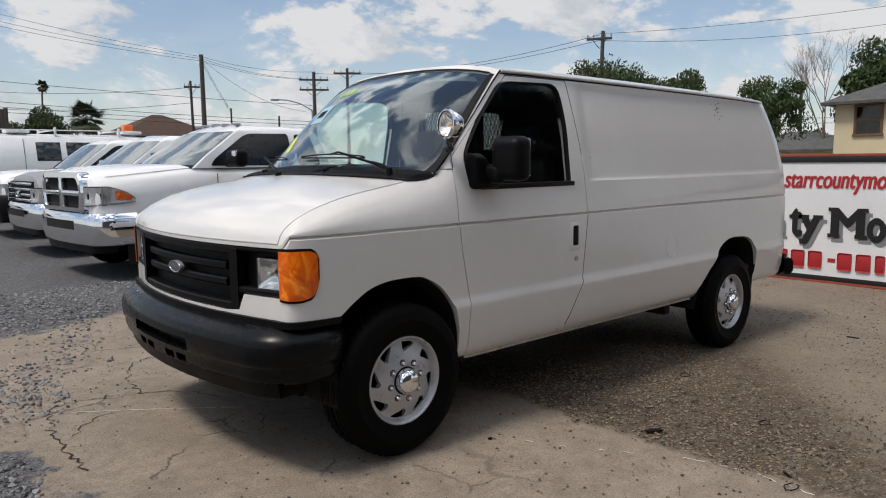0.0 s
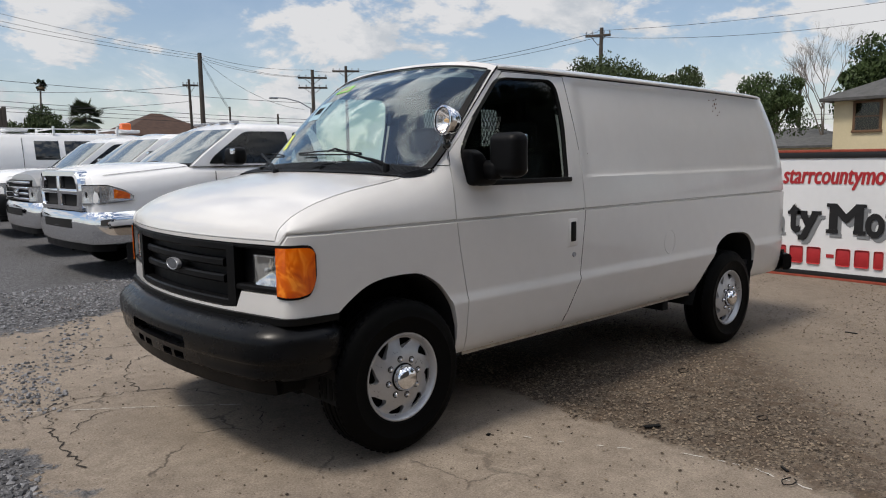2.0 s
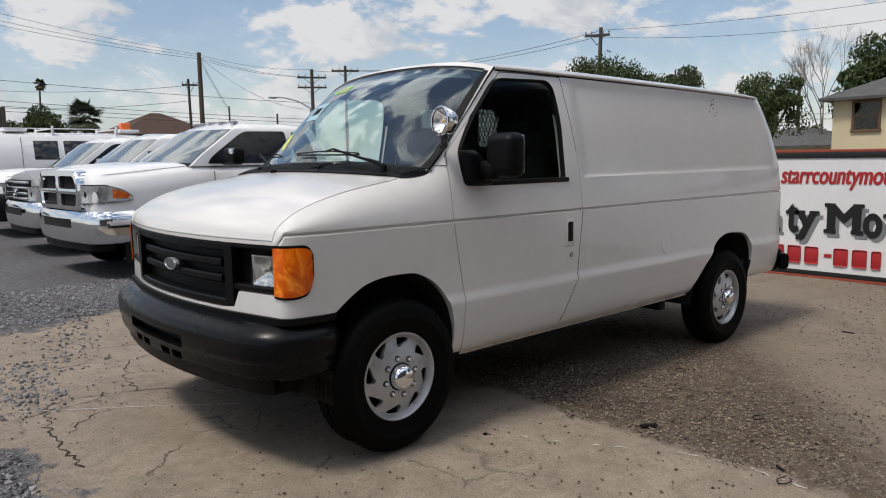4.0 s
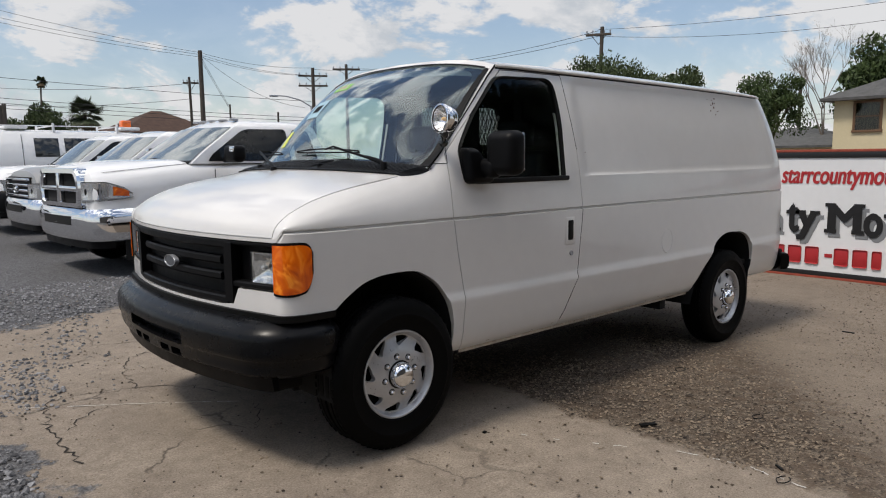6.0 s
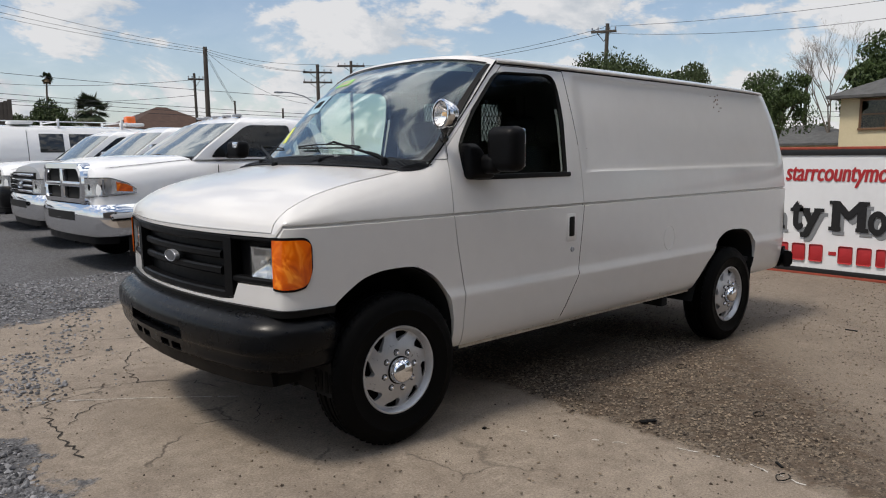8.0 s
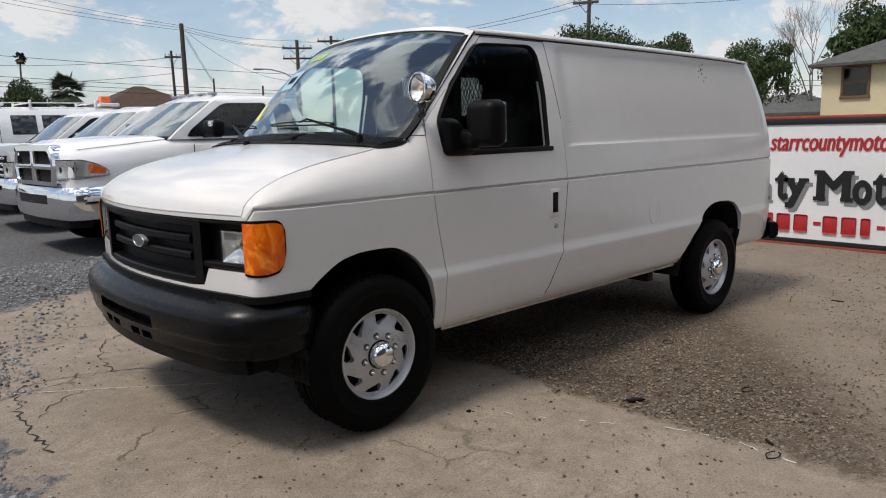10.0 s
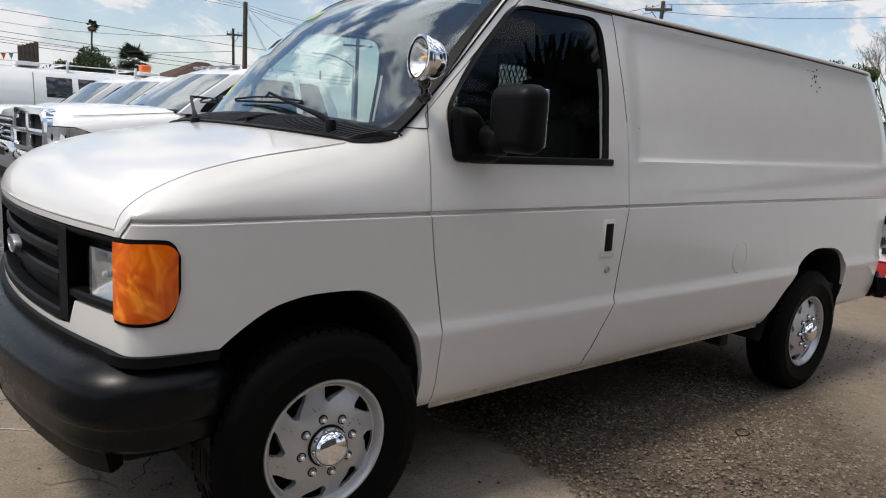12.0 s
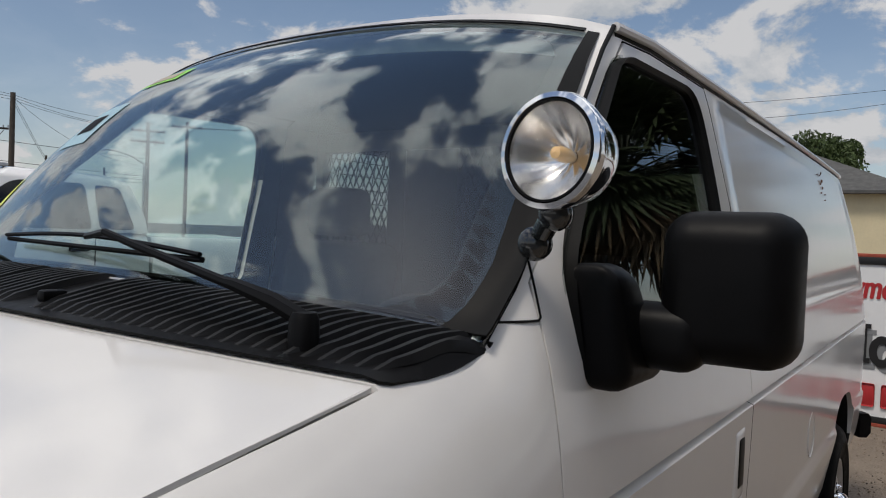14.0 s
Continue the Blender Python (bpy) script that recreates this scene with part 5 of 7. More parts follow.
    L.new(geo.outputs["Position"], nz.inputs["Vector"])
    L.new(nz.outputs["Color"], wp_.inputs[0])
    wp_.inputs[1].default_value = (0.5, 0.5, 0.0)
    L.new(geo.outputs["Position"], wp_.inputs[2])
    cr = N.new("ShaderNodeTexVoronoi")
    cr.feature = "DISTANCE_TO_EDGE"
    cr.inputs["Scale"].default_value = 1.15
    L.new(wp_.outputs[0], cr.inputs["Vector"])
    crm = ramp(cr.outputs["Distance"], 0.003, 0.016, (1, 1, 1), (0, 0, 0))
    crm = mth("MULTIPLY", crm, ramp(noise_(1.1, 3), 0.50, 0.56, (0, 0, 0), (1, 1, 1)))
    crm = mth("MULTIPLY", crm, ramp(mth("ADD", mth("MULTIPLY", X, -0.35), 0.5), 0.32, 0.62, (0.25, 0.25, 0.25), (1, 1, 1)))
    ck = N.new("ShaderNodeRGB")
    ck.outputs[0].default_value = (0.055, 0.042, 0.032, 1)
    conc = mix(mth("MULTIPLY", crm, 0.8), conc, ck.outputs[0])
    col = mix(smask, conc, sandy)
    col = mix(gmask, col, gravel)
    # fine dark specks and grit
    sp = N.new("ShaderNodeTexVoronoi")
    sp.inputs["Scale"].default_value = 26
    sp.inputs["Randomness"].default_value = 1
    L.new(geo.outputs["Position"], sp.inputs["Vector"])
    spm = ramp(sp.outputs["Distance"], 0.07, 0.13, (0.30, 0.27, 0.25), (1, 1, 1))
    gr_ = ramp(grit, 0.30, 0.70, (0.50, 0.494, 0.487), (1.02, 1.012, 1.003))
    mg = N.new("ShaderNodeMix")
    mg.data_type, mg.blend_type = "RGBA", "MULTIPLY"
    mg.inputs["Factor"].default_value = 1.0
    L.new(col, mg.inputs["A"])
    L.new(gr_, mg.inputs["B"])
    col = mg.outputs["Result"]
    mu = N.new("ShaderNodeMix")
    mu.data_type, mu.blend_type = "RGBA", "MULTIPLY"
    mu.inputs["Factor"].default_value = 0.8
    L.new(col, mu.inputs["A"])
    L.new(spm, mu.inputs["B"])
    L.new(mu.outputs["Result"], b.inputs["Base Color"])
    bp = N.new("ShaderNodeBump")
    bp.inputs["Strength"].default_value, bp.inputs["Distance"].default_value = 0.6, 0.012
    hgt = mth("ADD", mth("MULTIPLY", grit, 0.35), mth("ADD", mth("MULTIPLY", mth("MULTIPLY", vor2.outputs["Distance"], gmask), 1.6), mth("MULTIPLY", mth("MULTIPLY", vor.outputs["Distance"], smask), 0.9)))
    L.new(hgt, bp.inputs["Height"])
    L.new(bp.outputs[0], b.inputs["Normal"])
    return m


M_GROUND = ground_mat()
bm = bmesh.new()
gx = [-400, -120, -40, -16] + list(np.arange(-8, 12.01, 0.25)) + [16, 40, 120, 400]
gy = [-400, -120, -40, -16] + list(np.arange(-8, 20.01, 0.25)) + [40, 120, 400]
gv = [[bm.verts.new((x, y, rise(x, y) + (0.012 * (noise.noise((x * 0.9, y * 0.9, 0.3))) if -8 <= x <= 12 and -8 <= y <= 12 else 0) - 0.006)) for y in gy] for x in gx]
for i in range(len(gx) - 1):
    for j in range(len(gy) - 1):
        bm.faces.new((gv[i][j], gv[i + 1][j], gv[i + 1][j + 1], gv[i][j + 1]))
tagged(part("ground", bm, M_GROUND), "worn concrete slab with gravel and sandy patches", "ground", kind="structure")

# ---- the dealer's board ----
sign = thing("sign_board", Matrix.Translation((7.42, 0, 0)), "white painted dealer board with red and black lettering", "sign")
SY0, SY1, SZ0, SZ1 = -5.2, 2.8, 0.085, 1.525
part("panel", boxed((0, SY0, SZ0), (0.03, SY1, SZ1)), M_SIGNW, sign)
for z0, z1, m, n in ((SZ1, SZ1 + 0.072, M_SIGNK, "black_border"), (0.025, SZ0, M_SIGNK, "black_border"), (SZ1 + 0.072, SZ1 + 0.105, M_WOODFR, "timber_edge"), (-0.01, 0.025, M_WOODFR, "timber_edge")):
    part(n, boxed((-0.015, SY0, z0), (0.04, SY1, z1), 0.004), m, sign)


def lettering(text, y, z, size, material, parent, name, shear=0.0, x=-0.006, weight=0.0, squash=1.0):
    """Flat painted letters on the board; weight thickens the strokes sideways and upwards."""
    cu = bpy.data.curves.new(name, "FONT")
    cu.body, cu.size, cu.shear = text, size, shear
    tmp = new("tmp", cu)
    dg = bpy.context.evaluated_depsgraph_get()
    me = bpy.data.meshes.new_from_object(tmp.evaluated_get(dg))
    bpy.data.objects.remove(tmp)
    verts, faces = [], []
    for n, (dy, dz) in enumerate(((0, 0), (weight, 0), (-weight, 0), (0, weight * 0.6), (0, -weight * 0.6)) if weight else ((0, 0),)):
        b = len(verts)
        verts += [(x - 0.0006 * n, y - v.co.x * squash + dy, z + v.co.y + dz) for v in me.vertices]
        faces += [tuple(b + i for i in p.vertices) for p in me.polygons]
    out = bpy.data.meshes.new(name)
    out.from_pydata(verts, [], faces)
    return link_mesh(name, out, material, parent, smooth=0)


lettering("starrcountymotors@gmail.com", 1.235, 1.205, 0.32, M_SIGNR, sign, "red_writing", 0.2, weight=0.008, squash=0.62)


def glyph(ch, y0, y1, z0, z1, serifs, material, name, x, dy=0.0, dz=0.0):
    """One heavy letter fitted to its painted box (y falls along the writing), with slab serifs at given boxes of 0..1."""
    ob = lettering(ch, 0.0, 0.0, 1.0, material, sign, name, 0.0, x=x, weight=0.045)
    vs = ob.data.vertices
    ys, zs = [v.co.y for v in vs], [v.co.z for v in vs]
    for v in vs:
        f, g = (max(ys) - v.co.y) / (max(ys) - min(ys)), (v.co.z - min(zs)) / (max(zs) - min(zs))
        v.co.y, v.co.z = y0 + (y1 - y0) * f + dy, z0 + (z1 - z0) * g + dz
    for u0, u1, v0, v1 in serifs:
        bm = boxed((x - 0.004, y0 + (y1 - y0) * u1 + dy, z0 + (z1 - z0) * v0 + dz), (x - 0.001, y0 + (y1 - y0) * u0 + dy, z0 + (z1 - z0) * v1 + dz))
        part("serif", bm, material, ob)


for dx, dy, dz, m, nm in ((-0.002, -0.045, -0.055, M_SIGNG, "letter_shadow"), (-0.012, 0.0, 0.0, M_SIGNK, "black_letter")):
    for ch, y0, y1, z0, z1, serifs in (
            ("C", 2.36, 2.00, 0.545, 0.965, ((0.86, 0.98, 0.62, 0.92),)),
            ("o", 1.97, 1.76, 0.555, 0.855, ()),
            ("u", 1.74, 1.50, 0.56, 0.85, ((-0.08, 0.2, 0.86, 1.0), (0.62, 0.9, 0.86, 1.0), (0.8, 1.1, 0.0, 0.14))),
            ("n", 1.47, 1.23, 0.575, 0.86, ((-0.08, 0.2, 0.86, 1.0), (-0.08, 0.38, 0.0, 0.14), (0.62, 1.08, 0.0, 0.14))),
            ("t", 1.14, 0.98, 0.565, 0.95, ((-0.05, 0.98, 0.62, 0.74),)),
            ("y", 1.01, 0.755, 0.475, 0.855, ((-0.08, 0.42, 0.88, 1.0), (0.62, 1.1, 0.88, 1.0), (0.0, 0.26, 0.0, 0.18))),
            ("M", 0.64, 0.245, 0.585, 0.96, ((-0.08, 0.28, 0.0, 0.13), (0.72, 1.08, 0.0, 0.13), (-0.08, 0.24, 0.88, 1.0), (0.76, 1.08, 0.88, 1.0))),
            ("o", 0.225, 0.01, 0.555, 0.855, ()),
            ("t", 0.0, -0.155, 0.565, 0.95, ((-0.05, 0.98, 0.62, 0.74),)),
            ("o", -0.175, -0.39, 0.555, 0.855, ()),
            ("r", -0.42, -0.58, 0.575, 0.86, ((-0.1, 0.25, 0.86, 1.0), (-0.1, 0.6, 0.0, 0.14))),
            ("s", -0.60, -0.78, 0.56, 0.86, ())):
        glyph(ch, y0, y1, z0, z1, serifs, m, nm, dx, dy, dz)
# a row of red blocks where the number stands
yy0 = 1.32
for i, w in enumerate((0.20, 0.20, 0.20, 0.12, 0.20, 0.20, 0.14, 0.12, 0.20, 0.20, 0.20, 0.20)):
    if w == 0.12:
        part("number_dash", boxed((-0.007, yy0 - 0.11, 0.27), (0.0, yy0 - 0.02, 0.315)), M_SIGNR, sign)
    else:
        part("number_block", boxed((-0.007, yy0 - w + 0.035, 0.175), (0.0, yy0, 0.395), 0.02), M_SIGNR, sign)
    yy0 -= w + 0.015
for y in (-4.8, -2.4, 0.0, 2.4):
    part("sign_post", boxed((0.04, y - 0.045, 0.0), (0.13, y + 0.045, 1.55), 0.005), M_POLE, sign)


# ---- loose stones ----
def stones(name, label, material, n, seed, inside, smin, smax):
    """Many small angular stones on the ground, joined."""
    rng = random.Random(seed)
    verts, faces = [], []
    k = 0
    while k < n:
        x, y = rng.uniform(-2.4, 7.3), rng.uniform(-2.6, 6.5)
        if rng.random() > inside(x, y):
            continue
        k += 1
        s = smin + (smax - smin) * rng.random() ** 2.5
        h = s * rng.uniform(0.35, 0.7)
        a0 = rng.uniform(0, 6.28)
        z = rise(x, y) - 0.004
        b = len(verts)
        for i in range(5):
            a = a0 + i * 1.2566 + rng.uniform(-0.3, 0.3)
            r = s * rng.uniform(0.7, 1.15)
            verts.append((x + r * math.cos(a), y + r * math.sin(a), z))
        for i in range(3):
            a = a0 + i * 2.09 + rng.uniform(-0.4, 0.4)
            r = s * rng.uniform(0.3, 0.75)
            verts.append((x + r * math.cos(a), y + r * math.sin(a), z + h * rng.uniform(0.8, 1.2)))
        faces += [(b + 5, b + 6, b + 7), (b, b + 1, b + 5), (b + 1, b + 6, b + 5), (b + 1, b + 2, b + 6), (b + 2, b + 3, b + 6), (b + 3, b + 7, b + 6), (b + 3, b + 4, b + 7), (b + 4, b + 5, b + 7), (b + 4, b, b + 5)]
    me = bpy.data.meshes.new(name)
    me.from_pydata(verts, [], faces)
    ob = link_mesh(name, me, material, smooth=0)
    return tagged(ob, label, "stones", kind="stuff")


def stone_mat(name, c0, c1):
    m = mat(name, c0, 0.9)
    nt = m.node_tree
    g = nt.nodes.new("ShaderNodeNewGeometry")
    r = nt.nodes.new("ShaderNodeValToRGB")
    r.color_ramp.elements[0].color, r.color_ramp.elements[1].color = (*c0, 1), (*c1, 1)
    nt.links.new(g.outputs["Random Per Island"], r.inputs[0])
    nt.links.new(r.outputs[0], nt.nodes["Principled BSDF"].inputs["Base Color"])
    return m


def patch(x, y):
    """Where crushed stone lies thick: the strip beyond the slab, thinning out."""
    q = noise.noise((x * 0.75, y * 0.75, 2.0))
    if x > 1.10 + 0.10 * noise.noise((y * 2, 0, 0)) + 0.06 * noise.noise((y * 9, 3, 0)):
        d = min((y + 0.25 - 0.84 * (x - 3.5)) * 0.766, 3.65 - x) + 0.35 * q
        k = min(1.0, max(0.0, 0.5 + 1.1 * d))
        return min(1.0, 0.10 + 0.9 * k * k * (0.75 + 0.8 * q)) if y < 1.2 else 0.03
    return 0.025


stones("crushed_stone", "scattered tan crushed stone on the ground", stone_mat("tan_stone", (0.022, 0.015, 0.011), (0.26, 0.205, 0.15)), 48000, 51, patch, 0.0018, 0.0115)
stones("dark_grit", "dark bits of grit on the concrete", stone_mat("dark_stone", (0.025, 0.021, 0.018), (0.17, 0.14, 0.115)), 5200, 52, lambda x, y: 0.5, 0.0014, 0.0055)
stones("grey_gravel", "grey crushed gravel beside the slab", stone_mat("grey_stone", (0.035, 0.036, 0.04), (0.26, 0.26, 0.27)), 14000, 53, lambda x, y: 1.0 if (y > 4.75 + 0.38 * x + 0.3 * noise.noise((x * 2, y * 2, 0))) else (1.0 if x < -1.48 + 0.15 * noise.noise((x * 2, y * 2, 5)) and y < 1.35 else (0.55 * math.exp(-((x + 1.15 - 0.42 * (y - 2.6)) / 0.16) ** 2) + (0.5 if x < -1.05 and 2.2 < y < 3.3 else 0.03) if x < 0.2 and 1.9 < y < 4.7 else 0.0)), 0.006, 0.022)


# ---- cracks, a scratch line and litter on the slab ----
M_CRACK = mat("crack_shadow_dirt", (0.03, 0.024, 0.019), 0.95, var=0.4, scale=30)
M_CHALK = mat("pale_scratch", (0.58, 0.55, 0.50), 0.9, var=0.4, scale=25)


def ground_strip(name, label, pts, w, material, seed, jag=0.03, gaps=0.0):
    """A thin ragged strip lying on the slab along a line of plan points."""
    rng = random.Random(seed)
    line = []
    for a, b in zip(pts, pts[1:]):
        a, b = Vector(a), Vector(b)
        n = max(2, int((b - a).length / 0.035))
        o = Vector((-(b - a).y, (b - a).x)).normalized()
        line += [a.lerp(b, i / n) + o * rng.uniform(-jag, jag) for i in range(n)]
    line.append(Vector(pts[-1]))
    bm = bmesh.new()
    prev = None
    for i, p in enumerate(line):
        d = (line[min(i + 1, len(line) - 1)] - line[max(i - 1, 0)]).normalized()
        o = Vector((-d.y, d.x)) * w * rng.uniform(0.25, 1.0)
        z = rise(p.x, p.y) + 0.012 * noise.noise((p.x * 0.9, p.y * 0.9, 0.3)) - 0.006 + 0.0035
        cur = [bm.verts.new((p.x + o.x, p.y + o.y, z)), bm.verts.new((p.x - o.x, p.y - o.y, z))]
        if prev and rng.random() >= gaps:
            bm.faces.new((prev[0], prev[1], cur[1], cur[0]))
        prev = cur
    return tagged(part(name, bm, material, smooth=0), label, "ground mark", kind="structure")


for n, (w, pts) in enumerate(((0.006, ((-0.27, 2.87), (-0.47, 2.78), (-0.61, 2.40), (-0.69, 1.99))), (0.005, ((-0.69, 1.99), (-1.0, 2.06), (-1.18, 2.08), (-1.31, 1.66))), (0.008, ((-1.31, 1.66), (-1.34, 1.26), (-1.32, 0.89))), (0.005, ((-0.69, 1.99), (-0.52, 1.90), (-0.39, 1.75), (-0.33, 1.53))), (0.004, ((-0.94, 1.71), (-1.13, 1.62), (-1.25, 1.43))), (0.005, ((-0.23, 1.14), (-0.46, 0.77))))):
    ground_strip("crack", "dark ragged crack in the concrete slab", pts, w, M_CRACK, 70 + n)
ground_strip("scratch_line", "pale straight scratch line across the concrete", ((-1.36, 2.05), (-0.85, 1.68), (-0.53, 1.43), (-0.30, 1.25)), 0.0055, M_CHALK, 80, 0.002, 0.12)
for n, pts in enumerate((((0.56, -0.22), (0.62, -0.36), (0.70, -0.52)), ((0.80, -0.62), (0.88, -0.78)), ((1.02, -0.95), (1.10, -1.3), (1.06, -1.62)))):
    ground_strip("scratch_line", "pale scuffed chip line on the slab edge", pts, 0.006, M_CHALK, 90 + n, 0.012, 0.45)
# scraps of black wire and rubber lying about
for n, (x, y, r) in enumerate(((2.40, -0.22, 0.05), (1.82, -1.05, 0.04), (1.05, -1.52, 0.04))):
    rng = random.Random(200 + n)
    pts = [(x + r * (1 + 0.2 * math.sin(2 * a + n)) * math.cos(a), y + 0.7 * r * math.sin(a), rise(x, y) + 0.008 + 0.006 * rng.random()) for a in np.linspace(0.3, 6.1, 18)]
    tagged(wire("wire_scrap", pts, 0.003, M_TRIM, None, 6), "bent black wire loop lying on gravel", "scrap", "scraps on the ground")
for n, (x, y, lx, ly) in enumerate(((1.24, -0.68, 0.05, 0.016), (0.46, -0.14, 0.012, 0.010), (1.20, -1.44, 0.03, 0.008), (4.6, -0.6, 0.05, 0.012))):
    bm = boxed((-lx, -ly, 0.0), (lx, ly, 0.009), 0.003)
    for v in bm.verts:
        v.co.z += 0.05 * v.co.x * math.sin(30 * v.co.x + n)
    ob = part("rubber_scrap", bm, M_TRIM)
    ob.matrix_world = Matrix.Translation((x, y, rise(x, y) - 0.004)) @ Matrix.Rotation(0.7 * n - 0.5, 4, "Z")
    tagged(ob, "flat black rubber scrap lying on the ground", "scrap", "scraps on the ground")
# unseen plain wall added behind the camera to keep sky light off the flank
tagged(part("sky_block_wall", boxed((-14.0, -8.2, -0.1), (4.5, -8.0, 6.2)), mat("dark_plain_wall", (0.10, 0.09, 0.08), 0.9, var=0.25, scale=1.5)), "plain dark unseen wall added to block sky light", "wall", kind="structure")


# ---- parked vehicles in the row ----
def far_wheel(x, y, r, parent, rim_mat, outer=-1):
    m = Matrix.Translation((x, y, r)) @ Matrix.Rotation(radians(-90 * outer if outer > 0 else 90), 4, "X")
    root = new("wheel")
    root.parent = parent
    part("tyre", lathe(bmesh.new(), [(r * 0.56, 0.09), (r * 0.62, 0.12), (r * 0.85, 0.125), (r * 0.97, 0.10), (r, 0.07), (r, -0.07), (r * 0.97, -0.10), (r * 0.6, -0.12)], m, 40), M_TYRE, root)
    part("rim", lathe(bmesh.new(), [(r * 0.57, 0.10), (r * 0.58, 0.115), (r * 0.52, 0.09), (r * 0.45, 0.05), (r * 0.25, 0.08), (r * 0.2, 0.11), (0, 0.12)], m, 24), rim_mat, root)


def loft_car(stations, tops, name, material, parent, lo=0.45):
    """Body from rows of (x, half width, hip height) with a rounded shoulder; tops give the height of the middle."""
    bm = bmesh.new()
    rings = []
    for (x, w, h, b), t in zip(stations, tops):
        half = [(w - 0.05, b), (w - 0.008, b + 0.08), (w, b + (h - b) * 0.45), (w - 0.006, b + (h - b) * 0.72), (w - 0.03, h - 0.07), (w - 0.07, h - 0.02), (w - 0.14, h + (t - h) * 0.35), (w * 0.6, h + (t - h) * 0.8), (w * 0.3, h + (t - h) * 0.97), (0.0, t)]
        ring = half + [(-y, z) for y, z in half[-2::-1]]
        rings.append([bm.verts.new((x, y, z)) for y, z in ring])
    n = len(rings[0])
    for a, c in zip(rings, rings[1:]):
        for k in range(n):
            bm.faces.new((a[k], c[k], c[(k + 1) % n], a[(k + 1) % n]))
    bm.faces.new(rings[0])
    bm.faces.new(rings[-1][::-1])
    return part(name, bm, material, parent, smooth=40)


def pickup(m, label, hood_h=1.32, roof_h=1.97, grille_style="cross", hood_mat=None, group="row of pickups", chrome=True, cablights=True):
    """A full-size pickup, nose towards -x, origin on the ground under the middle of its front bumper."""
    t = thing("pickup_truck", m, label, "truck", group)
    W = 1.0
    hh = hood_h
    st = [(0.14, W - 0.12, hh - 0.13, 0.62), (0.17, W - 0.07, hh - 0.10, 0.60), (0.30, W - 0.02, hh - 0.085, 0.56), (0.8, W, hh - 0.035, 0.50), (1.45, W, hh + 0.04, 0.50), (1.75, W, hh + 0.03, 0.48)]
    st0 = st
    tops = [hh - 0.03, hh + 0.04, hh + 0.085, hh + 0.115, hh + 0.12, hh + 0.11]
    body = loft_car(st, tops, "front_body", hood_mat or M_PAINT2, t)
    st = [(1.75, W, hh + 0.03, 0.45), (3.6, W, hh + 0.03, 0.45)]
    loft_car(st, [hh + 0.06, hh + 0.06], "cab_body", M_PAINT2, t)
    loft_car([(3.65, W, hh + 0.03, 0.5), (6.0, W, hh + 0.03, 0.5)], [hh - 0.0, hh - 0.0], "load_bed", M_PAINT2, t)
    # cab: one shell with the panes set into it
    zb, zt = hh + 0.05, roof_h
    rows = [(1.42, 2.20, 3.62, W - 0.06, zb), (1.62, 2.22, 3.60, W - 0.09, zb + 0.16), (2.12, 2.3, 3.48, W - 0.19, zt - 0.11), (2.26, 2.35, 3.40, W - 0.235, zt - 0.045), (2.40, 2.45, 3.28, W - 0.32, zt - 0.005)]
    bm = bmesh.new()
    loops = []
    for xf, _, xr, w, z in rows:
        loop = [(xf - 0.16 * (1 - (v / w) ** 2), v, z + (0.02 * (1 - (v / w) ** 2) if z > zt - 0.02 else 0)) for v in np.linspace(-w, w, 13)]
        loop += [(xf + (xr - xf) * k, w, z) for k in (0.33, 0.66)] + [(xr, v, z) for v in np.linspace(w, -w, 7)] + [(xf + (xr - xf) * k, -w, z) for k in (0.66, 0.33)]
        loops.append([bm.verts.new(q) for q in loop])
    n = len(loops[0])
    for a, c in zip(loops, loops[1:]):
        for k in range(n):
            bm.faces.new((a[k], a[(k + 1) % n], c[(k + 1) % n], c[k]))
    bm.faces.new(loops[-1])
    bm.faces.new(loops[0][::-1])
    cab = part("cab", bm, M_PAINT2, t, smooth=40)
    for s in (-1, 1):
        def side_y(z):
            return s * (float(np.interp(z, [r[4] for r in rows], [r[3] for r in rows])) + 0.008)
        win = rounded([(1.66, zb + 0.03), (1.74, zb + 0.13), (2.27, zt - 0.125), (2.96, zt - 0.115), (2.98, zb + 0.03)], [0.03, 0.05, 0.10, 0.06, 0.05], 4)
        for w_ in (win, rounded([(3.06, zb + 0.03), (3.06, zt - 0.12), (3.34, zt - 0.13), (3.46, zb + 0.03)], 0.06, 4)):
            bm = bmesh.new()
            cx_, cz_ = sum(q[0] for q in w_) / len(w_), sum(q[1] for q in w_) / len(w_)
            mid = bm.verts.new((cx_, side_y(cz_), cz_))
            vs = [bm.verts.new((x, side_y(z), z)) for x, z in w_]
            for a, c in zip(vs, vs[1:] + vs[:1]):
                bm.faces.new((mid, a, c))
            bmesh.ops.solidify(bm, geom=bm.faces[:], thickness=0.008)
            part("side_window", bm, M_DARKGLASS, t)
        # mirror
        bm = boxed((1.84, W - 0.02 if s > 0 else -W - 0.36, hh + 0.06), (1.96, W + 0.36 if s > 0 else -W + 0.02, hh + 0.14), 0.03, 3)
        box(bm, (1.80, W + 0.08 if s > 0 else -W - 0.40, hh + 0.07), (1.99, W + 0.40 if s > 0 else -W - 0.08, hh + 0.29), 0.06, 4)
        mr = part("door_mirror", bm, M_BLACK, t, "black folding door mirror")
        part("mirror_cap", boxed((1.79, W + 0.27 if s > 0 else -W - 0.37, hh + 0.20), (1.83, W + 0.37 if s > 0 else -W - 0.27, hh + 0.275), 0.012), M_CHROME, mr)
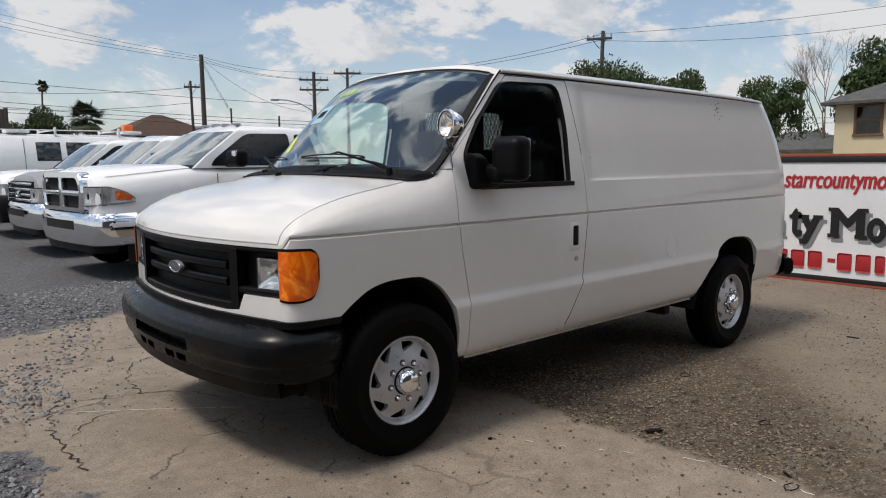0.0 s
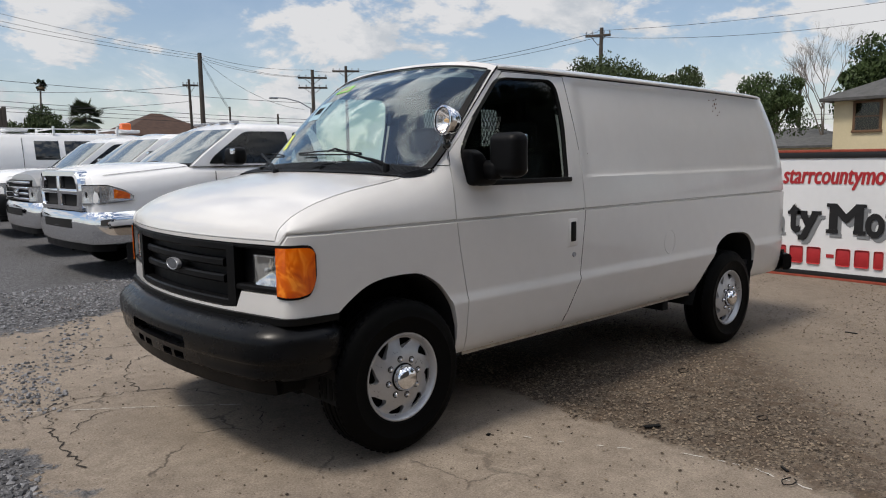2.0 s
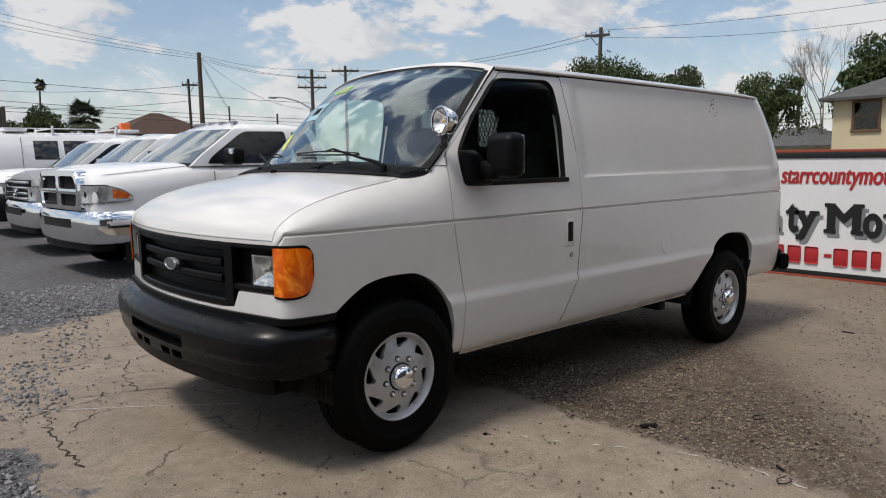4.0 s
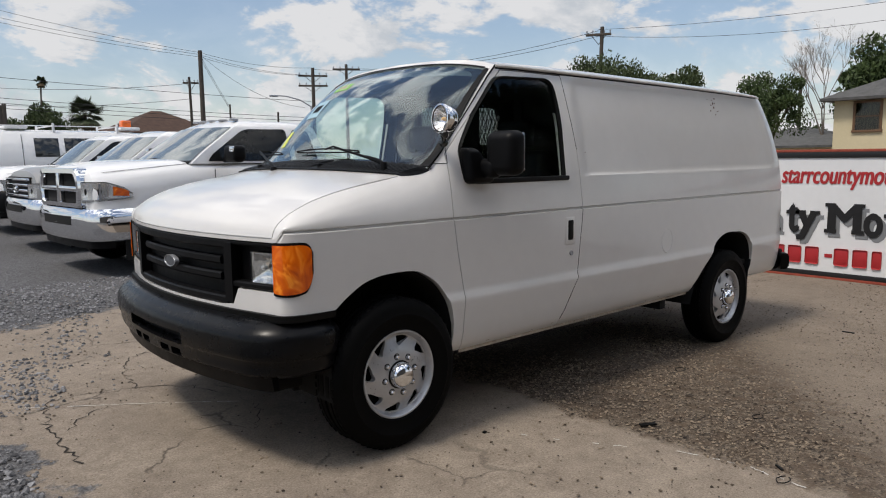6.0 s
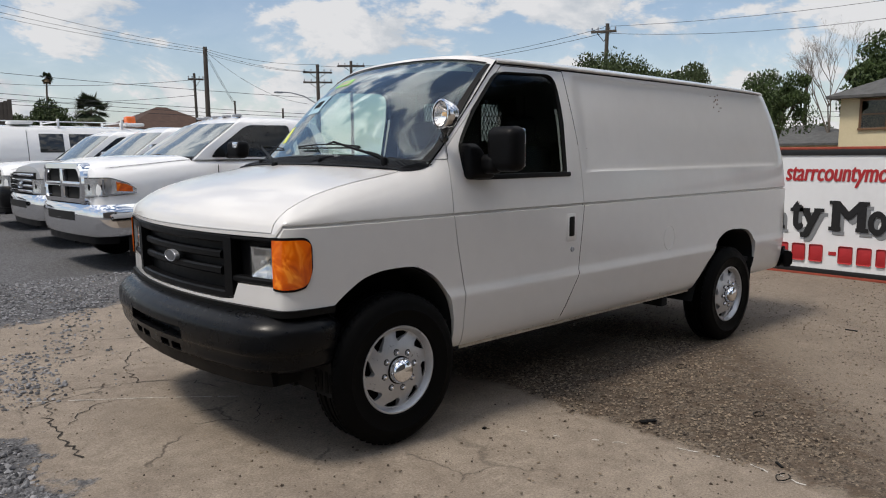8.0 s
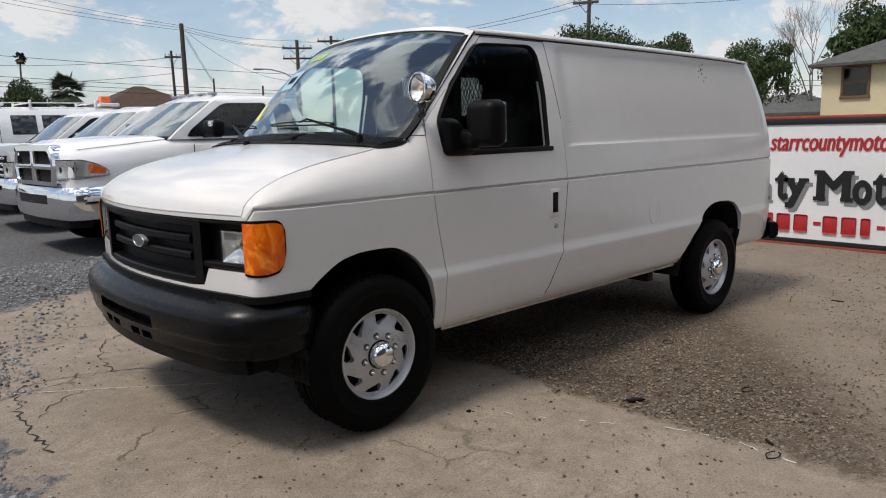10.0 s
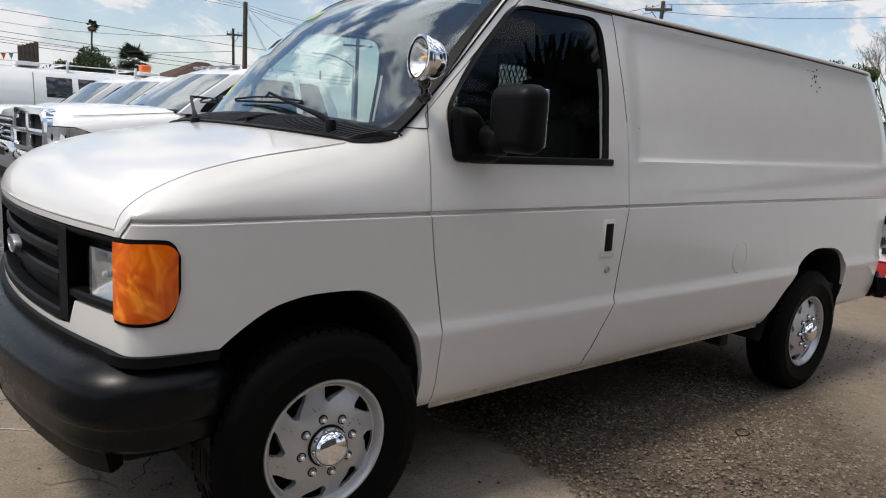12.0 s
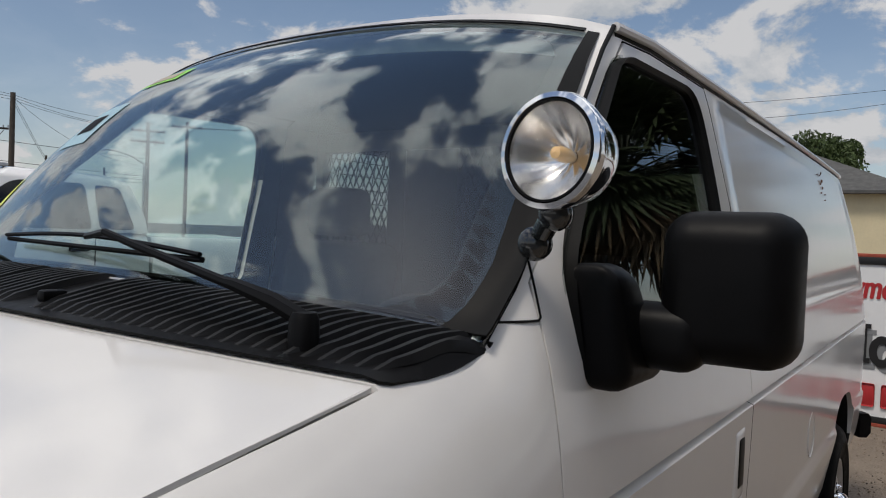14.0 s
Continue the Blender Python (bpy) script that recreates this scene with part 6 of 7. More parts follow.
        # shut lines
        for x in (1.72, 2.98):
            part("door_seam", boxed((x, s * W - 0.006, 0.55), (x + 0.008, s * W + 0.0025, hh - 0.02)), M_TRIM, t)
        part("door_grip", boxed((2.72, s * W - 0.02, hh - 0.14), (2.92, s * W + 0.02, hh - 0.10), 0.01), M_BLACK, t)
        for x in (1.0, 4.75):
            # flat dark plate on the flank paints the shade of an open arch
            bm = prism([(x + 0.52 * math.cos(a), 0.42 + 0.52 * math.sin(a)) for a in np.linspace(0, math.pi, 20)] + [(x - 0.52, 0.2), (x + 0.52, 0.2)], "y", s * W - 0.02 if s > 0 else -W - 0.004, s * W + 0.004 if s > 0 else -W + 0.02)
            part("arch_shade_plate", bm, M_DARK, t)
            far_wheel(x, s * (W - 0.14), 0.40, t, M_CHROME, s)
        # headlamp wrapped round the corner
        hp = [(0.085, 0.755), (0.11, 0.81), (0.15, 0.88), (0.22, 0.945), (0.34, 0.985), (0.50, 1.003), (0.60, 1.008)]
        def lamp_pt(u, v, o=0.0):
            a = u * (len(hp) - 1)
            i = min(len(hp) - 2, int(a))
            f = a - i
            x, y = [hp[i][k] * (1 - f) + hp[i + 1][k] * f for k in (0, 1)]
            lo, hi = hh - 0.385 + 0.06 * max(0.0, u - 0.4), hh - 0.165 - 0.44 * max(0.0, u - 0.6) ** 1.3
            return Vector((x - o * (1 - u), s * (y + o), lo + (hi - lo) * v))
        part("lamp_gasket", sheet(18, 8, lambda u, v: lamp_pt(u, -0.05 + 1.1 * v, 0.004), thick=0.012), M_TRIM, t)
        lamp = part("headlamp", sheet(18, 8, lambda u, v: lamp_pt(u, v, 0.012 - 0.010 * math.sin(math.pi * v) * math.sin(3 * math.pi * u) ** 2), thick=0.015), M_BOWL, t, "clear headlamp with a silvered bowl")
        part("lamp_rim", sheet(18, 2, lambda u, v: lamp_pt(u, -0.02 + 0.09 * v, 0.017), thick=0.004), M_GREY, lamp)
        part("lamp_divider", sheet(2, 6, lambda u, v: lamp_pt(0.50 + 0.03 * u, 0.03 + 0.9 * v, 0.017), thick=0.004), M_GREY, lamp)
        part("amber_reflector", sheet(6, 5, lambda u, v: lamp_pt(0.70 + 0.22 * u, 0.25 + 0.62 * v, 0.018), thick=0.006), M_AMBER, lamp)
        # bonnet seam
        wire("bonnet_seam", [(x, s * (w - 0.115), h + (tt - h) * 0.26 - 0.001) for (x, w, h, _), tt in zip(st0, tops)][2:], 0.0028, M_TRIM, t, 6)
        part("fog_lamp", boxed((0.10, s * 0.80 - 0.07, 0.66), (0.15, s * 0.80 + 0.07, 0.75), 0.02, 3), M_DARKGLASS, t)
    # windscreen
    def wp(u, v):
        y = (2 * v - 1) * ((W - 0.13) * (1 - u) + (W - 0.27) * u)
        c = 1 - (2 * v - 1) ** 2
        z = zb + 0.02 + (zt - 0.10 - zb - 0.02) * u
        w = float(np.interp(z, [r[4] for r in rows], [r[3] for r in rows]))
        xf = float(np.interp(z, [r[4] for r in rows], [r[0] for r in rows]))
        y = (2 * v - 1) * (w - 0.035)
        return Vector((xf - 0.16 * (1 - (y / w) ** 2) - 0.012, y, z + 0.006))
    part("windscreen", sheet(8, 14, wp, thick=0.006), M_WSGLASS, t, "windscreen reflecting the sky")
    part("cowl", sheet(3, 12, lambda u, v: wp(-0.10 + 0.12 * u, v) + Vector((0, 0, 0.006))), M_BLACK, t)
    # grille
    if grille_style == "cross":
        g = part("grille", boxed((0.12, -0.64, hh - 0.44), (0.17, 0.64, hh - 0.03), 0.02), M_DARK, t)
        bm = bmesh.new()
        pts = rounded([(-0.71, hh - 0.48), (0.71, hh - 0.48), (0.76, hh - 0.20), (0.68, hh + 0.02), (-0.68, hh + 0.02), (-0.76, hh - 0.20)], [0.05, 0.05, 0.16, 0.12, 0.12, 0.16], 5)
        inn = rounded([(-0.62, hh - 0.41), (0.62, hh - 0.41), (0.66, hh - 0.20), (0.59, hh - 0.055), (-0.59, hh - 0.055), (-0.66, hh - 0.20)], [0.04, 0.04, 0.12, 0.08, 0.08, 0.12], 5)
        n = len(pts)
        R = [[bm.verts.new((x, y, z)) for y, z in loop] for loop, x in ((pts, 0.19), (pts, 0.085), ([(y * 0.965, hh - 0.23 + (z - hh + 0.23) * 0.96) for y, z in pts], 0.055), ([(y * 1.03, hh - 0.23 + (z - hh + 0.23) * 1.04) for y, z in inn], 0.05), (inn, 0.075), (inn, 0.15))]
        for a, c in zip(R, R[1:] + R[:1]):
            for i in range(n):
                bm.faces.new((a[i], a[(i + 1) % n], c[(i + 1) % n], c[i]))
        part("grille_surround", bm, M_CHROME, g, "chrome grille surround")
        bm = boxed((0.045, -0.05, hh - 0.43), (0.13, 0.05, hh - 0.04), 0.025, 3)
        part("grille_upright", bm, M_CHROME, g)
        bm = boxed((0.05, -0.66, hh - 0.275), (0.13, 0.66, hh - 0.205), 0.025, 3)
        part("grille_crossbar", bm, M_CHROME, g)
    else:
        g = part("grille", boxed((0.11, -0.72, hh - 0.46), (0.17, 0.72, hh - 0.06), 0.02), M_DARK, t)
        bars = 5 if grille_style == "bars" else 3
        for i in range(bars):
            z = hh - 0.10 - i * 0.34 / (bars - 1)
            part("grille_bar", boxed((0.07, -0.70, z - 0.022), (0.13, 0.70, z + 0.022), 0.012), M_CHROME if chrome else M_GREY, g)
        part("emblem", boxed((0.05, -0.11, hh - 0.31), (0.08, 0.11, hh - 0.21), 0.03), M_CHROME, g)
    # bumper
    arc = [(0.36 - 0.24 * math.sin(a), 0.78 + 0.22 * math.cos(a)) for a in np.linspace(0.0, 1.35, 9)]
    path = [(0.60, -1.0)] + [(x, -y) for x, y in arc] + [(0.12 - 0.05 * (1 - (y / 0.8) ** 2), y) for y in np.linspace(-0.66, 0.66, 12)] + arc[::-1] + [(0.60, 1.0)]
    bm = sweep(path, [(0.03, 0.44), (0.0, 0.44), (-0.03, 0.46), (-0.052, 0.51), (-0.064, 0.58), (-0.070, 0.66), (-0.068, 0.74), (-0.055, 0.80), (-0.025, 0.845), (0.03, 0.855)])
    b = part("front_bumper", bm, M_CHROME if chrome else M_BUMPER, t, "chrome front bumper")
    part("bumper_intake", sweep([(0.09 - 0.05 * (1 - (y / 0.85) ** 2), y) for y in np.linspace(-0.50, 0.50, 8)], [(-0.04, 0.64), (0.03, 0.64), (0.03, 0.75), (-0.04, 0.75)]), M_DARK, b)
    part("bumper_valance", sweep(path[1:-1], [(0.03, 0.36), (0.0, 0.36), (-0.01, 0.455), (0.03, 0.455)]), M_BLACK, b)
    part("underside", boxed((0.4, -0.75, 0.36), (5.8, 0.75, 0.56)), M_DARK, t)
    if cablights:
        for y in (-0.55, -0.28, 0.0, 0.28, 0.55):
            part("cab_light", boxed((2.28 - 0.08 * (1 - y * y), y - 0.045, roof_h + 0.0), (2.40 - 0.08 * (1 - y * y), y + 0.045, roof_h + 0.034), 0.016, 3), M_AMBER if abs(y) > 9 else M_GREY, t)
    # wipers
    for y in (-0.35, 0.45):
        wire("wiper", [wp(0.0, 0.5 + y / 2) + Vector((0, 0, 0.02)), wp(0.06, 0.5 + y / 2 + 0.12) + Vector((0, 0, 0.02)), wp(0.05, 0.5 + y / 2 + 0.26) + Vector((0, 0, 0.015))], 0.008, M_TRIM, t)
    return t


pickup(pose(0.25, 7.4, 0.15, 0, 0, 3), "white heavy pickup with chrome crosshair grille and cab lights", 1.33, 1.98, "cross")
pickup(pose(0.40, 10.5, 0.15), "white pickup with chrome bar grille and silver bonnet", 1.25, 1.93, "bars", M_SHIELD, cablights=False)
pickup(pose(0.5, 13.6, 0.2), "white pickup with dark grille and orange indicators", 1.20, 1.90, "bars", None, chrome=False, cablights=False)
pickup(pose(-4.6, 20.2, 0.27, 0, 0, 0), "white pickup parked across the lot", 1.20, 1.90, "bars", None, chrome=False, cablights=False)


def panel_van(m):
    """A plain older van, tail towards -x, origin on the ground below its tail."""
    t = thing("panel_van", m, "white panel van with roof ladder rack and orange beacon", "van")
    bm = bmesh.new()
    rings = []
    for x, in_, top in ((0.0, 0.10, 2.0), (0.06, 0.03, 2.06), (0.2, 0.0, 2.09), (3.6, 0.0, 2.09), (4.1, 0.03, 2.04)):
        half = [(0.96 - in_, 0.50), (1.0 - in_, 0.62), (1.0 - in_, 1.20), (0.97 - in_, 1.5), (0.86 - in_, top - 0.13), (0.80 - in_, top - 0.06), (0.5, top - 0.01), (0.0, top)]
        rings.append([bm.verts.new((x, y, z)) for y, z in half + [(-y, z) for y, z in half[-2::-1]]])
    n = len(rings[0])
    for a, c in zip(rings, rings[1:]):
        for k in range(n):
            bm.faces.new((a[k], c[k], c[(k + 1) % n], a[(k + 1) % n]))
    bm.faces.new(rings[0])
    bm.faces.new(rings[-1][::-1])
    part("body", bm, M_PAINT2, t)
    part("bonnet", boxed((4.1, -0.95, 0.55), (5.4, 0.95, 1.25), 0.12, 3), M_PAINT2, t)
    for x0, x1 in ((1.45, 2.0), (2.12, 2.75)):
        bm = boxed((x0, -0.995, 1.42), (x1, -0.92, 1.88), 0.02)
        for v in bm.verts:
            v.co.y += 0.23 * (v.co.z - 1.42)
        part("side_window", bm, M_DARKGLASS, t)
    for s in (-1, 1):
        part("tail_lamp", boxed((-0.02, s * 0.90 - 0.07, 0.98), (0.06, s * 0.90 + 0.07, 1.30), 0.015), M_RED, t, "red tail lamp")
        part("rear_window", boxed((0.0, s * 0.42 - 0.28, 1.45), (0.07, s * 0.42 + 0.28, 1.85), 0.02), M_TINT, t)
        for x in (1.0, 4.4):
            far_wheel(x, s * 0.88, 0.37, t, M_RIM, s)
    part("rear_bumper", boxed((-0.18, -0.95, 0.50), (0.04, 0.95, 0.66), 0.03), M_BLACK, t)
    for x in (0.4, 1.9, 3.4):
        part("rack_bar", boxed((x, -0.80, 2.16), (x + 0.05, 0.80, 2.19), 0.01), M_WHITE, t)
        for s in (-1, 1):
            part("rack_foot", boxed((x, s * 0.80 - 0.03, 2.02), (x + 0.05, s * 0.80 + 0.03, 2.24), 0.008), M_WHITE, t)
    wire("rack_rail", [(0.3, -0.78, 2.17), (3.6, -0.78, 2.17)], 0.014, M_WHITE, t)
    wire("door_seam", [(1.2, -1.003, 0.6), (1.2, -1.003, 1.2), (1.2, -0.97, 1.5), (1.2, -0.865, 1.95)], 0.006, M_TRIM, t)
    for x in (3.55, 0.9):
        part("beacon_base", boxed((x, -0.7, 2.10), (x + 0.5, -0.2, 2.18), 0.03), M_WHITE, t)
    part("beacon", boxed((3.62, -0.6, 2.18), (3.86, -0.36, 2.36), 0.03, 3), M_ORANGE, t, "orange roof beacon")
    part("underside", boxed((0.2, -0.8, 0.35), (5.2, 0.8, 0.55)), M_DARK, t)
    return t


panel_van(pose(0.75, 17.6, 0.27))


# ---- houses, poles, trees ----
def foliage(bm, c, rad, n, size, rng, squash=0.8, bias=0.0):
    """Leaf clumps: small crossed blades spread in a lumpy crown."""
    lumps = [(Vector((rng.uniform(-1, 1), rng.uniform(-1, 1), rng.uniform(-1, 1) * squash)) * rad * 0.66, rng.uniform(0.16, 0.42) * rad) for _ in range(30)]
    for _ in range(n):
        lc, lr = rng.choice(lumps)
        d = Vector((rng.gauss(0, 1), rng.gauss(0, 1), rng.gauss(0, 1))).normalized() * lr * rng.random() ** 0.4
        p = Vector(c) + lc + d
        q = Euler((rng.uniform(0, 6.3), rng.uniform(0, 6.3), rng.uniform(0, 6.3))).to_matrix()
        s = size * rng.uniform(0.6, 1.4)
        a, b = q @ Vector((s, 0, 0)), q @ Vector((0, s * 0.42, 0))
        v = [bm.verts.new(p - a), bm.verts.new(p + b), bm.verts.new(p + a), bm.verts.new(p - b)]
        bm.faces.new(v)


def limbs(bm, base, height, r, rng, spread=0.5, levels=3, twig=0.02):
    """A forked trunk; returns the tips."""
    tips = []

    def grow(p, d, length, rad, level):
        q = p + d * length
        tube(bm, p, q, rad, rad * 0.62, 7, caps=False)
        if level == 0:
            tips.append(q)
            return
        for _ in range(rng.choice((2, 3, 3))):
            nd = (d + Vector((rng.uniform(-1, 1), rng.uniform(-1, 1), rng.uniform(-0.25, 0.7))) * spread).normalized()
            grow(q, nd, length * rng.uniform(0.6, 0.85), rad * 0.6, level - 1)
    grow(Vector(base), Vector((rng.uniform(-0.1, 0.1), rng.uniform(-0.1, 0.1), 1)).normalized(), height, r, levels)
    return tips


def tree(x, y, z, h, rad, leaf, label, seed, n=2600, size=0.16, squash=0.8):
    rng = random.Random(seed)
    t = thing("tree", Matrix.Translation((x, y, z)), label, "tree", "trees behind the lot")
    bm = bmesh.new()
    tips = limbs(bm, (0, 0, 0), (h - rad) * 0.42, 0.03 * h ** 0.9, rng, 0.55, 3)
    part("trunk", bm, M_BARK, t)
    bm = bmesh.new()
    foliage(bm, (0, 0, h - rad * squash), rad, n, size, rng, squash)
    for p in tips:
        if h * 0.3 < p.z < h * 0.85:
            foliage(bm, p, rad * 0.22, n // 60, size, rng)
    tagged(part("crown", bm, leaf, t, smooth=0), kind="stuff")
    return t


def fan_palm(x, y, z, h, label, seed, fr=0.9, n=34, tr=0.2, lw=0.018):
    rng = random.Random(seed)
    t = thing("palm_tree", Matrix.Translation((x, y, z)), label, "palm")
    wire("trunk", [(0.10 * math.sin(i * 0.9) * i / 8, 0.05 * math.sin(i * 1.3), h * i / 8) for i in range(9)], [tr * (1 - 0.4 * i / 8) for i in range(9)], M_BARK, t, 10)
    top = Vector((0.10 * math.sin(7.2), 0.05 * math.sin(10.4), h))
    for k in range(n):
        az, el = rng.uniform(0, 6.283), math.radians(rng.uniform(-60, 75))
        d = Vector((math.cos(az) * math.cos(el), math.sin(az) * math.cos(el), math.sin(el)))
        L = fr * rng.uniform(0.8, 1.15)
        bm = bmesh.new()
        side = d.cross(Vector((0, 0, 1))).normalized()
        up = side.cross(d).normalized()
        base = top + d * L * 0.45
        tube(bm, top, base, 0.018, 0.012, 5)
        for i in range(-9, 10):
            a = math.radians(i * 8.5)
            e = d * math.cos(a) + side * math.sin(a)
            tip = base + e * L * 0.75 * (1 - 0.25 * abs(i) / 9) + Vector((0, 0, -0.16 * L * (1 + abs(i) / 9)))
            w = up.cross(e) * lw
            mid = base.lerp(tip, 0.55) + Vector((0, 0, 0.05 * L))
            v = [bm.verts.new(base), bm.verts.new(mid + w), bm.verts.new(tip), bm.verts.new(mid - w)]
            bm.faces.new(v)
        part("frond", bm, M_PALM if el > -0.55 else M_THATCH, t, smooth=0)
    return t


def utility_pole(x, y, h, arms, label="weathered timber utility pole with crossarms", z=0.0, lean=(0, 0), arm_dir=0.0, r=0.14, lamp=False):
    t = thing("utility_pole", Matrix.Translation((x, y, z)) @ Matrix.Rotation(radians(arm_dir), 4, "Z") , label, "utility pole", "utility poles")
    bm = tube(bmesh.new(), (0, 0, 0), (lean[0], lean[1], h), r, r * 0.75, 12)
    part("pole", bm, M_POLE, t)
    for az, half in arms:
        part("crossarm", boxed((-0.06, -half, az - 0.07), (0.06, half, az + 0.07), 0.01), M_POLE, t)
        for k in (-0.92, -0.45, 0.45, 0.92):
            part("insulator", lathe(bmesh.new(), [(0.0, 0.20), (0.04, 0.18), (0.055, 0.10), (0.03, 0.08), (0.03, 0.0)], Matrix.Translation((0, k * half, az + 0.06)), 10), M_GREY, t)
        for s in (-1, 1):
            bm = tube(bmesh.new(), (0.05, 0, az - 0.55), (0.05, s * half * 0.55, az - 0.05), 0.02, seg=6)
            part("brace", bm, M_POLE, t)
    return t


def span(a, b, sag, r=0.018, n=14):
    r *= 0.72
    a, b = Vector(a), Vector(b)
    pts = [a.lerp(b, i / n) - Vector((0, 0, 4 * sag * (i / n) * (1 - i / n))) for i in range(n + 1)]
    ob = wire("power_line", pts, r, M_WIRE, None, 5)
    return tagged(ob, "thin black overhead power line", "cable", "overhead lines")


def house(m, lx, ly, h, eave, ridge, wall_mat, roof_mat, label, windows=(), base=0.0):
    """A plain hipped house: lx along x, ly along y, from its corner."""
    t = thing("house", m, label, "house")
    part("wall", boxed((0, 0, base), (lx, ly, h), 0.0), wall_mat, t)
    bm = bmesh.new()
    e = eave
    inset = min(lx, ly) / 2
    lo = [(-e, -e, h), (lx + e, -e, h), (lx + e, ly + e, h), (-e, ly + e, h)]
    hi = [(inset, inset, ridge), (lx - inset, ly - inset, ridge)] if lx >= ly else [(inset, inset, ridge), (inset, ly - inset, ridge)]
    L = [bm.verts.new(p) for p in lo]
    H = [bm.verts.new(p) for p in hi]
    B = [bm.verts.new((x, y, z - 0.14)) for x, y, z in lo]
    if lx >= ly:
        bm.faces.new((L[0], L[1], H[1], H[0]))
        bm.faces.new((L[1], L[2], H[1]))
        bm.faces.new((L[2], L[3], H[0], H[1]))
        bm.faces.new((L[3], L[0], H[0]))
    else:
        bm.faces.new((L[0], L[1], H[0]))
        bm.faces.new((L[1], L[2], H[1], H[0]))
        bm.faces.new((L[2], L[3], H[1]))
        bm.faces.new((L[3], L[0], H[0], H[1]))
    for i in range(4):
        bm.faces.new((L[i], B[i], B[(i + 1) % 4], L[(i + 1) % 4]))
    bm.faces.new(B)
    part("roof", bm, roof_mat, t, smooth=0)
    for face, a, z0, w, hh in windows:
        if face == "x":
            lo_, hi_ = (-0.05, a, z0), (0.02, a + w, z0 + hh)
            fr = [((-0.08, a - 0.12, z0 + hh), (0.02, a + w + 0.12, z0 + hh + 0.12)), ((-0.10, a - 0.16, z0 - 0.12), (0.02, a + w + 0.16, z0)), ((-0.08, a - 0.12, z0), (0.02, a, z0 + hh)), ((-0.08, a + w, z0), (0.02, a + w + 0.12, z0 + hh)), ((-0.07, a, z0 + hh * 0.48), (0.0, a + w, z0 + hh * 0.53))]
        win = new("window")
        win.parent = t
        part("pane", boxed(lo_, hi_), M_TINT, win)
        part("curtain", boxed((0.0, a, z0), (0.03, a + w, z0 + hh)), M_CABIN, win)
        for p, q in fr:
            part("window_frame", boxed(p, q, 0.01), M_BROWN, win)
    return t


def bearing(az, d, rise_=0.0):
    """A place d metres off in the direction az (degrees from +x) as seen from the open ground before the van."""
    return Vector((-2.2 + d * math.cos(radians(az)), -2.81 + d * math.sin(radians(az)), 1.6 + rise_ * d))


# cream house behind the board
house(pose(38.5, 1.5, 0, 0, 0, 0), 12, 10.3, 4.4, 0.55, 6.9, M_STUCCO, M_ROOFG, "cream stucco two-storey house with grey hipped roof", (("x", 8.15, 2.75, 1.1, 1.35),))
# grey roof behind the van's tail
house(pose(46, 13.2, 0), 9, 10, 2.1, 0.5, 3.4, M_STUCCO, M_ROOFG, "low house with a grey shingle roof")
# brown roof behind the row
house(pose(26.4, 81.4, 0), 10.4, 9.2, 4.75, 1.0, 7.5, M_STUCCO, M_ROOFB, "low house with a brown hipped roof")

# trees
p = bearing(23.8, 42)
tree(p.x, p.y, 0, 6.1, 2.0, M_LEAF2, "small dark leafy tree behind the board", 3, 11000, 0.085, 0.95)
p = bearing(34.9, 36)
tree(p.x, p.y, 0, 6.25, 2.4, M_LEAF, "wind-blown feathery green tree", 5, 11000, 0.08, 0.55)
p = bearing(31.3, 36)
tree(p.x, p.y, 0, 5.6, 2.2, M_LEAF, "wind-blown feathery green tree", 6, 10000, 0.08, 0.5)
p = bearing(16.5, 58)
tree(p.x, p.y, 0, 9.3, 4.0, M_LEAF2, "large dense green tree behind the house", 7, 22000, 0.17, 0.75)
p = bearing(10.0, 66)
tree(p.x, p.y, 0, 10.6, 4.2, M_LEAF2, "large dense green tree behind the house", 8, 22000, 0.17, 0.75)
p = bearing(76.6, 120)
tree(p.x, p.y, 0, 9.6, 5.6, M_LEAF, "round green street tree", 9, 14000, 0.26, 0.72)
p = bearing(21.3, 62)
tree(p.x, p.y, 0, 3.9, 1.9, M_LEAF, "low green hedge tree", 11, 4000, 0.12, 0.8)
for az, d, h, sd_ in ((87.5, 60, 4.2, 12), (89.5, 66, 4.6, 13), (79.2, 62, 4.0, 14), (92, 60, 4.4, 15)):
    p = bearing(az, d)
    tree(p.x, p.y, 0, h, 2.0, M_LEAF2, "distant green tree beyond the road", sd_, 7000, 0.14, 0.7)
# a bare tree
rng = random.Random(21)
p = bearing(20.2, 54)
t = thing("bare_tree", Matrix.Translation((p.x, p.y, 0)), "leafless tree with thin pale twigs", "tree")
bm = bmesh.new()
limbs(bm, (0, 0, 0), 2.5, 0.10, rng, 0.5, 7)
tagged(part("crown", bm, M_TWIG, t), kind="stuff")
# palms
p = bearing(73.83, 130)
fan_palm(p.x, p.y, 0, 9.0, "short fan palm with a full green crown", 31, 3.0, 48, 0.4, 0.12)
p = bearing(76.44, 130)
fan_palm(p.x, p.y, 0, 13.9, "tall thin fan palm with a small ragged crown", 32, 0.85, 40, 0.2, 0.08)
fan_palm(9.5, -2.7, 0, 4.0, "fan palm with long hanging fronds", 33, 1.9, 130, 0.2, 0.05)
fan_palm(9.6, -7.3, 0, 4.4, "fan palm with long hanging fronds", 34, 2.3, 110, 0.2, 0.05)

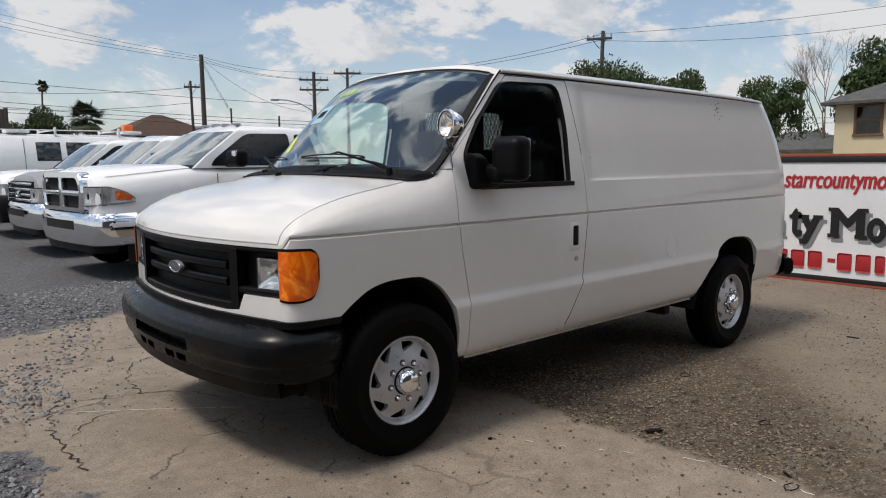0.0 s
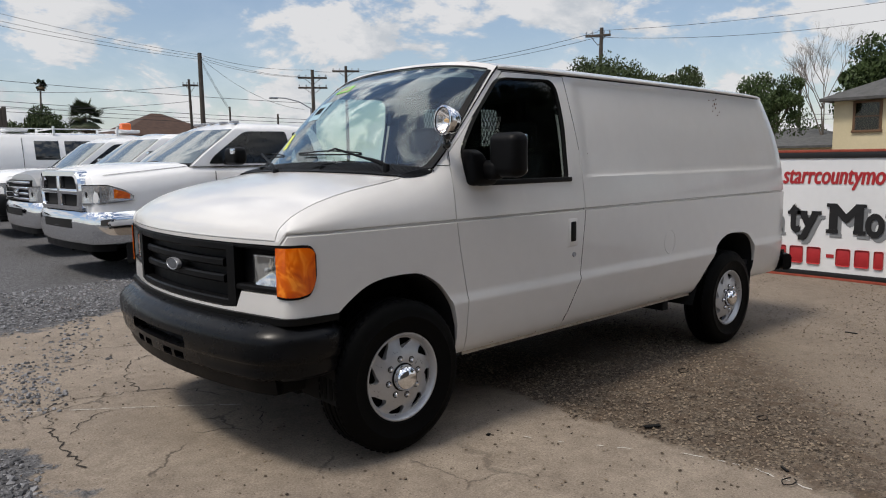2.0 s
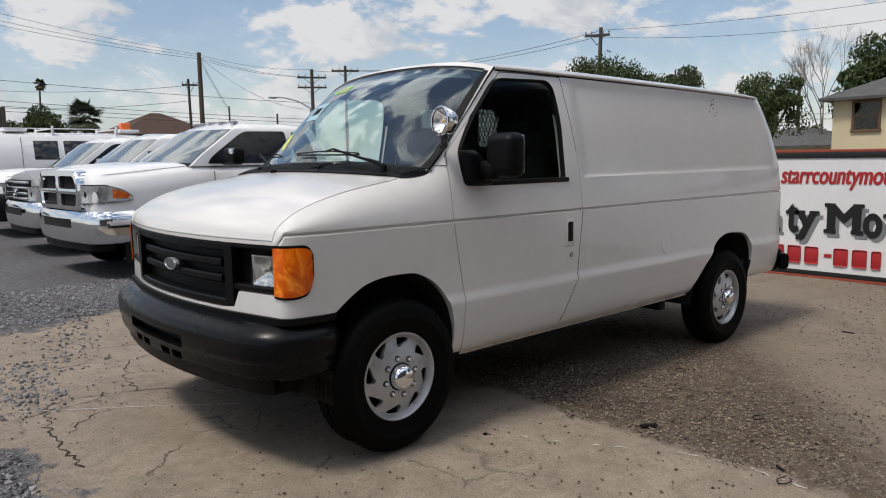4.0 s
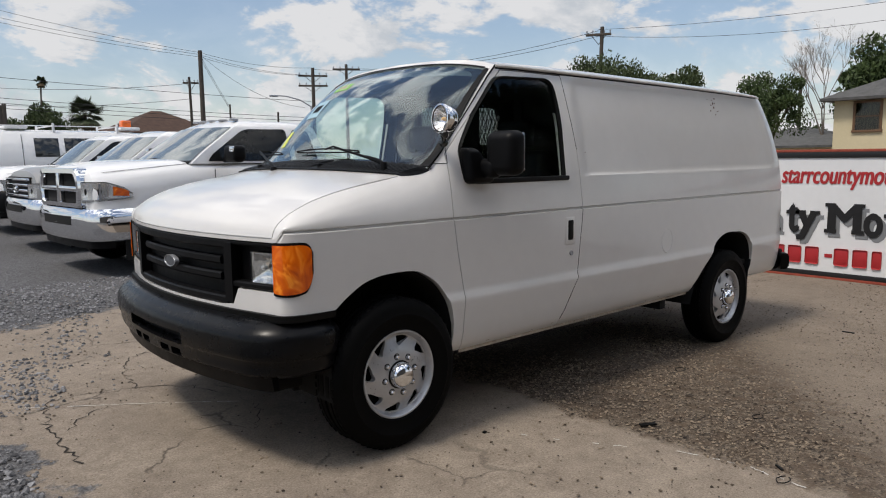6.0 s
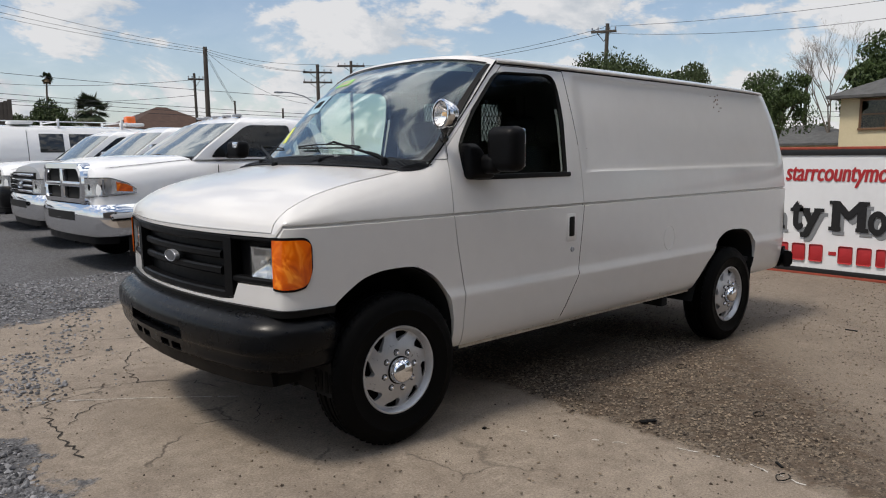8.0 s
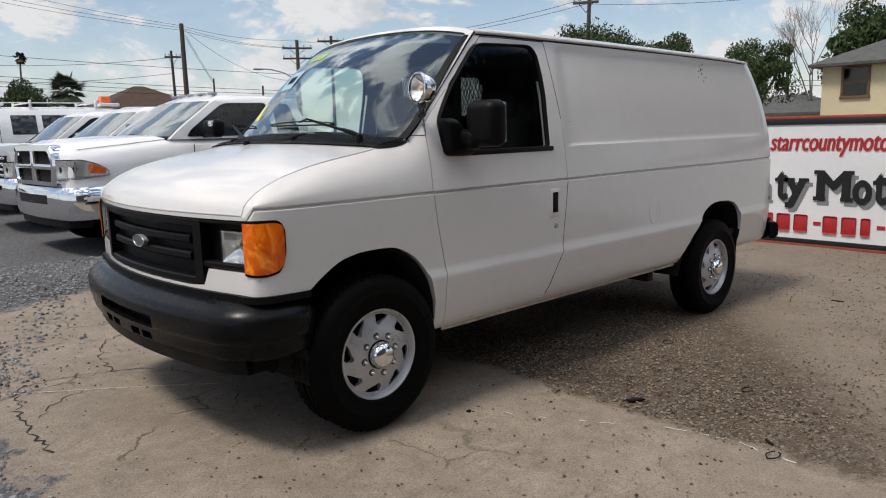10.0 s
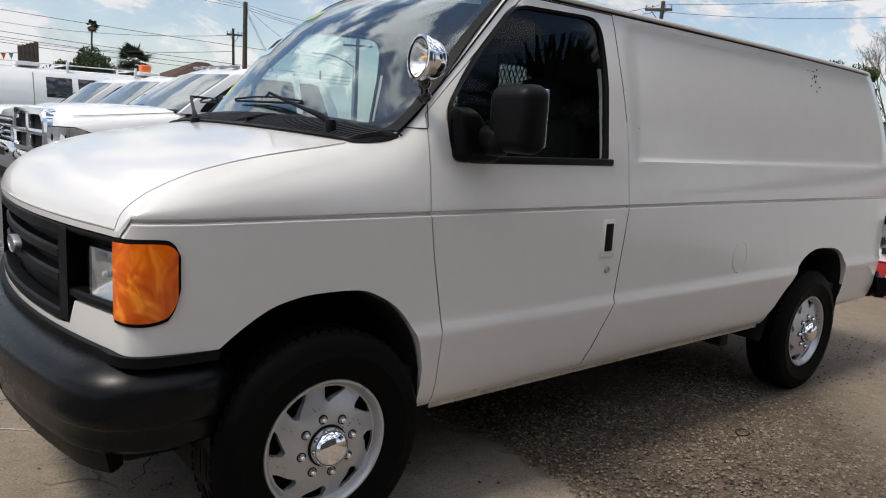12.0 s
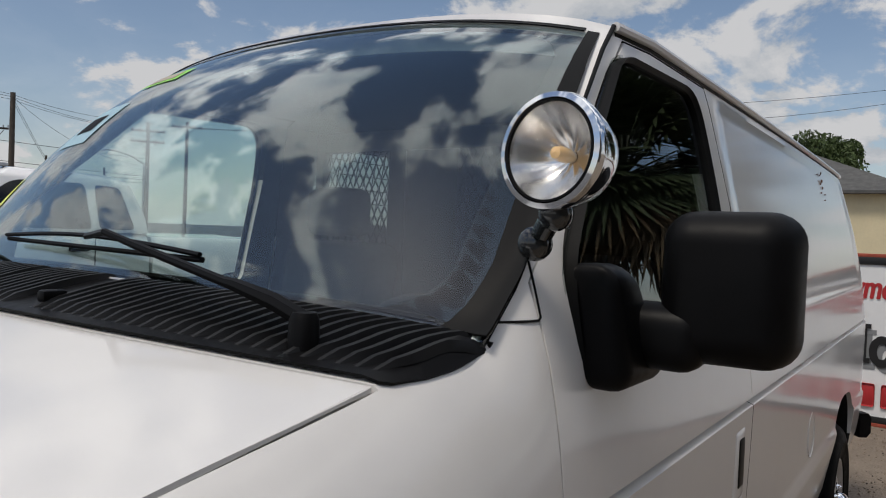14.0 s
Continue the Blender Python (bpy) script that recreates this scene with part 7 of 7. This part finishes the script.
# poles
def pole_at(az, d, top, arms, **k):
    p = bearing(az, d)
    z = 1.6 + top * d
    return utility_pole(p.x, p.y, z, [(1.6 + a * d, h) for a, h in arms], **k)


pole_at(65.95, 60, 0.139, [], label="plain weathered timber pole with guy wires", r=0.21)
pole_at(66.7, 62, 0.105, [(0.098, 0.6)], arm_dir=66, r=0.13, lean=(-0.35, 0.1))
pole_at(57.8, 60, 0.120, [(0.1095, 1.15), (0.0965, 1.15)], arm_dir=58, r=0.17)
pole_at(55.25, 66, 0.125, [(0.1185, 1.2)], arm_dir=55, r=0.16)
pole_at(64.0, 62, 0.0715, [], label="short thin timber service pole", r=0.09)
pole_at(60.5, 62, 0.062, [], label="short dark metal vent pipe", r=0.10)
pole_at(35.95, 44, 0.168, [(0.158, 0.72)], arm_dir=30, r=0.14, lean=(0.05, -0.2))
pole_at(21.9, 60, 0.082, [], label="leaning dark timber pole", r=0.14)
pole_at(84.3, 91, 0.1064, [(0.092, 1.7), (0.0723, 1.2)], arm_dir=84, r=0.24)
pole_at(83.95, 111, 0.0751, [(0.069, 1.5), (0.058, 1.2)], arm_dir=84, r=0.24)
# street lamp
p = bearing(58.0, 55)
t = thing("street_lamp", Matrix.Translation((p.x, p.y, 0)), "grey street lamp on a curved arm", "street lamp")
wire("arm", [(0, 0, 5.4), (-0.7, 0.45, 5.9), (-1.5, 0.95, 6.15), (-2.1, 1.35, 6.2)], 0.05, M_GREY, t)
part("lantern", boxed((-2.6, 1.2, 6.10), (-2.0, 1.5, 6.22), 0.04), M_GREY, t)
part("post", tube(bmesh.new(), (0, 0, 0), (0, 0, 5.45), 0.09, 0.06), M_GREY, t)
# stockade of posts on the far side of the lot
for i in range(5):
    p = bearing(79.72 - 0.235 * i, 34.8)
    ob = part("fence_post", boxed((-0.075, -0.05, 0), (0.075, 0.05, 3.53 + 0.05 * i), 0.01), M_POLE)
    ob.matrix_world = Matrix.Translation((p.x, p.y, 0.2))
    tagged(ob, "tall weathered timber post of a stockade", "post", "stockade posts")
# strings of pennants
a, b = bearing(88.5, 34, 0.050), bearing(79.8, 34.8, 0.053)
t = thing("pennant_string", Matrix(), "faded string of small pennants", "bunting")
pts = [a.lerp(b, i / 20) - Vector((0, 0, 0.5 * (i / 20) * (1 - i / 20))) for i in range(21)]
wire("cord", pts, 0.012, M_WIRE, t, 4)
for i in range(1, 20):
    q = pts[i]
    bm = bmesh.new()
    v = [bm.verts.new(q + Vector((-0.09, 0, 0))), bm.verts.new(q + Vector((0.09, 0, 0))), bm.verts.new(q + Vector((0.02, 0.05, -0.25)))]
    bm.faces.new(v)
    part("pennant", bm, (M_WHITE, M_THATCH, M_ORANGE, M_STICKB)[i % 4], t, smooth=0)

# overhead lines
for s0, s1, s2 in ((0.178, 0.1365, 0.120), (0.168, 0.134, 0.1105), (0.162, 0.131, 0.110)):
    span(bearing(82, 58, s0 + 0.008), bearing(65.95, 60, s1), 0.25)
    span(bearing(65.95, 60, s1), bearing(57.8, 60, s2), 0.35)
for s0, s1 in ((0.1095, 0.088), (0.086, 0.0665), (0.0795, 0.062), (0.073, 0.058)):
    span(bearing(90, 62, s0), bearing(58, 62, s1 - 0.012), 0.25, 0.025)
span(bearing(65.95, 60, 0.134), bearing(58.5, 62, 0.068), 0.8)
for dz in (0.0, 0.012):
    span(bearing(65.95, 60, 0.134 - dz / 3), bearing(64.0, 62, 0.068 - dz / 4), 0.12)
span(bearing(57.8, 60, 0.118), bearing(35.95, 44, 0.163), 0.8, 0.02)
span(bearing(55.25, 66, 0.12), bearing(35.95, 44, 0.156), 0.7, 0.02)
span(bearing(35.95, 44, 0.1645), bearing(5, 44, 0.185), 0.5, 0.016)
span(bearing(35.95, 44, 0.156), bearing(5, 44, 0.172), 0.9, 0.016)
for s0, s1 in ((0.055, 0.049), (0.047, 0.046)):
    span(bearing(26, 62, s0), bearing(12, 40, s1), 0.3, 0.02)
for s0 in (0.0925, 0.073):
    span(bearing(97, 91, s0 + 0.006), bearing(84.3, 91, s0), 0.6, 0.03)
    span(bearing(84.3, 91, s0), bearing(66.7, 62, s0 + 0.005), 0.8, 0.025)
